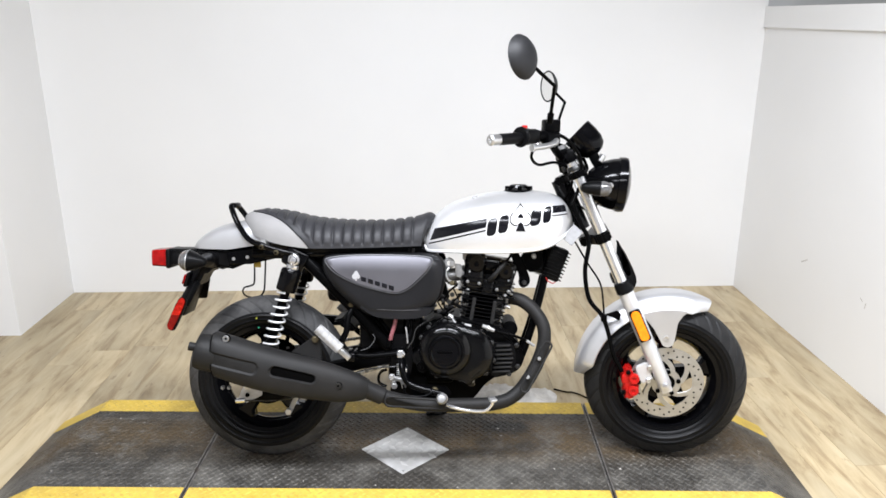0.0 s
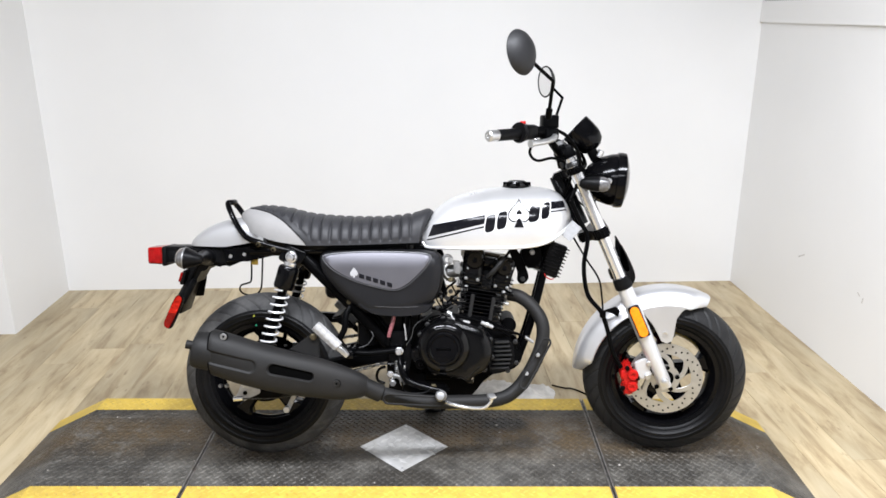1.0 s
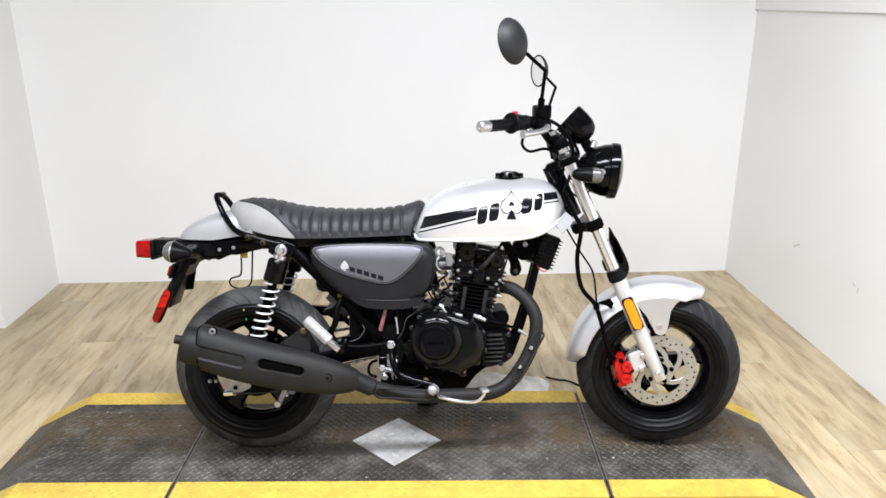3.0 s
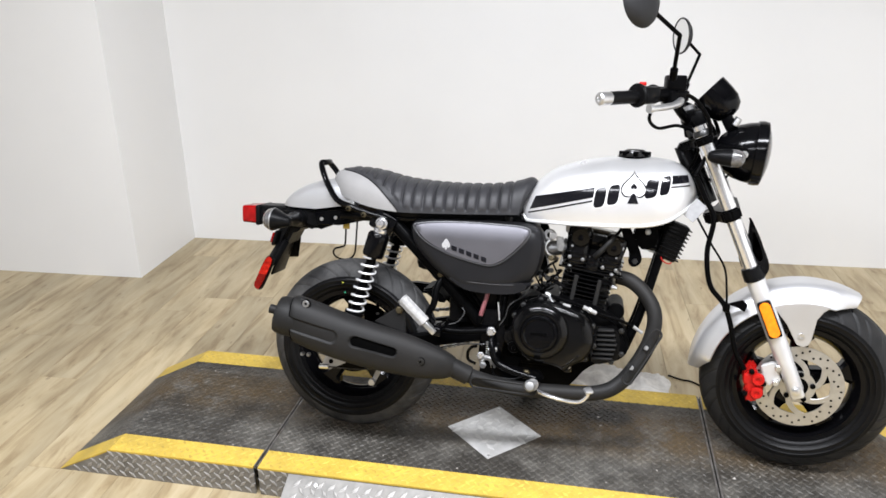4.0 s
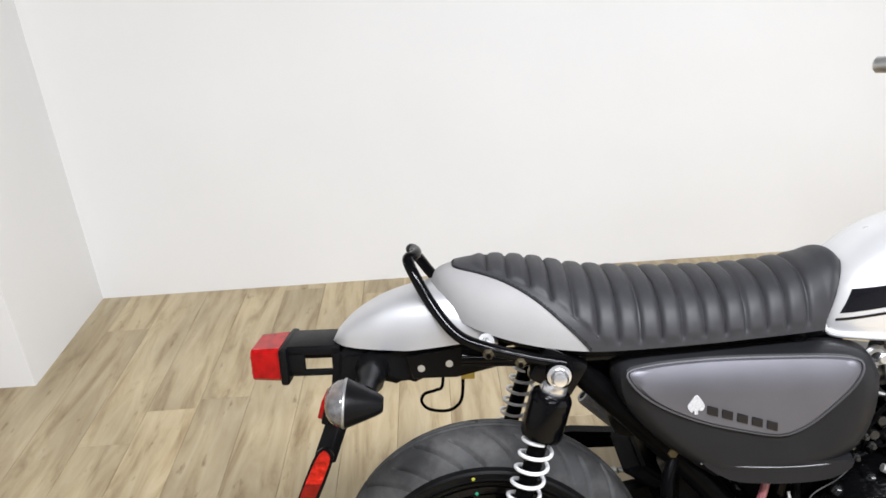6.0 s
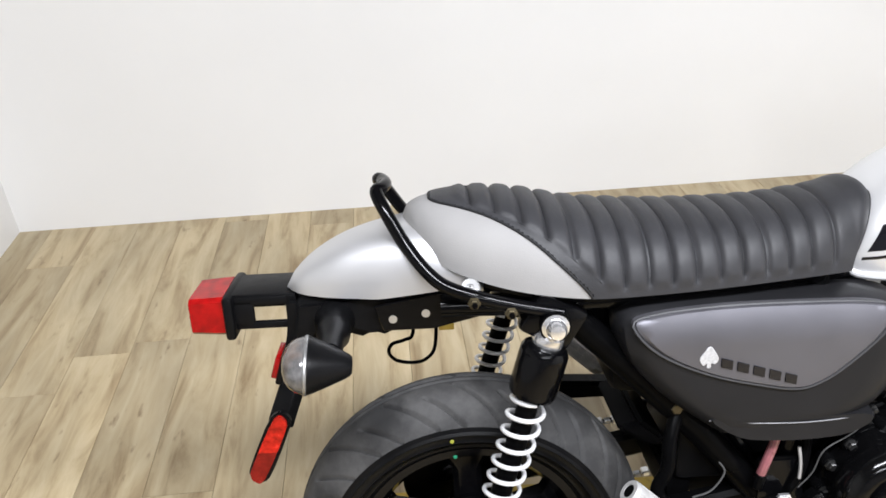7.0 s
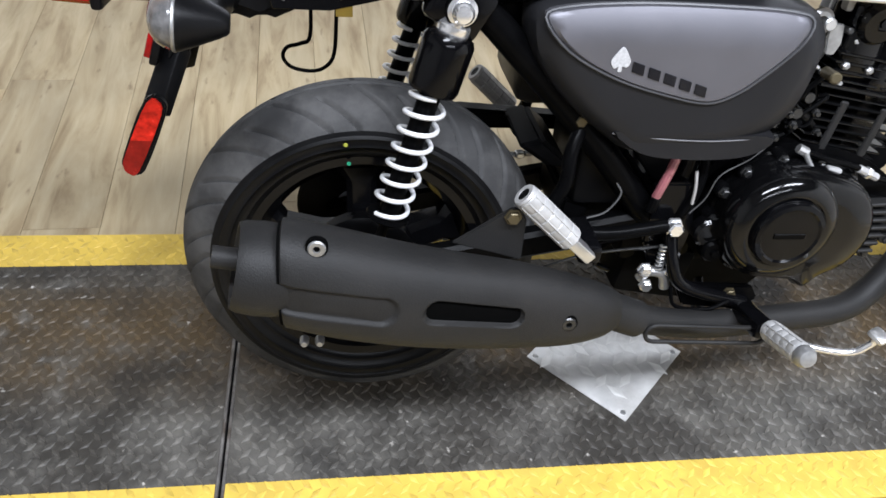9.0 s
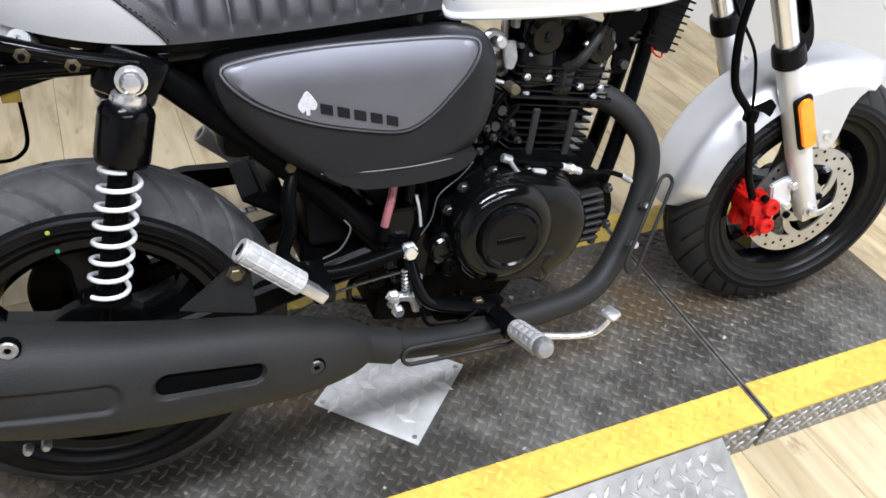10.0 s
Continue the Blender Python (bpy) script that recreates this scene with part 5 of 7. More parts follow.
def build_swing_arm():
    arm = new("swing_arm")
    arm.parent = bike
    tagged(arm, "black steel swing arm with chain drive")
    for sgn in (1, -1):
        rings = []
        for u, w, h in ((0.44, 0.335, 0.022), (0.30, 0.305, 0.021), (0.12, 0.268, 0.02), (0.0, 0.247, 0.019), (-0.045, 0.240, 0.012)):
            c = sgn * 0.088
            rings.append([P(u, c + a * 0.014, w + b * h) for a, b in ((1, -0.7), (1, 0.7), (0.6, 1), (-0.6, 1), (-1, 0.7), (-1, -0.7), (-0.6, -1), (0.6, -1))])
        part("arm", loft(rings), SATIN, arm)
        part("chain_adjuster", box((0.05, 0.006, 0.05), Matrix.Translation(P(-0.03, sgn * 0.106, 0.246)) @ pose(0, 0, 0, 0, -9), 0.004), ALU, arm)
        bolt(0.0, sgn * 0.112 - (0.0 if sgn > 0 else 0.012), AX_H, 0.012, 0.012, ALU, arm)
    arm_plate = part("brake_lever_arm", prism([(0.080, 0.152), (0.094, 0.150), (0.120, 0.204), (0.106, 0.210)], 0.006, 0.002, side(0.105)), PEG, arm, "bright drum brake lever arm")
    part("arm_nut", rod(P(0.088, 0.108, 0.158), P(0.088, 0.124, 0.158), 0.011, 6, 0.002), ALU, arm_plate)
    part("adjuster_plate", prism([(-0.070, 0.190), (-0.045, 0.180), (0.005, 0.205), (0.005, 0.238), (-0.055, 0.228)], 0.005, 0.0015, side(0.104)), PEG, arm)
    part("adjuster_hole", rod(P(-0.040, 0.1085, 0.206), P(-0.040, 0.1105, 0.206), 0.007, 12), VOID, arm)
    part("arm_hook", tube([P(0.384, 0.06, 0.277), P(0.368, 0.06, 0.272), P(0.358, 0.06, 0.257), P(0.360, 0.06, 0.235), P(0.382, 0.06, 0.224)], 0.0046, 10, 5), BLACK, arm)
    part("brake_rod", tube([P(-0.06, 0.11, 0.188), P(0.1, 0.115, 0.20), P(0.30, 0.118, 0.285), P(0.44, 0.118, 0.305)], 0.0022, 8, 4), BOLT, arm)
    part("brake_rod_end", rod(P(-0.075, 0.105, 0.186), P(-0.045, 0.112, 0.19), 0.008, 10), CHROME, arm)
    part("chain_guard", prism([(0.06, 0.405), (0.16, 0.417), (0.36, 0.405), (0.41, 0.388), (0.41, 0.377), (0.3, 0.384), (0.06, 0.384)], 0.035, 0.006, side(-0.125)), SATIN, arm)
    # chain: links along the lower and upper run
    chain = part("drive_chain", rod(P(0.02, -0.098, 0.305), P(0.46, -0.098, 0.367), 0.0042, 8), BOLT, arm, "dark oily drive chain")
    for run in ((0.02, 0.305, 0.46, 0.367), (0.02, 0.145, 0.46, 0.277)):
        n = 32
        for i in range(n):
            q = (i + 0.5) / n
            u, w = run[0] + (run[2] - run[0]) * q, run[1] + (run[3] - run[1]) * q
            part("chain_link", box((0.0130, 0.016 if i % 2 else 0.011, 0.010 if i % 2 else 0.008), Matrix.Translation(P(u, -0.098, w)) @ pose(0, 0, 0, 0, -8), 0.002, 1), ALU if i % 2 else DULL, chain)
    part("hugger", prism([(0.215, 0.43), (0.25, 0.44), (0.283, 0.414), (0.290, 0.397), (0.264, 0.397)], 0.13, 0.006, side(-0.065)), FIN, arm)
    part("hugger_foot", prism([(0.290, 0.352), (0.330, 0.340), (0.324, 0.288), (0.300, 0.286), (0.288, 0.32)], 0.13, 0.005, side(-0.065)), FIN, arm)
    part("sprocket", lathe([(0.03, -0.004), (0.088, -0.004), (0.092, 0), (0.088, 0.004), (0.03, 0.004)], side(-0.095) @ pose(0, AX_H, 0), 40, True), SATIN, arm)


build_swing_arm()


def build_shock(sgn):
    shock = new("shock_absorber")
    shock.parent = bike
    tagged(shock, "rear shock with silver coil spring and black can")
    v = sgn * 0.125
    top, foot = P(0.115, v, 0.627), P(0.016, v + sgn * 0.020, 0.288)
    m = aim(top, foot)
    h = (foot - top).length
    part("top_eye", lathe([(0.010, -0.016), (0.019, -0.016), (0.019, 0.016), (0.010, 0.016)], side(v) @ pose(0.115, 0.627, 0), 24, True), SATIN, shock)
    if sgn > 0:
        part("acorn_nut", lathe([(0.017, 0.012), (0.017, 0.016), (0.0125, 0.017), (0.0125, 0.026), (0.009, 0.032), (0, 0.034)], side(v) @ pose(0.115, 0.627, 0), 18), CHROME, shock, "chrome acorn nut")
    part("collar", lathe([(0.015, 0.014), (0.019, 0.019), (0.0195, 0.028), (0.017, 0.033), (0.0, 0.033)], m, 28), CHROME, shock)
    part("can", lathe([(0, 0.030), (0.0215, 0.030), (0.0275, 0.0325), (0.0305, 0.038), (0.0308, 0.044), (0.0308, 0.093), (0.0285, 0.099), (0.0, 0.099)], m, 32), BLACK, shock, "gloss black shock can")
    part("damper", lathe([(0, 0.085), (0.0135, 0.085), (0.0135, h - 0.09), (0.0, h - 0.09)], m, 24), SATIN, shock)
    part("piston_rod", lathe([(0, h - 0.1), (0.007, h - 0.1), (0.007, h - 0.01), (0.0, h - 0.01)], m, 14), SATIN, shock)
    turns, z0, z1 = 7.2, 0.103, 0.266
    pts = []
    for i in range(int(turns * 22) + 1):
        a = 2 * math.pi * i / 22
        q = i / (turns * 22)
        pts.append(m @ Vector((0.0225 * math.cos(a), 0.0225 * math.sin(a), z0 + (z1 - z0) * q)))
    part("spring", tube(pts, 0.0030, 9), SPRING, shock, "silver coil spring")
    part("spring_seat", lathe([(0, z1 + 0.002), (0.027, z1 + 0.002), (0.028, z1 + 0.006), (0.020, z1 + 0.012), (0, z1 + 0.012)], m, 28), SATIN, shock)
    part("foot_eye", lathe([(0.006, -0.015), (0.016, -0.015), (0.016, 0.015), (0.006, 0.015)], side(v + sgn * 0.020) @ pose(0.016, 0.288, 0), 20, True), SATIN, shock)


build_shock(1)
build_shock(-1)

# ---- exhaust ----
def build_exhaust():
    ex = new("exhaust")
    ex.parent = bike
    tagged(ex, "matt black exhaust with slotted muffler shield")
    # u, upper, lower, middle of the width, half width
    st = [(-0.140, 0.432, 0.330, 0.236, 0.050), (-0.132, 0.436, 0.322, 0.236, 0.055), (-0.088, 0.432, 0.306, 0.234, 0.058), (-0.070, 0.430, 0.300, 0.233, 0.062), (-0.02, 0.414, 0.280, 0.228, 0.063), (0.05, 0.389, 0.258, 0.221, 0.061), (0.12, 0.366, 0.240, 0.212, 0.058), (0.20, 0.342, 0.225, 0.202, 0.053), (0.27, 0.316, 0.216, 0.194, 0.047), (0.32, 0.293, 0.218, 0.188, 0.038), (0.345, 0.276, 0.226, 0.185, 0.027)]

    # the muffler stands off the wheel, more so towards its end
    st = [(u, zt + 0.004 + 0.004 * max(0.0, u), zb + 0.004 + 0.004 * max(0.0, u), vc + 0.0215 - 0.038 * max(-0.1, u), hw) for u, zt, zb, vc, hw in st]

    def muff(u, a):
        zt, zb = curve1([(s[0], s[1]) for s in st], u), curve1([(s[0], s[2]) for s in st], u)
        vc, hw = curve1([(s[0], s[3]) for s in st], u), curve1([(s[0], s[4]) for s in st], u)
        c, s = math.cos(a), math.sin(a)
        vc, hw = vc + 0.22 * hw, hw * 0.78
        v = vc + hw * math.copysign(abs(c) ** 0.86, c)
        w = (zt + zb) / 2 + (zt - zb) / 2 * math.copysign(abs(s) ** 0.9, s)
        if c > 0:
            q = max(0.0, min(1.0, (u + 0.10) / 0.126))
            cu, cw = min(u, 0.026), 0.375 - 0.036 * q
            d = math.hypot(u - cu, w - cw)
            k = max(0.0, min(1.0, (0.021 - d) / 0.007)) * max(0.0, min(1.0, c / 0.35))
            v -= 0.0055 * k * k * (3 - 2 * k)
            q = max(0.0, min(1.0, ((u - 0.090) * 0.096 - (w - 0.3275) * 0.026) / 0.00989))
            d = math.hypot(u - 0.090 - 0.096 * q, w - 0.3275 + 0.026 * q)
            k = max(0.0, min(1.0, (0.0165 - 0.002 * q - d) / 0.0045)) * max(0.0, min(1.0, c / 0.35))
            v -= 0.0085 * k * k * (3 - 2 * k)
        return P(u, v, w)

    turns = [2 * math.pi * j / 160 for j in range(160)]
    rings = [[muff(-0.080 + 0.425 * i / 150, a - 0.6 * math.sin(a)) for a in turns] for i in range(151)]
    rings.insert(0, [p + P(-0.002, 0, 0) + (sum(rings[0], Vector()) / 160 - p) * 0.06 for p in rings[0]])
    shield = part("muffler_shield", loft(rings), SHIELD, ex, "matt black muffler shield")
    # rear end cup and its outlet
    m = aim(P(-0.098, 0.266, 0.373), P(-0.16, 0.272, 0.387))
    part("end_cup", lathe([(0.046, -0.04), (0.052, -0.01), (0.053, 0.010), (0.051, 0.030), (0.048, 0.037), (0.045, 0.037), (0.042, 0.030), (0.040, 0.004), (0.034, -0.002), (0, -0.002)], m, 48), SHIELD, ex)
    part("outlet", lathe([(0.0, -0.008), (0.0125, -0.008), (0.0125, 0.062), (0.0098, 0.062), (0.0098, 0.05), (0, 0.05)], m @ pose(0, 0.008, 0), 24), SHIELD, ex)

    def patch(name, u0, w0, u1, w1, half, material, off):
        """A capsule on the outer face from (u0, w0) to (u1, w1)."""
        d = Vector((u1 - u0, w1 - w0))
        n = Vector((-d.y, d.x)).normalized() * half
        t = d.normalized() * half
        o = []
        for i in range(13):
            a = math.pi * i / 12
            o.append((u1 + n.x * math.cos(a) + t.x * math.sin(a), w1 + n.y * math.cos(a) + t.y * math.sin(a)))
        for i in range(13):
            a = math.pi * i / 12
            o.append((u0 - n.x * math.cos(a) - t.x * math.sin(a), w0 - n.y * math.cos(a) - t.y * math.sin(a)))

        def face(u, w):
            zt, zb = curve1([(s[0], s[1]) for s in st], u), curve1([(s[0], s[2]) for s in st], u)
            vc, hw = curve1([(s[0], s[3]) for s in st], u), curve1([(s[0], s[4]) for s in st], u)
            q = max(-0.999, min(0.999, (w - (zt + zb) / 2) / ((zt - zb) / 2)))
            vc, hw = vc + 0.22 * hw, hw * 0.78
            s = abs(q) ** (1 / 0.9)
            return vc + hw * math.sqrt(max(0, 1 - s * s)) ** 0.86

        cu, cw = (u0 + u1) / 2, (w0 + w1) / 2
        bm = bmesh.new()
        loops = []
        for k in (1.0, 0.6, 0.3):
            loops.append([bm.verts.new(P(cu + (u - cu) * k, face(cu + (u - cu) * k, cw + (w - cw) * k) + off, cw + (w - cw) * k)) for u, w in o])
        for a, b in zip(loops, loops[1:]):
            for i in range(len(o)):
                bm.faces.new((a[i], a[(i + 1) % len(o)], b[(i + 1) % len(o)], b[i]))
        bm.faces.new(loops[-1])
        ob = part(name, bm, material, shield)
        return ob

    # black floor puts the slot's inner shade into colour
    patch("slot", 0.090, 0.3275, 0.186, 0.3015, 0.0128, VOID, -0.0068)
    # floor of the stamped recess, in the shield's own black
    patch("recess_floor", -0.062, 0.3645, 0.023, 0.340, 0.0150, SHIELD, -0.0050)
    # near-black sheet stands in for the shade between end cup and shield
    rear = [sum(rings[1], Vector()) / 160 + (p - sum(rings[1], Vector()) / 160) * 0.95 for p in rings[1]]
    bm = bmesh.new()
    add_loft(bm, [[p + P(-0.0045, 0, 0) for p in rear], [p + P(-0.001, 0, 0) for p in rear]])
    part("rear_gap_shade", bm, VOID, shield)
    for u, v, w, mt in ((-0.043, 0.2985, 0.422, DULL), (0.262, 0.2535, 0.278, BOLT)):
        # black disc paints the shade round the bolt head
        part("bolt_well_shade", lathe([(0.0118, -0.006), (0.0118, 0.0006), (0, 0.0006)], side(v) @ pose(u, w, 0), 28), VOID, ex)
        part("shield_bolt", lathe([(0.0097, -0.006), (0.0097, 0.002), (0.0085, 0.0035), (0.0042, 0.0035), (0.0036, 0.0012), (0, 0.0012)], side(v) @ pose(u, w, 0), 24), mt, ex)
        part("bolt_socket", lathe([(0, 0.0014), (0.0034, 0.0014), (0.0034, 0.0022), (0, 0.0022)], side(v) @ pose(u, w, 0), 6), VOID, ex)
    for u in (-0.062, -0.044):
        part("clamp_bolt", lathe([(0.0, 0), (0.0055, 0), (0.0055, 0.008), (0.0035, 0.012), (0, 0.012)], side(0.270) @ pose(u, 0.276, 0), 12), DULL, ex)
    # hanger plate up to the frame
    part("hanger", prism([(0.115, 0.362), (0.205, 0.336), (0.205, 0.395), (0.197, 0.41), (0.186, 0.412)], 0.006, 0.002, side(0.192)), SHIELD, ex)
    bolt(0.187, 0.199, 0.401, 0.009, 0.008, BRASS, ex)
    # pipe
    pts = [P(0.752, 0.02, 0.502), P(0.800, 0.03, 0.493), P(0.841, 0.048, 0.461), P(0.867, 0.067, 0.412), P(0.861, 0.080, 0.347), P(0.825, 0.097, 0.272), P(0.778, 0.116, 0.218), P(0.72, 0.134, 0.197), P(0.62, 0.146, 0.194), P(0.50, 0.165, 0.200), P(0.40, 0.184, 0.225), P(0.335, 0.196, 0.254)]
    pipe = part("header_pipe", tube(pts, 0.0205, 20, 8), SHIELD, ex, "matt black header pipe")
    part("pipe_neck", rod(P(0.385, 0.187, 0.229), P(0.33, 0.197, 0.256), 0.026, 20, 0.004), SHIELD, ex)
    part("exhaust_flange", rod(P(0.748, 0.018, 0.503), P(0.764, 0.022, 0.501), 0.029, 20, 0.004), DULL, ex)
    # wire guards with their tabs
    def guard(pts, tabs):
        g = part("wire_guard", tube(pts, 0.0032, 8, closed=True), SHIELD, ex, "black wire heat guard")
        for p in tabs:
            part("guard_tab", box((0.024, 0.003, 0.015), Matrix.Translation(p + P(0.0, 0.003, 0.001)) @ pose(0, 0, 0, -14, 30, 0), 0.0008, 1), SHIELD, g)
            part("guard_bolt", rod(p + P(0, 0.004, 0), p + P(0.0, 0.014, 0.002), 0.0068, 6, 0.0015), ALU, g)
    lo = []
    for a, b, r in (((0.405, 0.220), (0.555, 0.213), 0.014),):
        d = Vector((b[0] - a[0], b[1] - a[1])).normalized()
        n = Vector((-d.y, d.x))
        for c, sg in ((b, 1), (a, -1)):
            for i in range(9):
                x = math.pi * i / 8
                q = Vector(c) + n * r * math.cos(x) * sg + d * r * math.sin(x) * sg
                lo.append(P(q.x, 0.208, q.y))
    guard(lo, [])
    lo = []
    a, b, r = Vector((0.874, 0.372)), Vector((0.805, 0.253)), 0.0125
    d = (b - a).normalized()
    n = Vector((-d.y, d.x))
    for c, sg in ((b, 1), (a, -1)):
        for i in range(9):
            x = math.pi * i / 8
            q = c + n * r * math.cos(x) * sg + d * r * math.sin(x) * sg
            lo.append(P(q.x - 0.002, 0.118 + 0.040 * (0.384 - q.y) / 0.141, q.y - 0.002))
    guard(lo, [P(0.848, 0.106, 0.329), P(0.812, 0.132, 0.279)])


build_exhaust()

# ---- engine ----
def hex_bolt(u, v, w, parent, r=0.0075, h=0.008, material=ENGINE, name="case_bolt"):
    """A flanged hexagon head on the right side."""
    bm = lathe([(0, -0.004), (r * 1.35, -0.004), (r * 1.35, 0.001), (r, 0.0015), (r, h - 0.001), (r * 0.8, h), (0, h)], side(v) @ pose(u, w, 0), 6)
    return part(name, bm, material, parent)


def build_engine():
    en = new("engine")
    en.parent = bike
    tagged(en, "black air-cooled single-cylinder engine")
    case = [(0.470, 0.34), (0.480, 0.40), (0.53, 0.440), (0.62, 0.445), (0.70, 0.43), (0.77, 0.39), (0.80, 0.345), (0.80, 0.30), (0.76, 0.27), (0.66, 0.255), (0.52, 0.26), (0.475, 0.30)]
    part("crankcase", prism(round_outline(case, 3), 0.20, 0.012, side(-0.11)), FIN, en)
    o = [(0.488, 0.355), (0.496, 0.400), (0.527, 0.434), (0.575, 0.448), (0.63, 0.437), (0.68, 0.417), (0.708, 0.382), (0.716, 0.335), (0.695, 0.290), (0.66, 0.268), (0.64, 0.248), (0.610, 0.262), (0.54, 0.272), (0.502, 0.300)]
    rim = round_outline(o, 4)
    part("case_flange", prism(rim, 0.014, 0.003, side(0.098)), ENGINE, en)
    low = [(cu * 0.975 + 0.6 * 0.025, cw * 0.975 + 0.35 * 0.025) for cu, cw in o]
    cover = part("clutch_cover", pillow(round_outline(low, 4), 0.110, 0.159, ((1.0, 0.0), (0.995, 0.35), (0.975, 0.66), (0.93, 0.88), (0.86, 0.98), (0.6, 1.0))), ENGINE, en, "black clutch cover")
    # black mass drawn deeper than the case to darken the space below it
    part("sump_dark_fill", prism(round_outline([(0.470, 0.300), (0.468, 0.165), (0.60, 0.135), (0.655, 0.178), (0.690, 0.222), (0.738, 0.262), (0.738, 0.300)], 3), 0.14, 0.010, side(-0.11)), FIN, en)
    m = side(0.149) @ pose(0.566, 0.362, 0) @ Matrix.Diagonal((0.94, 0.94, 1.1, 1))
    part("clutch_ring", lathe([(0.084, -0.01), (0.083, 0.008), (0.079, 0.016), (0.071, 0.022), (0.060, 0.025), (0.0555, 0.0245), (0.0545, 0.020), (0, 0.020)], m, 56), ENGINE, cover)
    part("clutch_dome", lathe([(0.053, 0.018), (0.053, 0.029), (0.050, 0.033), (0.044, 0.034), (0.041, 0.0315), (0, 0.0325)], m, 48), BLACK, cover)
    part("maker_bar", box((0.044, 0.002, 0.008), Matrix.Translation(P(0.565, 0.1848, 0.362)), 0.0006, 1), SATIN, cover)
    bolts = [(0.494, 0.392), (0.516, 0.423), (0.563, 0.441), (0.618, 0.434), (0.672, 0.412), (0.704, 0.378), (0.710, 0.325), (0.688, 0.286), (0.612, 0.266), (0.54, 0.276), (0.503, 0.306), (0.490, 0.35)]
    for u, w in bolts:
        part("bolt_boss", lathe([(0.0115, -0.008), (0.0115, 0.008), (0.010, 0.012), (0, 0.012)], side(0.108) @ pose(u, w, 0), 14), ENGINE, cover)
        hex_bolt(u, 0.121, w, cover, 0.0062, 0.007, BOLT)
    part("oil_window", lathe([(0.009, 0), (0.009, 0.006), (0.006, 0.007), (0, 0.006)], side(0.134) @ pose(0.644, 0.268, 0), 20), ALU, cover)
    part("window_lug", box((0.022, 0.03, 0.034), Matrix.Translation(P(0.644, 0.120, 0.262)), 0.006), ENGINE, cover)
    part("filler_plug", lathe([(0.017, 0), (0.017, 0.014), (0.014, 0.018), (0.006, 0.018), (0.005, 0.022), (0, 0.022)], side(0.120) @ pose(0.496, 0.305, 0), 12), SATIN, cover)
    part("kick_boss", lathe([(0.022, 0), (0.022, 0.016), (0.018, 0.020), (0.010, 0.020), (0.009, 0.016), (0, 0.016)], side(0.112) @ pose(0.486, 0.331, 0), 24), ENGINE, cover)
    # finned filter cover behind it
    fc = part("filter_cover", prism(round_outline([(0.700, 0.370), (0.745, 0.378), (0.778, 0.366), (0.786, 0.32), (0.778, 0.282), (0.74, 0.270), (0.70, 0.272)], 3), 0.03, 0.006, side(0.062)), ENGINE, en)
    for i in range(7):
        w = 0.283 + 0.0132 * i
        lean = 0.0028 * i
        bm = prism([(0.708 + lean * 0.6, w), (0.772 - 0.003 * abs(3 - i), w + 0.002), (0.772 - 0.003 * abs(3 - i), w + 0.0075), (0.710 + lean * 0.6, w + 0.0055)], 0.020, 0.0015, side(0.090), 1)
        part("fin", bm, SHIELD, fc)
    for u, w in ((0.782, 0.365), (0.786, 0.30), (0.760, 0.276)):
        hex_bolt(u, 0.094, w, fc, 0.006, 0.007, BOLT)
    # cylinder, leaning forward
    m = Matrix.Translation(P(0.670, 0, 0.420)) @ Matrix.Rotation(radians(9), 4, "Y")
    barrel = part("cylinder", lathe([(0, 0), (0.045, 0), (0.045, 0.19), (0, 0.19)], m, 28), FIN, en)
    for i in range(9):
        z = 0.008 + 0.0115 * i
        s = 0.126 + 0.010 * math.sin(math.pi * i / 9)
        part("fin", box((s, s + 0.020, 0.0036), m @ pose(0, 0, z), 0.0012, 1), ENGINE if i % 3 else FIN, barrel)
    for x in (-0.030, 0.034):
        part("fin_rib", box((0.012, 0.006, 0.072), m @ pose(x, -0.0755, 0.048), 0.002, 1), SHIELD, barrel)
    head = part("cylinder_head", box((0.120, 0.120, 0.060), m @ pose(0, 0, 0.135), 0.012), FIN, en)
    for i in range(4):
        part("fin", box((0.078, 0.160, 0.0036), m @ pose(0.046, 0, 0.110 + 0.0115 * i), 0.0012, 1), ENGINE, head)
        part("fin", box((0.078, 0.160, 0.0036), m @ pose(-0.038, 0, 0.110 + 0.0115 * i), 0.0012, 1), ENGINE, head)
    part("head_gasket", box((0.176, 0.166, 0.006), m @ pose(0.004, 0, 0.1015), 0.0015, 1), ENGINE, head)
    part("rocker_cover", box((0.112, 0.090, 0.052), m @ pose(0.0, 0, 0.186), 0.014), ENGINE, head)
    # two valve lobes bulging to the side, with their caps
    for x, tip, size, top in ((-0.042, -5, 0.066, 0.222), (0.050, 8, 0.060, 0.212)):
        lobe = part("head_lobe", box((size, 0.074, top - 0.104), m @ pose(x, -0.040, (top + 0.104) / 2, 0, tip), 0.018, 3), ENGINE, head)
        part("lobe_crest", rod(m @ Vector((x, -0.086, top - 0.034)), m @ Vector((x, 0.0, top - 0.022)), size * 0.44, 20, 0.006), ENGINE, lobe)
        part("valve_cap", lathe([(0.011, 0), (0.011, 0.004), (0.009, 0.006), (0.006, 0.006), (0.006, 0.009), (0, 0.009)], m @ pose(x, -0.080, top - 0.032, 84, tip), 6), BLACK, lobe)
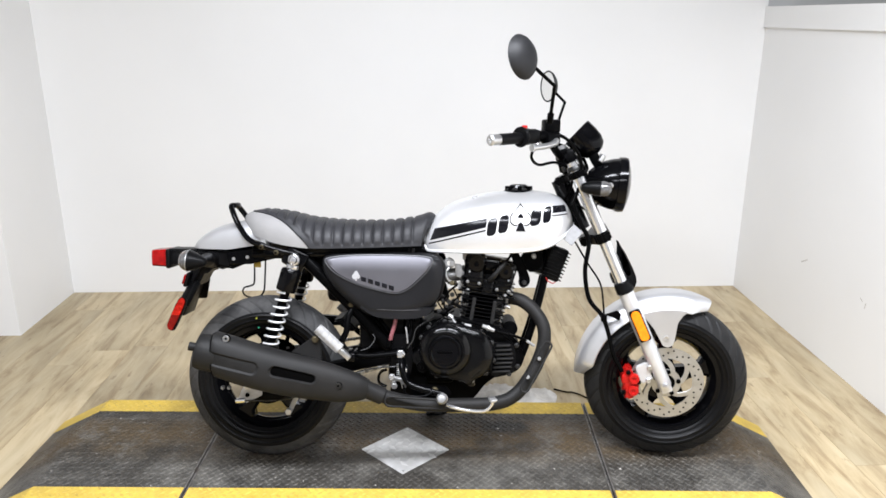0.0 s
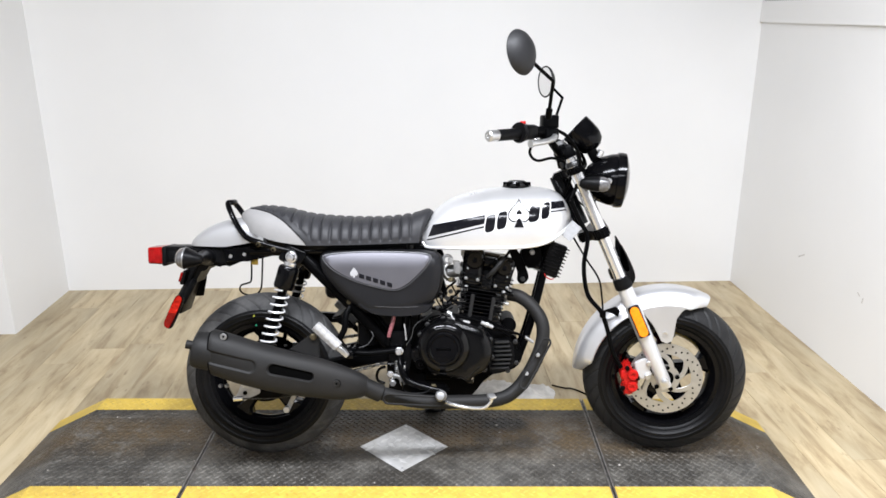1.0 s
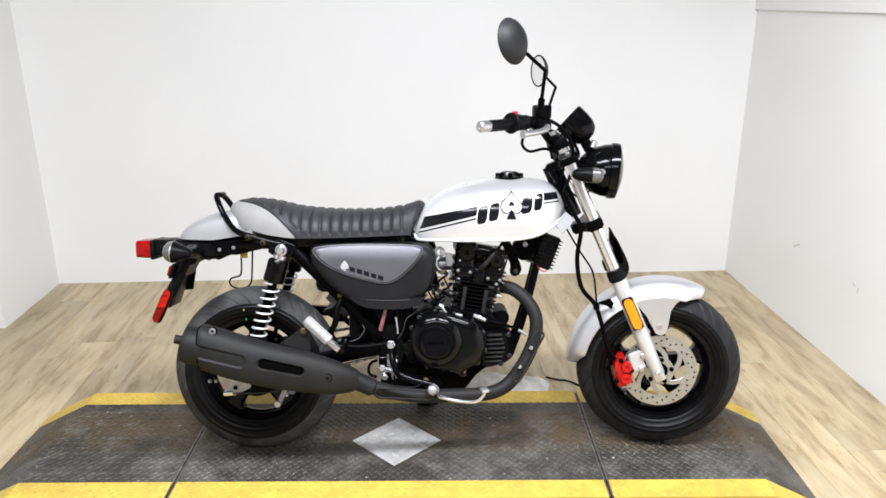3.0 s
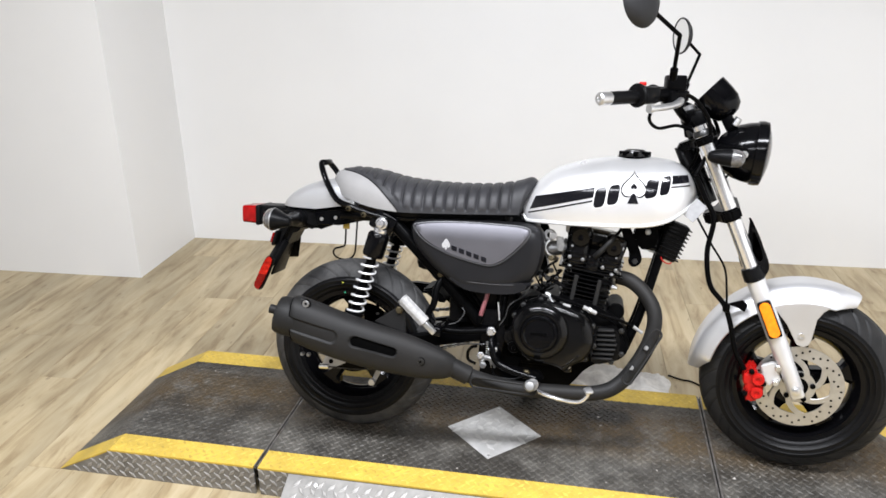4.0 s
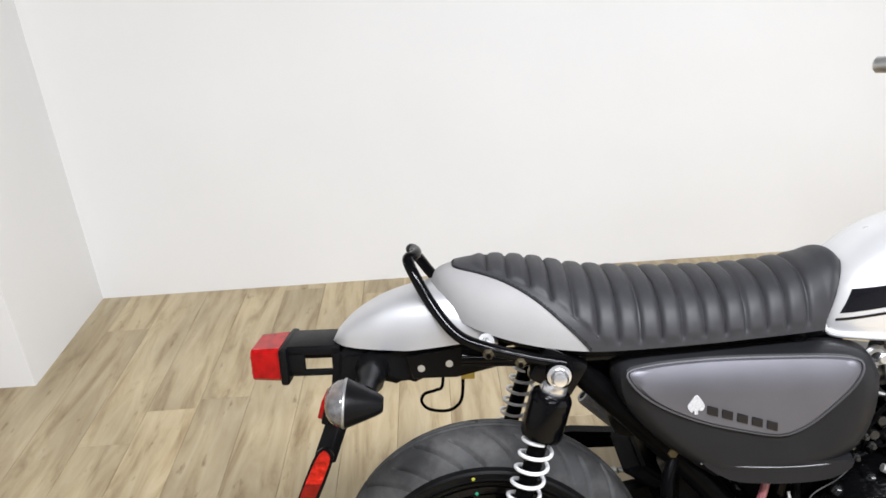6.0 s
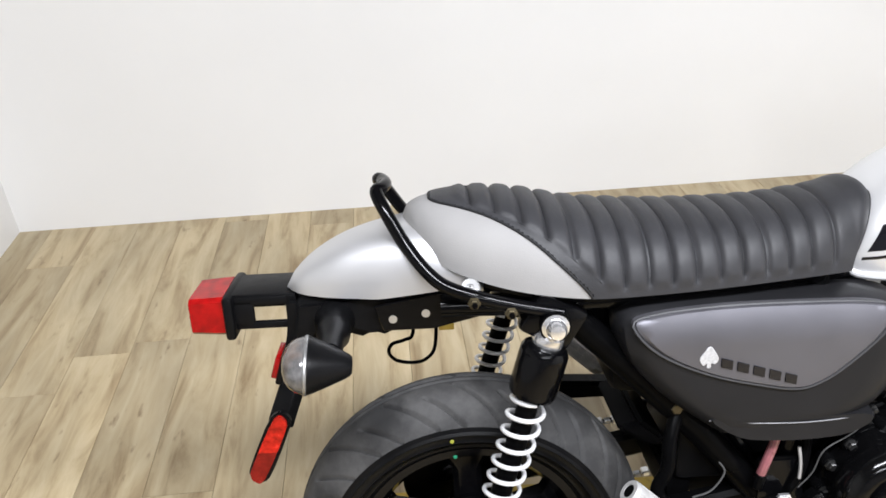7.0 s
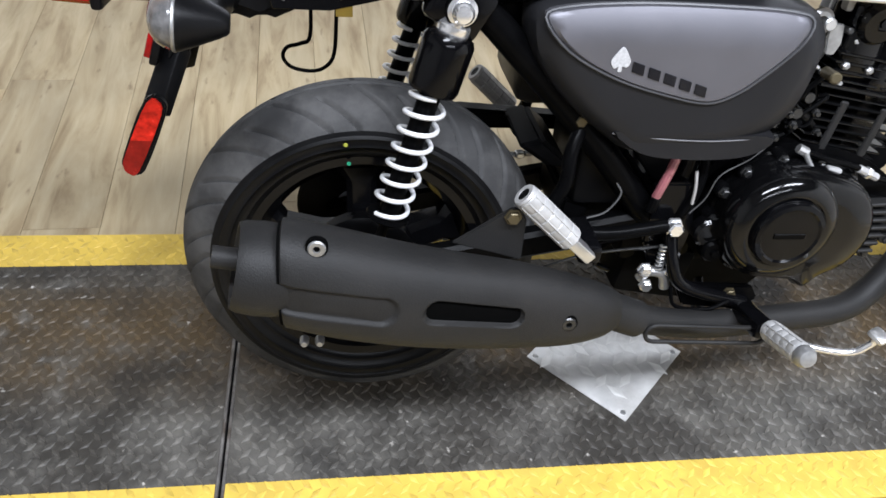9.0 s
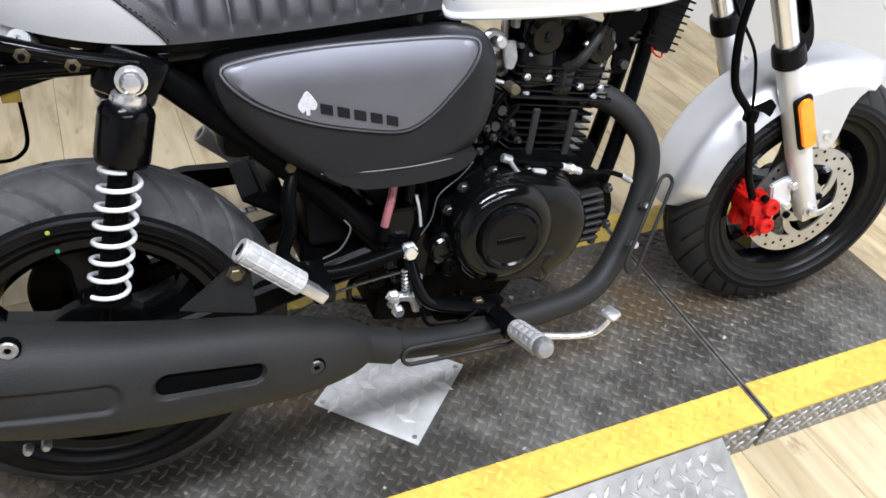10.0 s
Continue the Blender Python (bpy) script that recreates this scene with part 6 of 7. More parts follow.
        for dx, dz in ((-0.022, 0.004), (0.022, 0.004), (-0.018, -0.058), (0.018, -0.058)):
            part("lobe_bolt", lathe([(0.0055, 0), (0.0055, 0.006), (0.003, 0.008), (0, 0.008)], m @ pose(x + dx, -0.076, top - 0.034 + dz, 90), 6), DULL, lobe)
    part("head_flange", box((0.034, 0.020, 0.050), m @ pose(0.004, -0.068, 0.122), 0.006), ENGINE, head)
    part("plug_cap", tube([m @ Vector((0.006, -0.070, 0.142)), m @ Vector((0.014, -0.088, 0.158)), m @ Vector((0.030, -0.092, 0.185)), m @ Vector((0.044, -0.085, 0.208))], [0.0085, 0.0075, 0.0065, 0.0065], 12, 5), SHIELD, head, "grey spark plug cap")
    part("plug_lead", tube([m @ Vector((0.044, -0.085, 0.208)), m @ Vector((0.056, -0.072, 0.228)), m @ Vector((0.062, -0.040, 0.245))], 0.0042, 10, 5), SATIN, head)
    for x, y, z in ((-0.055, -0.070, 0.105), (0.060, -0.072, 0.105), (-0.058, -0.066, 0.160), (0.062, -0.066, 0.152)):
        part("head_nut", lathe([(0.006, 0), (0.006, 0.008), (0.003, 0.011), (0, 0.011)], m @ pose(x, y, z, 80), 6), DULL, head)
    part("exhaust_stud", rod(P(0.744, 0.056, 0.522), P(0.764, 0.058, 0.519), 0.006, 8, 0.001), ALU, head)
    part("exhaust_stud", rod(P(0.744, 0.052, 0.478), P(0.764, 0.054, 0.475), 0.006, 8, 0.001), ALU, head)
    # clutch lever and cable over the case
    part("clutch_cable", tube([P(0.580, 0.128, 0.459), P(0.62, 0.127, 0.447), P(0.674, 0.120, 0.431), P(0.717, 0.115, 0.412), P(0.778, 0.092, 0.393), P(0.815, 0.082, 0.376)], 0.0042, 10, 5), SATIN, en)
    part("cable_adjuster", rod(P(0.676, 0.120, 0.430), P(0.712, 0.115, 0.414), 0.0058, 10, 0.001), PEG, en)
    part("adjuster_nut", rod(P(0.690, 0.118, 0.424), P(0.697, 0.117, 0.421), 0.0085, 6, 0.001), ALU, en)
    part("cable_spring", rod(P(0.812, 0.083, 0.378), P(0.838, 0.076, 0.360), 0.0046, 10, 0.001), PEG, en)
    part("cable_end", rod(P(0.574, 0.126, 0.462), P(0.588, 0.127, 0.456), 0.0065, 8, 0.001), ALU, en)
    lever = part("release_lever", tube([P(0.582, 0.128, 0.460), P(0.592, 0.134, 0.444), P(0.604, 0.138, 0.428)], [0.0038, 0.0034, 0.005], 10, 4), DULL, en, "dull metal clutch release lever")
    part("lever_boss", lathe([(0.013, 0), (0.013, 0.012), (0.009, 0.016), (0, 0.016)], side(0.124) @ pose(0.606, 0.425, 0), 18), DULL, lever)
    part("lever_bracket", box((0.022, 0.010, 0.014), Matrix.Translation(P(0.632, 0.130, 0.430)) @ pose(0, 0, 0, 0, 12), 0.003), PEG, en)
    part("case_bracket", prism([(0.60, 0.425), (0.645, 0.425), (0.66, 0.405), (0.64, 0.398), (0.605, 0.405)], 0.006, 0.0015, side(0.132)), ENGINE, en)
    part("starter_motor", rod(P(0.765, 0.04, 0.405), P(0.765, -0.09, 0.405), 0.024, 20, 0.004), FIN, en)
    part("lower_bracket", prism([(0.45, 0.255), (0.57, 0.248), (0.585, 0.225), (0.56, 0.205), (0.47, 0.215)], 0.010, 0.003, side(0.13)), SATIN, en)
    for u in (0.50, 0.535):
        bolt(u, 0.141, 0.238, 0.0085, 0.008, BRASS, en)
    # hoses and leads packed between cover, cylinder and frame
    rng = random.Random(11)
    for i in range(11):
        u, w, v = 0.50 + 0.12 * rng.random(), 0.455 + 0.06 * rng.random(), 0.03 + 0.075 * rng.random()
        pts = []
        for k in range(4):
            pts.append(P(u, v, w))
            u += rng.uniform(-0.028, 0.034)
            w += rng.uniform(-0.012, 0.040)
            v += rng.uniform(-0.012, 0.010)
        part("lead", tube(pts, rng.choice((0.0025, 0.0035, 0.005)), 8, 5), SATIN, en)
    for u, v, w in ((0.545, 0.112, 0.470), (0.568, 0.108, 0.486), (0.556, 0.110, 0.502), (0.600, 0.100, 0.500), (0.612, 0.098, 0.472), (0.535, 0.114, 0.490)):
        hex_bolt(u, v, w, en, 0.0040, 0.006, BOLT, "clip_screw")


build_engine()

# ---- front end ----
def fork_at(w, v=0.0, ahead=0.0):
    """A point on the line of the fork legs, before the bar is turned."""
    return P(0.958 + (0.905 - w) * math.tan(RAKE) + ahead * math.cos(RAKE), v, w + ahead * math.sin(RAKE))


def build_front():
    fork = new("front_fork")
    fork.parent = bike
    tagged(fork, "telescopic fork with chrome tubes and silver legs")
    for sgn in (1, -1):
        v = sgn * 0.092
        front("stanchion", rod(fork_at(0.925, v), fork_at(0.40, v), 0.0182, 24), CHROME, fork, "chrome fork tube")
        m = aim(fork_at(0.545, v), fork_at(0.235, v))
        h = (fork_at(0.545, v) - fork_at(0.235, v)).length
        leg = front("fork_leg", lathe([(0.0185, 0), (0.0225, 0.002), (0.0228, 0.02), (0.0226, h * 0.6), (0.0205, h * 0.75), (0.0205, h - 0.01), (0.016, h), (0, h)], m, 28), FORKLEG, fork, "silver fork leg")
        front("leg_foot", box((0.034, 0.030, 0.05), Matrix.Translation(fork_at(0.245, v)) @ Matrix.Rotation(-RAKE, 4, "Y"), 0.007), FORKLEG, fork)
        front("dust_boot", lathe([(0.019, -0.024), (0.0245, -0.022), (0.0265, -0.012), (0.027, 0.010), (0.0235, 0.014), (0.019, 0.014)], m, 28), PLASTIC, fork)
        front("axle_nut", lathe([(0.014, 0), (0.014, 0.003), (0.010, 0.004), (0.010, 0.012), (0.006, 0.014), (0, 0.014)], side(v + sgn * 0.015 - (0 if sgn > 0 else 0.014)) @ pose(*fork_at(0.247).xz, 0), 18), ALU, fork)
        # protective ear ahead of the tube
        ear = round_outline([(0.016, -0.026), (0.034, -0.020), (0.043, -0.004), (0.0455, 0.020), (0.0445, 0.052), (0.0405, 0.099), (0.0345, 0.097), (0.0362, 0.055), (0.0335, 0.026), (0.027, 0.018), (0.0220, 0.028), (0.0195, 0.050), (0.016, 0.050)], 2)
        turn = Matrix.Translation(fork_at(0.560, v)) @ Matrix.Rotation(-RAKE, 4, "Y") @ pose(0, 0.006, 0) @ SIDE
        bm = prism(ear, 0.012, 0.003, turn)
        front("stone_guard", bm, PLASTIC, fork)
        front("clamp_cap", lathe([(0.022, 0), (0.022, 0.010), (0.018, 0.016), (0.010, 0.016), (0.009, 0.022), (0, 0.022)], aim(fork_at(0.900, v), fork_at(0.96, v)), 24), BOLT, fork)
    front("axle", rod(P(*(fork_at(0.247).x, 0.10, 0.247)), P(fork_at(0.247).x, -0.10, 0.247), 0.009, 14), ALU, fork)
    for w, nm in ((0.892, "top_clamp"), (0.700, "lower_clamp")):
        c = fork_at(w)
        o = [(0.024, -0.108), (0.024, 0.108), (0.0, 0.118), (-0.024, 0.108), (-0.04, 0.05), (-0.07, 0.03), (-0.07, -0.03), (-0.04, -0.05), (-0.024, -0.108), (0.0, -0.118)]
        bm = prism(o, 0.022 if w > 0.8 else 0.032, 0.005, Matrix.Translation(c) @ Matrix.Rotation(-RAKE, 4, "Y") @ pose(0, 0, -0.015))
        front(nm, bm, SATIN, fork)
    for v in (0.05, -0.05):
        front("clamp_bolt", rod(fork_at(0.905, v, -0.03), fork_at(0.922, v, -0.03), 0.007, 6), BOLT, fork)
    # orange reflector on the leg
    m = Matrix.Translation(fork_at(0.436, 0.118)) @ Matrix.Rotation(-RAKE, 4, "Y")
    front("reflector_mount", box((0.034, 0.008, 0.104), m, 0.006), PLASTIC, fork)
    o = []
    for i in range(17):
        a = math.pi * i / 16
        o.append((0.0135 * math.cos(a), 0.036 + 0.0135 * math.sin(a)))
    for i in range(17):
        a = math.pi + math.pi * i / 16
        o.append((0.0135 * math.cos(a), -0.036 + 0.0135 * math.sin(a)))
    front("side_reflector", prism(o, 0.007, 0.002, m @ pose(0, -0.003, 0) @ SIDE), ORANGE_LENS, fork, "orange oblong side reflector")
    m = Matrix.Translation(fork_at(0.436, -0.118)) @ Matrix.Rotation(-RAKE, 4, "Y")
    front("side_reflector", prism(o, 0.007, 0.002, m @ pose(0, 0.004, 0) @ SIDE), ORANGE_LENS, fork)

    # fender
    cu, cw = WB, AX_H
    rings = []
    n = 40
    for i in range(n + 1):
        a = radians(64 + (178 - 64) * i / n)
        taper = min(1.0, 0.55 + i / 9, 0.55 + (n - i) / 7)
        ring_o, ring_i = [], []
        for j in range(17):
            s = -1 + 2 * j / 16
            v = 0.075 * taper * math.copysign(abs(s) ** 0.9, s)
            drop = 0.050 * abs(s) ** 4.2 * taper
            r = 0.281 - drop
            ring_o.append(P(cu + r * math.cos(a), v * 1.06 + 0.010, cw + r * math.sin(a)))
            r -= 0.003
            ring_i.append(P(cu + r * math.cos(a), v * 1.025 + 0.010, cw + r * math.sin(a)))
        rings.append(ring_o + ring_i[::-1])
    fender = front("front_fender", loft(rings), SILVER_MATT, bike, "silver painted front fender", True, 50)
    arc = [(cu + 0.235 * math.cos(radians(a)), cw + 0.235 * math.sin(radians(a))) for a in (112, 105, 98, 91, 84, 78)]
    tab = arc + [(1.300, 0.462), (1.287, 0.440), (1.281, 0.385), (1.276, 0.369), (1.262, 0.362), (1.247, 0.368), (1.238, 0.385), (1.218, 0.42)]
    for sgn in (1, -1):
        front("fender_tab", prism(tab, 0.004, 0.0015, side(0.010 + sgn * 0.0782 - 0.002)), SILVER_MATT, fender)
        b = lathe([(0.011, 0), (0.011, 0.003), (0.008, 0.004), (0.008, 0.008), (0.004, 0.008), (0, 0.006)], side(0.006 + sgn * 0.080 - (0 if sgn > 0 else 0.008)) @ pose(1.256, 0.392, 0), 18)
        front("fender_bolt", b, ALU, fender)

    # caliper
    cal = new("brake_caliper")
    cal.parent = bike
    tagged(cal, "red painted front brake caliper")
    o = [(1.118, 0.300), (1.135, 0.312), (1.150, 0.305), (1.158, 0.285), (1.170, 0.275), (1.180, 0.255), (1.178, 0.225), (1.168, 0.205), (1.135, 0.195), (1.118, 0.205), (1.122, 0.235), (1.112, 0.26)]
    front("caliper_body", prism([(1.158 + (u - 1.146) * 0.74, 0.246 + (w - 0.253) * 0.86) for u, w in o], 0.032, 0.006, side(0.078)), RED_PAINT, cal)
    front("caliper_back", prism([(1.158 + (u - 1.146) * 0.74, 0.246 + (w - 0.253) * 0.86) for u, w in o], 0.026, 0.005, side(0.036)), RED_PAINT, cal)
    front("caliper_bridge", box((0.036, 0.075, 0.03), Matrix.Translation(P(1.148, 0.073, 0.262)), 0.006), RED_PAINT, cal)
    for w in (0.272, 0.234):
        front("piston_boss", lathe([(0.0165, 0), (0.0165, 0.008), (0.014, 0.012), (0.007, 0.012), (0.006, 0.008), (0, 0.008)], side(0.108) @ pose(1.166, w - 0.006, 0), 24), RED_PAINT, cal)
    for u, w in ((1.138, 0.222), (1.148, 0.286), (1.180, 0.256)):
        front("caliper_bolt", lathe([(0.007, 0), (0.007, 0.008), (0.004, 0.010), (0, 0.010)], side(0.108) @ pose(u, w, 0), 12), SATIN, cal)
    front("caliper_lug", prism([(1.17, 0.30), (1.20, 0.315), (1.222, 0.310), (1.215, 0.285), (1.225, 0.262), (1.195, 0.245), (1.18, 0.26)], 0.012, 0.003, side(0.084)), FORKLEG, cal)
    front("lug_bolt", rod(P(1.212, 0.096, 0.300), P(1.212, 0.106, 0.300), 0.009, 10, 0.002), ALU, cal)
    front("lug_bolt", rod(P(1.210, 0.096, 0.258), P(1.210, 0.106, 0.258), 0.009, 10, 0.002), ALU, cal)

    # brake hose down the fork
    hose = [P(0.955, 0.115, 0.80), P(0.985, 0.112, 0.74), P(1.010, 0.110, 0.687), P(1.003, 0.113, 0.600), P(1.019, 0.113, 0.514), P(1.060, 0.112, 0.462), P(1.081, 0.110, 0.410), P(1.100, 0.108, 0.34), P(1.130, 0.10, 0.285)]
    front("brake_hose", tube(hose, 0.0068, 12, 8), SATIN, bike, "black rubber brake hose")
    front("hose_clip", box((0.018, 0.02, 0.022), Matrix.Translation(P(1.066, 0.112, 0.455)), 0.003), SATIN, bike)
    front("hose_bracket", prism([(1.066, 0.463), (1.105, 0.478), (1.118, 0.465), (1.112, 0.445), (1.095, 0.455)], 0.006, 0.0015, side(0.100)), SATIN, bike)
    front("cable", tube([P(0.96, 0.085, 0.70), P(1.01, 0.09, 0.62), P(1.05, 0.098, 0.56), P(1.062, 0.108, 0.50), P(1.066, 0.112, 0.46)], 0.0028, 8, 6), SATIN, bike)

    # headlight
    hl = new("headlight")
    hl.parent = bike
    tagged(hl, "round headlight in a gloss black shell")
    m = aim(P(0.994, 0, 0.860), P(1.124, 0, 0.852))
    front("shell", lathe([(0, 0.0), (0.018, 0.001), (0.038, 0.010), (0.056, 0.028), (0.070, 0.052), (0.078, 0.078), (0.080, 0.095)], m, 48), BLACK, hl, "gloss black headlight shell")
    front("bezel", lathe([(0.080, 0.095), (0.084, 0.097), (0.085, 0.110), (0.083, 0.122), (0.077, 0.125), (0.074, 0.122)], m, 48), BLACK, hl)
    front("lens", lathe([(0.076, 0.121), (0.06, 0.130), (0.035, 0.136), (0, 0.138)], m, 48), CLEAR_LENS, hl, "clear headlight lens")
    for sgn in (1, -1):
        front("ear", prism([(0.985, 0.83), (1.00, 0.88), (1.07, 0.87), (1.075, 0.84)], 0.006, 0.002, side(sgn * 0.078 - 0.003)), SATIN, hl)
        front("ear_bolt", rod(P(1.065, sgn * 0.08, 0.856), P(1.065, sgn * 0.095, 0.856), 0.009, 10, 0.002), ALU, hl)
    for sgn in (1, -1):
        m = aim(P(0.985, sgn * 0.14, 0.853), P(1.075, sgn * 0.145, 0.848))
        front("signal_stalk", tube([P(0.985, sgn * 0.08, 0.850), P(0.99, sgn * 0.14, 0.852)], 0.012, 12), PLASTIC, hl)
        front("signal_body", lathe([(0, -0.008), (0.010, -0.006), (0.016, 0.004), (0.021, 0.03), (0.0225, 0.050)], m, 28), PLASTIC, hl)
        front("signal_lens", lathe([(0.0225, 0.050), (0.0222, 0.062), (0.018, 0.074), (0.009, 0.080), (0, 0.081)], m, 28), CLEAR_LENS, hl, "clear turn signal lens")
    # speedometer cup
    sp = new("speedometer")
    sp.parent = bike
    tagged(sp, "round speedometer in a black cup")
    m = aim(P(1.028, 0, 0.954), P(0.953, 0, 1.022))
    front("cup", lathe([(0, -0.004), (0.02, -0.001), (0.036, 0.010), (0.045, 0.030), (0.048, 0.055), (0.049, 0.088), (0.046, 0.090), (0.044, 0.084)], m, 40), BLACK, sp)
    front("dial", lathe([(0.045, 0.080), (0.045, 0.083), (0, 0.083)], m, 40), DECAL, sp, "dark dial face")
    front("dial_glass", lathe([(0.045, 0.086), (0.02, 0.088), (0, 0.0885)], m, 40), BLACK, sp)
    front("cup_foot", box((0.03, 0.05, 0.05), Matrix.Translation(P(1.02, 0, 0.935)) @ pose(0, 0, 0, 0, -30), 0.006), SATIN, sp)
    for v in (0.035, -0.035):
        front("foot_bolt", rod(P(1.035, v, 0.925), P(1.045, v, 0.945), 0.008, 8, 0.002), ALU, sp)

    # handlebar with its controls
    bar = new("handlebar")
    bar.parent = bike
    tagged(bar, "black handlebar with grips, levers and switches")
    pts = [P(0.733, 0.342, 0.992), P(0.800, 0.275, 0.996), P(0.845, 0.226, 0.999), P(0.876, 0.18, 0.995), P(0.90, 0.12, 0.960), P(0.915, 0.06, 0.940), P(0.918, 0.0, 0.938)]
    pts += [Vector((p.x, -p.y, p.z)) for p in pts[-2::-1]]
    front("bar_tube", tube(pts, 0.011, 16, 6), SATIN, bar)
    for sgn in (1, -1):
        q = lambda u, v, w: P(u, sgn * (v - 0.020), w + 0.006)
        g0, g1 = q(0.748, 0.347, 0.9865), q(0.822, 0.270, 0.992)
        m = aim(g1, g0)
        h = (g1 - g0).length
        prof = []
        for i in range(25):
            prof.append((0.0148 + (0.0014 if i % 2 else 0.0), h * i / 24))
        front("grip", lathe([(0.011, 0)] + [(0.0195, 0.0), (0.0195, 0.004)] + prof[2:] + [(0.011, h)], m, 24), RUBBER, bar, "black ribbed rubber grip")
        front("bar_weight", lathe([(0.011, h), (0.0150, h + 0.001), (0.0158, h + 0.006), (0.0154, h + 0.030), (0.012, h + 0.034), (0.006, h + 0.034), (0.0055, h + 0.028), (0, h + 0.028)], m, 24), ALU, bar, "silver bar end weight")
        m2 = aim(q(0.812, 0.280, 0.994), q(0.848, 0.232, 0.996))
        front("switch_box", box((0.05, 0.042, 0.058), m2 @ pose(0, 0, 0.016), 0.011), PLASTIC, bar)
        front("switch_rib", lathe([(0.027, 0), (0.029, 0.004), (0.027, 0.012), (0.02, 0.014)], m2 @ pose(0, 0, -0.018), 24), PLASTIC, bar)
        front("perch_clamp", rod(q(0.832, 0.262, 0.994), q(0.874, 0.214, 0.996), 0.0165, 18, 0.003), SATIN, bar)
        front("lever_perch", box((0.05, 0.034, 0.034), Matrix.Translation(q(0.885, 0.215, 0.990)) @ pose(0, 0, 0, 0, 0, sgn * 45), 0.007), SATIN, bar)
        front("brake_lever" if sgn > 0 else "clutch_lever", tube([q(0.900, 0.205, 0.984), q(0.898, 0.245, 0.977), q(0.880, 0.282, 0.970), q(0.850, 0.318, 0.965), q(0.836, 0.332, 0.964)], [0.010, 0.0095, 0.008, 0.0075, 0.0105], 12, 6), ALU, bar, "polished lever")
    front("reservoir", box((0.046, 0.040, 0.038), Matrix.Translation(P(0.884, 0.182, 1.030)) @ pose(0, 0, 0, 0, 0, 20), 0.005), SATIN, bar)
    front("kill_switch", box((0.016, 0.02, 0.010), Matrix.Translation(P(0.812, 0.232, 1.027)), 0.003), RED_PAINT, bar, "red kill switch")
    for v in (0.032, -0.032):
        front("riser", rod(fork_at(0.905, v, -0.03), P(0.918, v, 0.945), 0.015, 16, 0.003), SATIN, bar)
        front("riser_cap", box((0.036, 0.026, 0.018), Matrix.Translation(P(0.918, v, 0.952)) @ pose(0, 0, 0, 0, -20), 0.004), SATIN, bar)
    front("stem_cover", box((0.062, 0.086, 0.070), Matrix.Translation(P(0.938, 0, 0.925)) @ pose(0, 0, 0, 0, -24), 0.014), SATIN, bar)
    front("key_barrel", rod(P(0.925, 0.0, 0.950), P(0.914, 0.0, 0.972), 0.016, 20, 0.003), DULL, bar)
    front("throttle_cable", tube([P(0.840, 0.238, 0.972), P(0.834, 0.226, 0.941), P(0.855, 0.185, 0.920), P(0.90, 0.13, 0.925), P(0.945, 0.08, 0.90), P(0.95, 0.04, 0.84), P(0.90, 0.035, 0.75)], 0.0042, 10, 8), SATIN, bar)
    front("brake_line", tube([P(0.90, 0.175, 1.01), P(0.94, 0.14, 0.985), P(0.975, 0.11, 0.93), P(0.975, 0.10, 0.86), P(0.955, 0.115, 0.80)], 0.005, 10, 8), SATIN, bar)
    front("wire_loom", tube([P(0.87, -0.20, 0.98), P(0.93, -0.12, 0.965), P(0.985, -0.03, 0.91), P(0.99, 0.03, 0.86), P(0.945, 0.05, 0.79), P(0.90, 0.04, 0.70)], 0.0065, 10, 8), SATIN, bar)
    front("wire_loom", tube([P(0.93, 0.10, 0.93), P(0.975, 0.05, 0.895), P(1.00, -0.02, 0.90), P(0.98, -0.06, 0.95)], 0.005, 10, 8), SATIN, bar)
    front("horn_wire", tube([P(0.97, 0.06, 0.80), P(1.01, 0.07, 0.775), P(1.035, 0.05, 0.80)], 0.003, 8, 6), SATIN, bar)

    # mirrors
    def mirror(base, elbow, rim, centre, normal, up):
        mi = new("mirror")
        mi.parent = bike
        tagged(mi, "round black rear-view mirror on a bent stem")
        z = Vector(normal).normalized()
        y = (Vector(up) - z * Vector(up).dot(z)).normalized()
        x = y.cross(z)
        m = Matrix.Translation(centre) @ Matrix((x, y, z)).transposed().to_4x4()
        part("stem", tube([base, base + (elbow - base) * 0.9, elbow, elbow + (rim - elbow) * 0.12, rim], 0.0048, 12, 4), SATIN, mi)
        part("stem_nut", rod(base - (elbow - base).normalized() * 0.02, base + (elbow - base).normalized() * 0.012, 0.009, 12, 0.002), SATIN, mi)
        part("shell", lathe([(0, -0.024), (0.02, -0.023), (0.040, -0.016), (0.052, -0.006), (0.0565, 0.002), (0.0555, 0.0045), (0.0515, 0.0045), (0.0508, 0.0022), (0.0, 0.0012)], m, 40), SHELLP, mi)
        part("glass", lathe([(0.0505, 0.0), (0.0505, 0.003), (0, 0.003)], m, 40), MIRROR, mi, "mirror glass")

    mirror(P(0.846, 0.300, 1.035), P(0.846, 0.375, 1.108), P(0.790, 0.425, 1.146), P(0.757, 0.450, 1.169), (-0.72, 0.62, -0.10), (0, 0, 1))
    mirror(P(0.936, -0.285, 1.040), P(0.976, -0.350, 1.140), P(0.948, -0.400, 1.180), P(0.926, -0.420, 1.204), (-0.93, -0.36, -0.05), (0, 0, 1))


build_front()


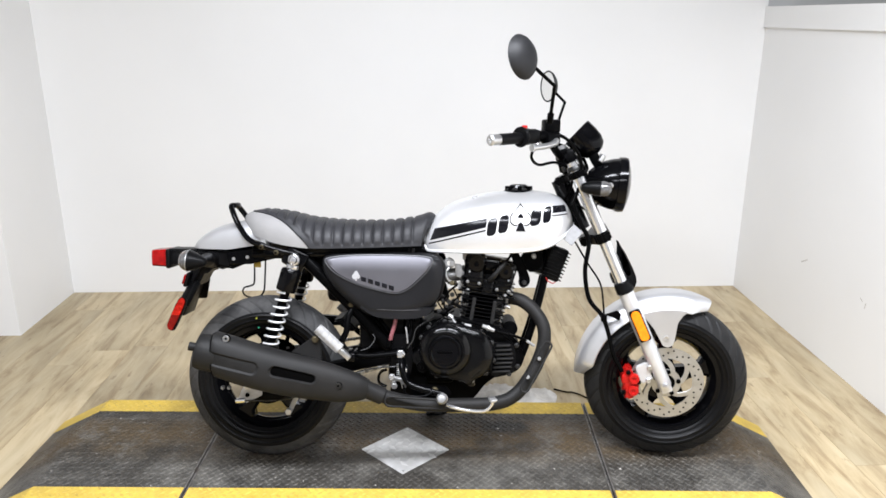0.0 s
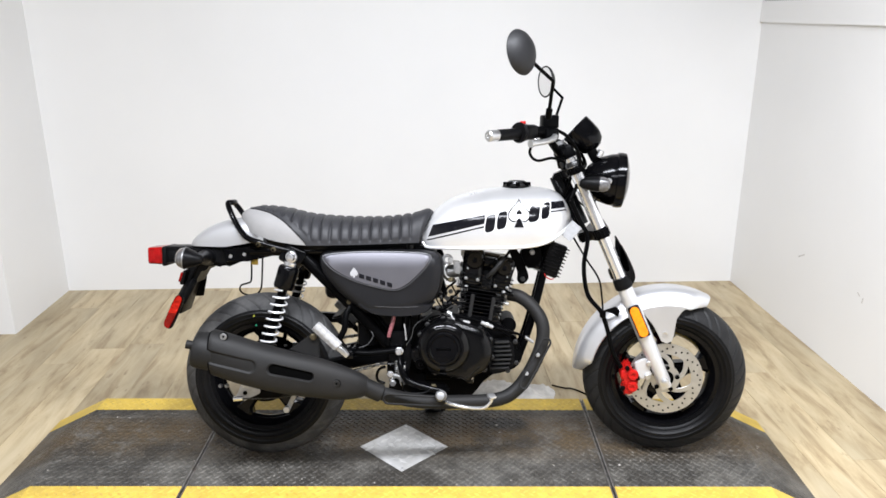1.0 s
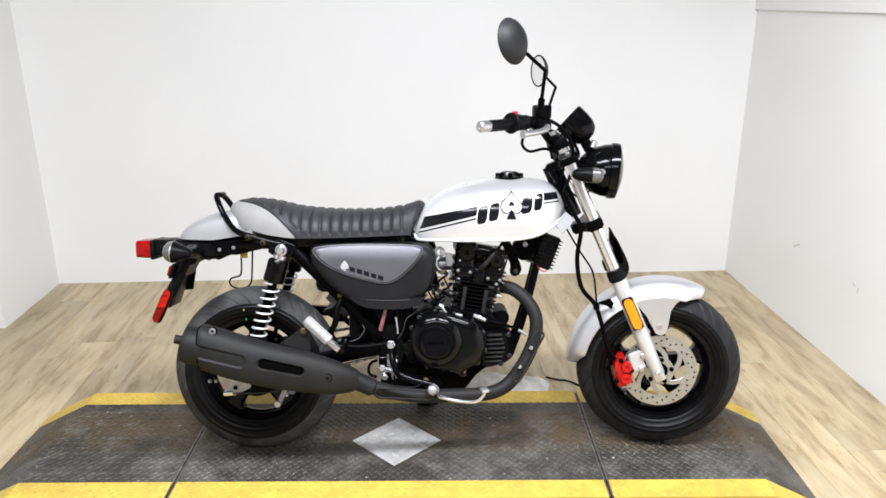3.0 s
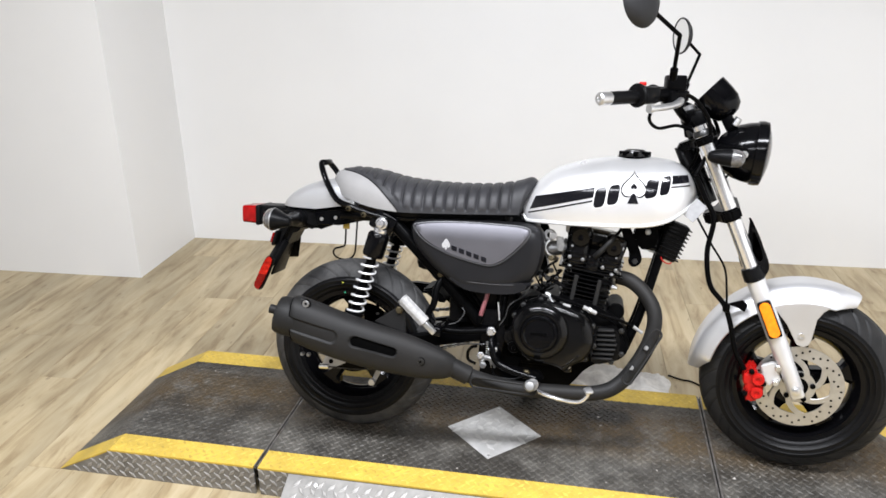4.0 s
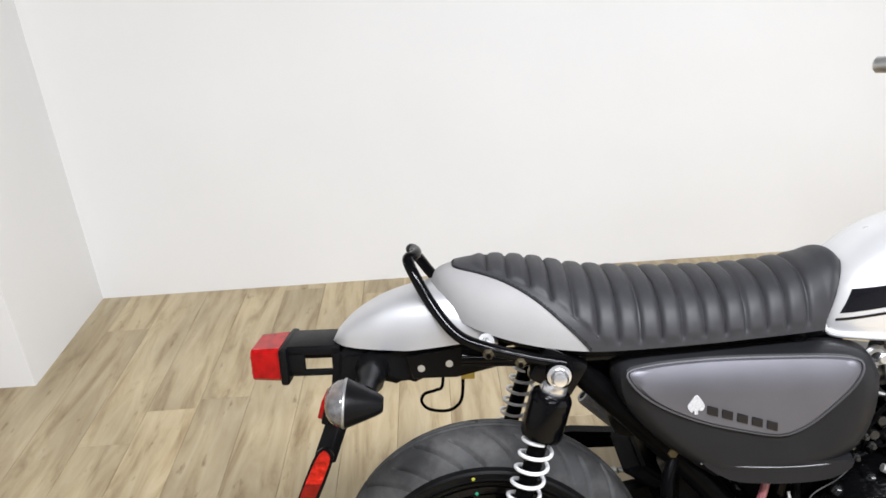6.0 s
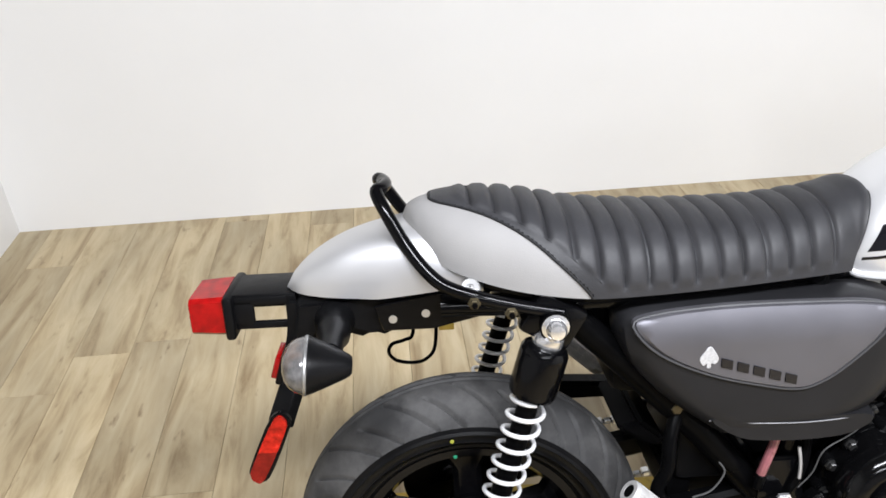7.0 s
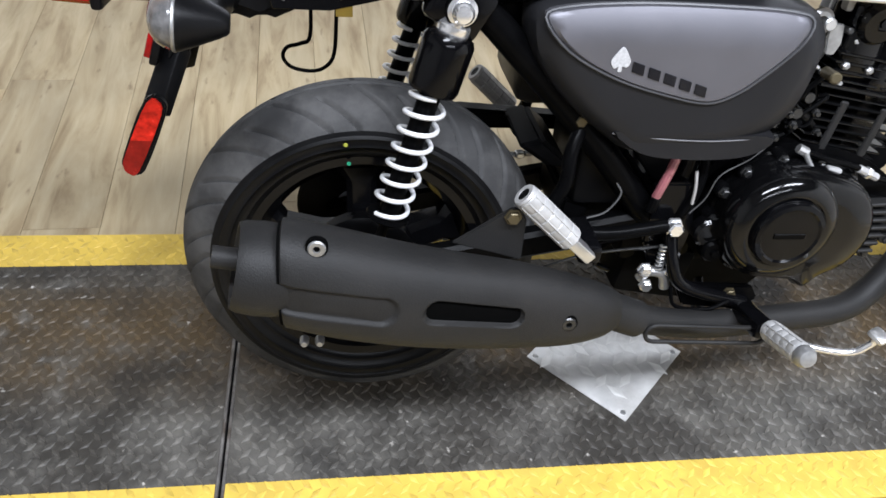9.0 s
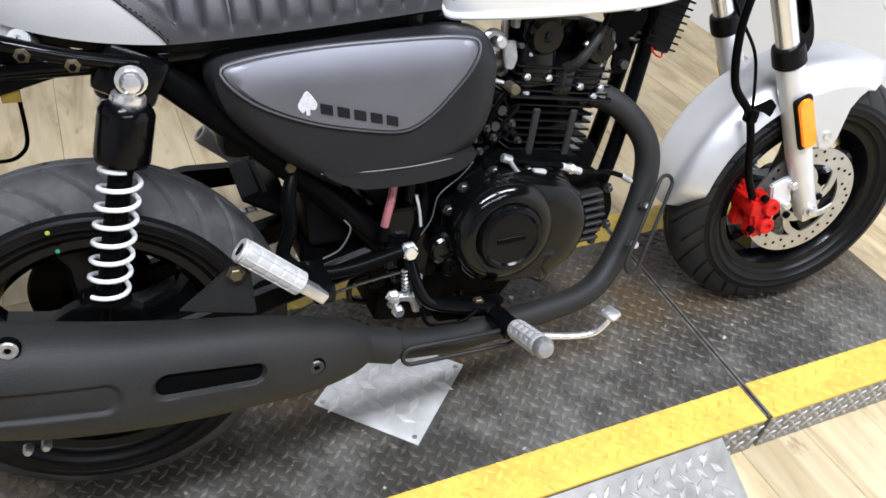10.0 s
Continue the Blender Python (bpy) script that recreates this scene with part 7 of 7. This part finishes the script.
# ---- pegs, pedals, stand and the parts between frame and engine ----
def build_fittings():
    def peg(name, a, b, parent, r=0.0145):
        m = aim(a, b)
        h = (Vector(b) - Vector(a)).length
        prof = [(0, 0), (r * 0.8, 0)]
        n = 5
        for i in range(n):
            z0, z1 = h * i / n, h * (i + 1) / n
            prof += [(r, z0 + 0.002), (r, z1 - 0.003), (r * 0.93, z1 - 0.0015)]
        prof += [(r, h), (r * 0.9, h + 0.003), (r * 0.55, h + 0.003), (r * 0.5, h - 0.004), (0, h - 0.004)]
        p = part(name, lathe(prof, m, 20), PEG, parent, "ribbed aluminium foot peg")
        for i in range(8):
            x = 2 * math.pi * i / 8
            part("peg_rib", box((0.0022, 0.0022, h * 0.9), m @ pose(r * 0.98 * math.cos(x), r * 0.98 * math.sin(x), h * 0.5, 0, 0, math.degrees(x)), 0.0006, 1), PEG, p)
        return p

    for sgn in (1, -1):
        pg = peg("rear_foot_peg", P(0.262, sgn * 0.208, 0.373), P(0.197, sgn * 0.204, 0.433), bike, 0.0158)
        part("peg_end", rod(P(0.198, sgn * 0.204, 0.432), P(0.1955, sgn * 0.2038, 0.4345), 0.0095, 14, 0.0005), SATIN, pg)
        part("peg_lug", box((0.018, 0.016, 0.045), aim(P(0.282, sgn * 0.210, 0.355), P(0.257, sgn * 0.208, 0.377)) @ pose(0, 0, 0.012), 0.003), ALU, pg)
        part("peg_mount", box((0.03, 0.078, 0.026), Matrix.Translation(P(0.290, sgn * 0.172, 0.350)), 0.006), BLACK, pg)
        fp = peg("front_foot_peg", P(0.560, sgn * 0.222, 0.235), P(0.558, sgn * 0.300, 0.258), bike, 0.0150)
        part("peg_tip", lathe([(0.0150, 0), (0.0150, 0.006), (0.011, 0.013), (0, 0.015)], aim(P(0.558, sgn * 0.300, 0.258), P(0.556, sgn * 0.400, 0.288)), 20), DULL, fp)
        part("peg_arm", box((0.032, 0.09, 0.026), Matrix.Translation(P(0.557, sgn * 0.178, 0.222)) @ pose(0, 0, 0, sgn * -10), 0.008), BLACK, fp)
    # brake pedal
    pedal = part("brake_pedal", tube([P(0.545, 0.150, 0.215), P(0.58, 0.195, 0.205), P(0.635, 0.220, 0.200), P(0.68, 0.238, 0.205), P(0.700, 0.244, 0.224), P(0.703, 0.246, 0.236)], [0.0065, 0.0055, 0.005, 0.005, 0.005], 12, 6), CHROME, bike, "chrome brake pedal")
    part("pedal_pad", box((0.022, 0.026, 0.010), Matrix.Translation(P(0.703, 0.248, 0.242)) @ pose(0, 0, 0, 12, -10, 20), 0.005), ALU, pedal)
    # lower rail holding peg and pedal
    part("peg_rail", tube([P(0.431, 0.118, 0.343), P(0.436, 0.135, 0.30), P(0.452, 0.142, 0.262), P(0.49, 0.145, 0.243), P(0.56, 0.145, 0.225)], 0.010, 12, 6), BLACK, bike)
    part("rail_wire", tube([P(0.44, 0.15, 0.255), P(0.452, 0.155, 0.226), P(0.50, 0.158, 0.222), P(0.53, 0.156, 0.235)], 0.003, 8, 6), SATIN, bike)
    part("brake_switch", rod(P(0.445, 0.128, 0.30), P(0.44, 0.132, 0.265), 0.007, 12, 0.001), CHROME, bike)
    bm = bmesh.new()
    pts = [P(0.425 + 0.0055 * math.cos(i * 0.7), 0.130 + 0.0055 * math.sin(i * 0.7), 0.315 - 0.0007 * i) for i in range(60)]
    part("return_spring", tube(pts, 0.0014, 6), ALU, bike)
    part("brake_arm", tube([P(0.405, 0.12, 0.250), P(0.415, 0.125, 0.266), P(0.435, 0.128, 0.262), P(0.442, 0.128, 0.240)], 0.0075, 10, 4), DULL, bike)
    bolt(0.405, 0.128, 0.272, 0.009, 0.010, CHROME, bike)
    bolt(0.412, 0.128, 0.245, 0.008, 0.010, ALU, bike)
    # side stand on the far side
    stand = part("side_stand", tube([P(0.47, -0.10, 0.235), P(0.49, -0.15, 0.16), P(0.515, -0.215, 0.062), P(0.522, -0.222, 0.052)], 0.011, 12, 4), BLACK, bike, "black side stand")
    part("stand_foot", box((0.06, 0.035, 0.007), Matrix.Translation(P(0.525, -0.224, 0.0525)) @ pose(0, 0, 0, 12), 0.003), BLACK, stand)
    part("stand_boss", rod(P(0.55, 0.02, 0.185), P(0.56, 0.04, 0.13), 0.012, 12, 0.003), BLACK, bike)
    # throttle body and intake
    inlet = new("throttle_body")
    inlet.parent = bike
    tagged(inlet, "bright alloy throttle body with hoses")
    part("bore", rod(P(0.560, 0.03, 0.567), P(0.625, 0.03, 0.578), 0.021, 24, 0.004), DULL, inlet)
    part("flange", rod(P(0.606, 0.03, 0.575), P(0.612, 0.03, 0.576), 0.028, 24, 0.001), DULL, inlet)
    for a, w in ((0.598, 0.548), (0.574, 0.552), (0.618, 0.602)):
        part("screw", rod(P(a, 0.06, w), P(a, 0.085, w + 0.002), 0.0045, 8, 0.001), BOLT, inlet)
    part("linkage", tube([P(0.575, 0.085, 0.60), P(0.565, 0.09, 0.585), P(0.572, 0.09, 0.565), P(0.59, 0.085, 0.556)], 0.003, 8, 5), ALU, inlet)
    part("inlet_boot", rod(P(0.49, 0.015, 0.56), P(0.55, 0.02, 0.566), 0.028, 24, 0.006), SATIN, inlet)
    part("manifold", rod(P(0.63, 0.015, 0.578), P(0.665, 0.01, 0.585), 0.024, 20, 0.004), ENGINE, inlet)
    part("cam_wheel", lathe([(0.008, 0), (0.017, 0), (0.017, 0.004), (0.013, 0.007), (0.008, 0.007)], side(0.078) @ pose(0.575, 0.614, 0), 28, True), DULL, inlet)
    part("idle_motor", rod(P(0.585, 0.055, 0.612), P(0.585, 0.090, 0.612), 0.0085, 16, 0.002), ALU, inlet)
    part("idle_bracket", prism([(0.592, 0.612), (0.612, 0.610), (0.616, 0.585), (0.610, 0.570), (0.598, 0.572), (0.594, 0.59)], 0.006, 0.0015, side(0.072)), DULL, inlet)
    part("adjust_screw", rod(P(0.592, 0.10, 0.556), P(0.583, 0.138, 0.561), 0.0075, 14, 0.002), BRASS, inlet)
    part("injector", rod(P(0.632, 0.03, 0.605), P(0.625, 0.045, 0.645), 0.009, 14, 0.002), PLASTIC, inlet)
    part("bright_plug", box((0.016, 0.016, 0.024), Matrix.Translation(P(0.624, 0.055, 0.634)), 0.004), PEG, inlet)
    part("fuel_hose", tube([P(0.60, 0.09, 0.548), P(0.575, 0.10, 0.53), P(0.56, 0.10, 0.50), P(0.565, 0.09, 0.47)], 0.0035, 8, 6), SATIN, inlet)
    part("breather_hose", tube([P(0.545, 0.08, 0.52), P(0.57, 0.085, 0.50), P(0.60, 0.08, 0.485), P(0.62, 0.07, 0.47)], 0.006, 10, 6), RUBBER, inlet)
    for u, w in ((0.556, 0.512), (0.575, 0.498), (0.585, 0.52)):
        part("hose_clip", lathe([(0.0, 0), (0.007, 0), (0.007, 0.004), (0, 0.004)], side(0.095) @ pose(u, w, 0), 12), BOLT, inlet)
    # plate and bracket that hang the engine's head from the frame
    hang = part("engine_hanger", prism(round_outline([(0.762, 0.640), (0.786, 0.645), (0.818, 0.580), (0.822, 0.551), (0.803, 0.536), (0.788, 0.549), (0.788, 0.577)], 3), 0.006, 0.002, side(0.050)), SATIN, bike, "black engine hanger plate")
    part("hanger_bolt", rod(P(0.805, 0.052, 0.553), P(0.805, 0.066, 0.553), 0.008, 6, 0.0015), BOLT, hang)
    part("hanger_hole", rod(P(0.799, 0.0555, 0.578), P(0.799, 0.0575, 0.578), 0.006, 12), VOID, hang)
    part("horn_bracket", prism(round_outline([(0.800, 0.640), (0.850, 0.655), (0.866, 0.606), (0.832, 0.580), (0.808, 0.600)], 3), 0.016, 0.004, side(0.012)), SATIN, bike, "black horn bracket")
    part("bracket_bolt", rod(P(0.836, 0.026, 0.632), P(0.836, 0.040, 0.632), 0.0085, 6, 0.002), ALU, bike)
    # regulator box and horn before the engine
    reg = new("regulator")
    reg.parent = bike
    tagged(reg, "black finned regulator box below the steering head")
    m = Matrix.Translation(P(0.903, 0.002, 0.608)) @ Matrix.Rotation(radians(20), 4, "Y")
    part("box", box((0.055, 0.060, 0.105), m, 0.006), PLASTIC, reg)
    for i in range(9):
        part("fin", box((0.062, 0.066, 0.003), m @ pose(0.004, 0, -0.044 + 0.011 * i), 0.0008, 1), PLASTIC, reg)
    horn = part("horn", lathe([(0, 0), (0.030, 0), (0.042, 0.010), (0.042, 0.018), (0.030, 0.024), (0.014, 0.028), (0, 0.028)], aim(P(0.856, -0.010, 0.612), P(0.866, 0.03, 0.624)), 32), ENGINE, bike, "black horn disc")
    for r in (0.034, 0.024):
        part("horn_ring", lathe([(r, 0.018), (r + 0.002, 0.026), (r - 0.004, 0.026), (r - 0.004, 0.018)], aim(P(0.856, -0.010, 0.612), P(0.866, 0.03, 0.624)), 32), BLACK, horn)
    part("horn_rim", lathe([(0.043, 0.010), (0.045, 0.014), (0.043, 0.018)], aim(P(0.856, -0.010, 0.612), P(0.866, 0.03, 0.624)), 32), ALU, horn)
    part("orange_wire", tube([P(0.872, 0.030, 0.572), P(0.880, 0.035, 0.556), P(0.896, 0.032, 0.548), P(0.907, 0.02, 0.553)], 0.0016, 8, 6), RED_PAINT, bike)
    part("warning_tag", box((0.036, 0.003, 0.054), Matrix.Translation(P(0.944, 0.098, 0.703)) @ pose(0, 0, 0, 6, 38, -10), 0.001, 1), PAPER, bike, "blank white paper tag")
    part("yellow_tag", box((0.020, 0.003, 0.024), Matrix.Translation(P(-0.014, 0.062, 0.606)), 0.0005, 1), YELLOW, bike, "small yellow tag")
    # hoses and wiring behind the engine
    part("drain_hose", tube([P(0.418, 0.118, 0.462), P(0.412, 0.120, 0.43), P(0.402, 0.121, 0.395), P(0.398, 0.118, 0.375)], 0.0062, 10, 6), PINK, bike, "translucent red drain hose")
    part("hose_end", rod(P(0.400, 0.12, 0.384), P(0.396, 0.12, 0.362), 0.0075, 10, 0.001), SATIN, bike)
    part("zip_tie", tube([P(0.446, 0.122, 0.425), P(0.450, 0.124, 0.40), P(0.452, 0.122, 0.375)], 0.0022, 6, 3), PEG, bike)
    part("loom", tube([P(0.46, 0.10, 0.46), P(0.462, 0.11, 0.42), P(0.455, 0.115, 0.38), P(0.44, 0.11, 0.34)], 0.007, 10, 6), SATIN, bike)
    part("thin_wire", tube([P(0.53, 0.125, 0.462), P(0.51, 0.128, 0.445), P(0.478, 0.126, 0.42), P(0.468, 0.124, 0.385), P(0.452, 0.122, 0.36)], 0.0010, 6, 6), WIRE, bike)
    part("thin_wire", tube([P(0.345, 0.11, 0.40), P(0.352, 0.115, 0.385), P(0.335, 0.118, 0.36), P(0.31, 0.118, 0.35)], 0.0014, 6, 6), WIRE, bike)
    part("air_duct", rod(P(0.50, -0.01, 0.50), P(0.57, -0.01, 0.52), 0.030, 20, 0.006), SATIN, bike)


build_fittings()

lay_floor()
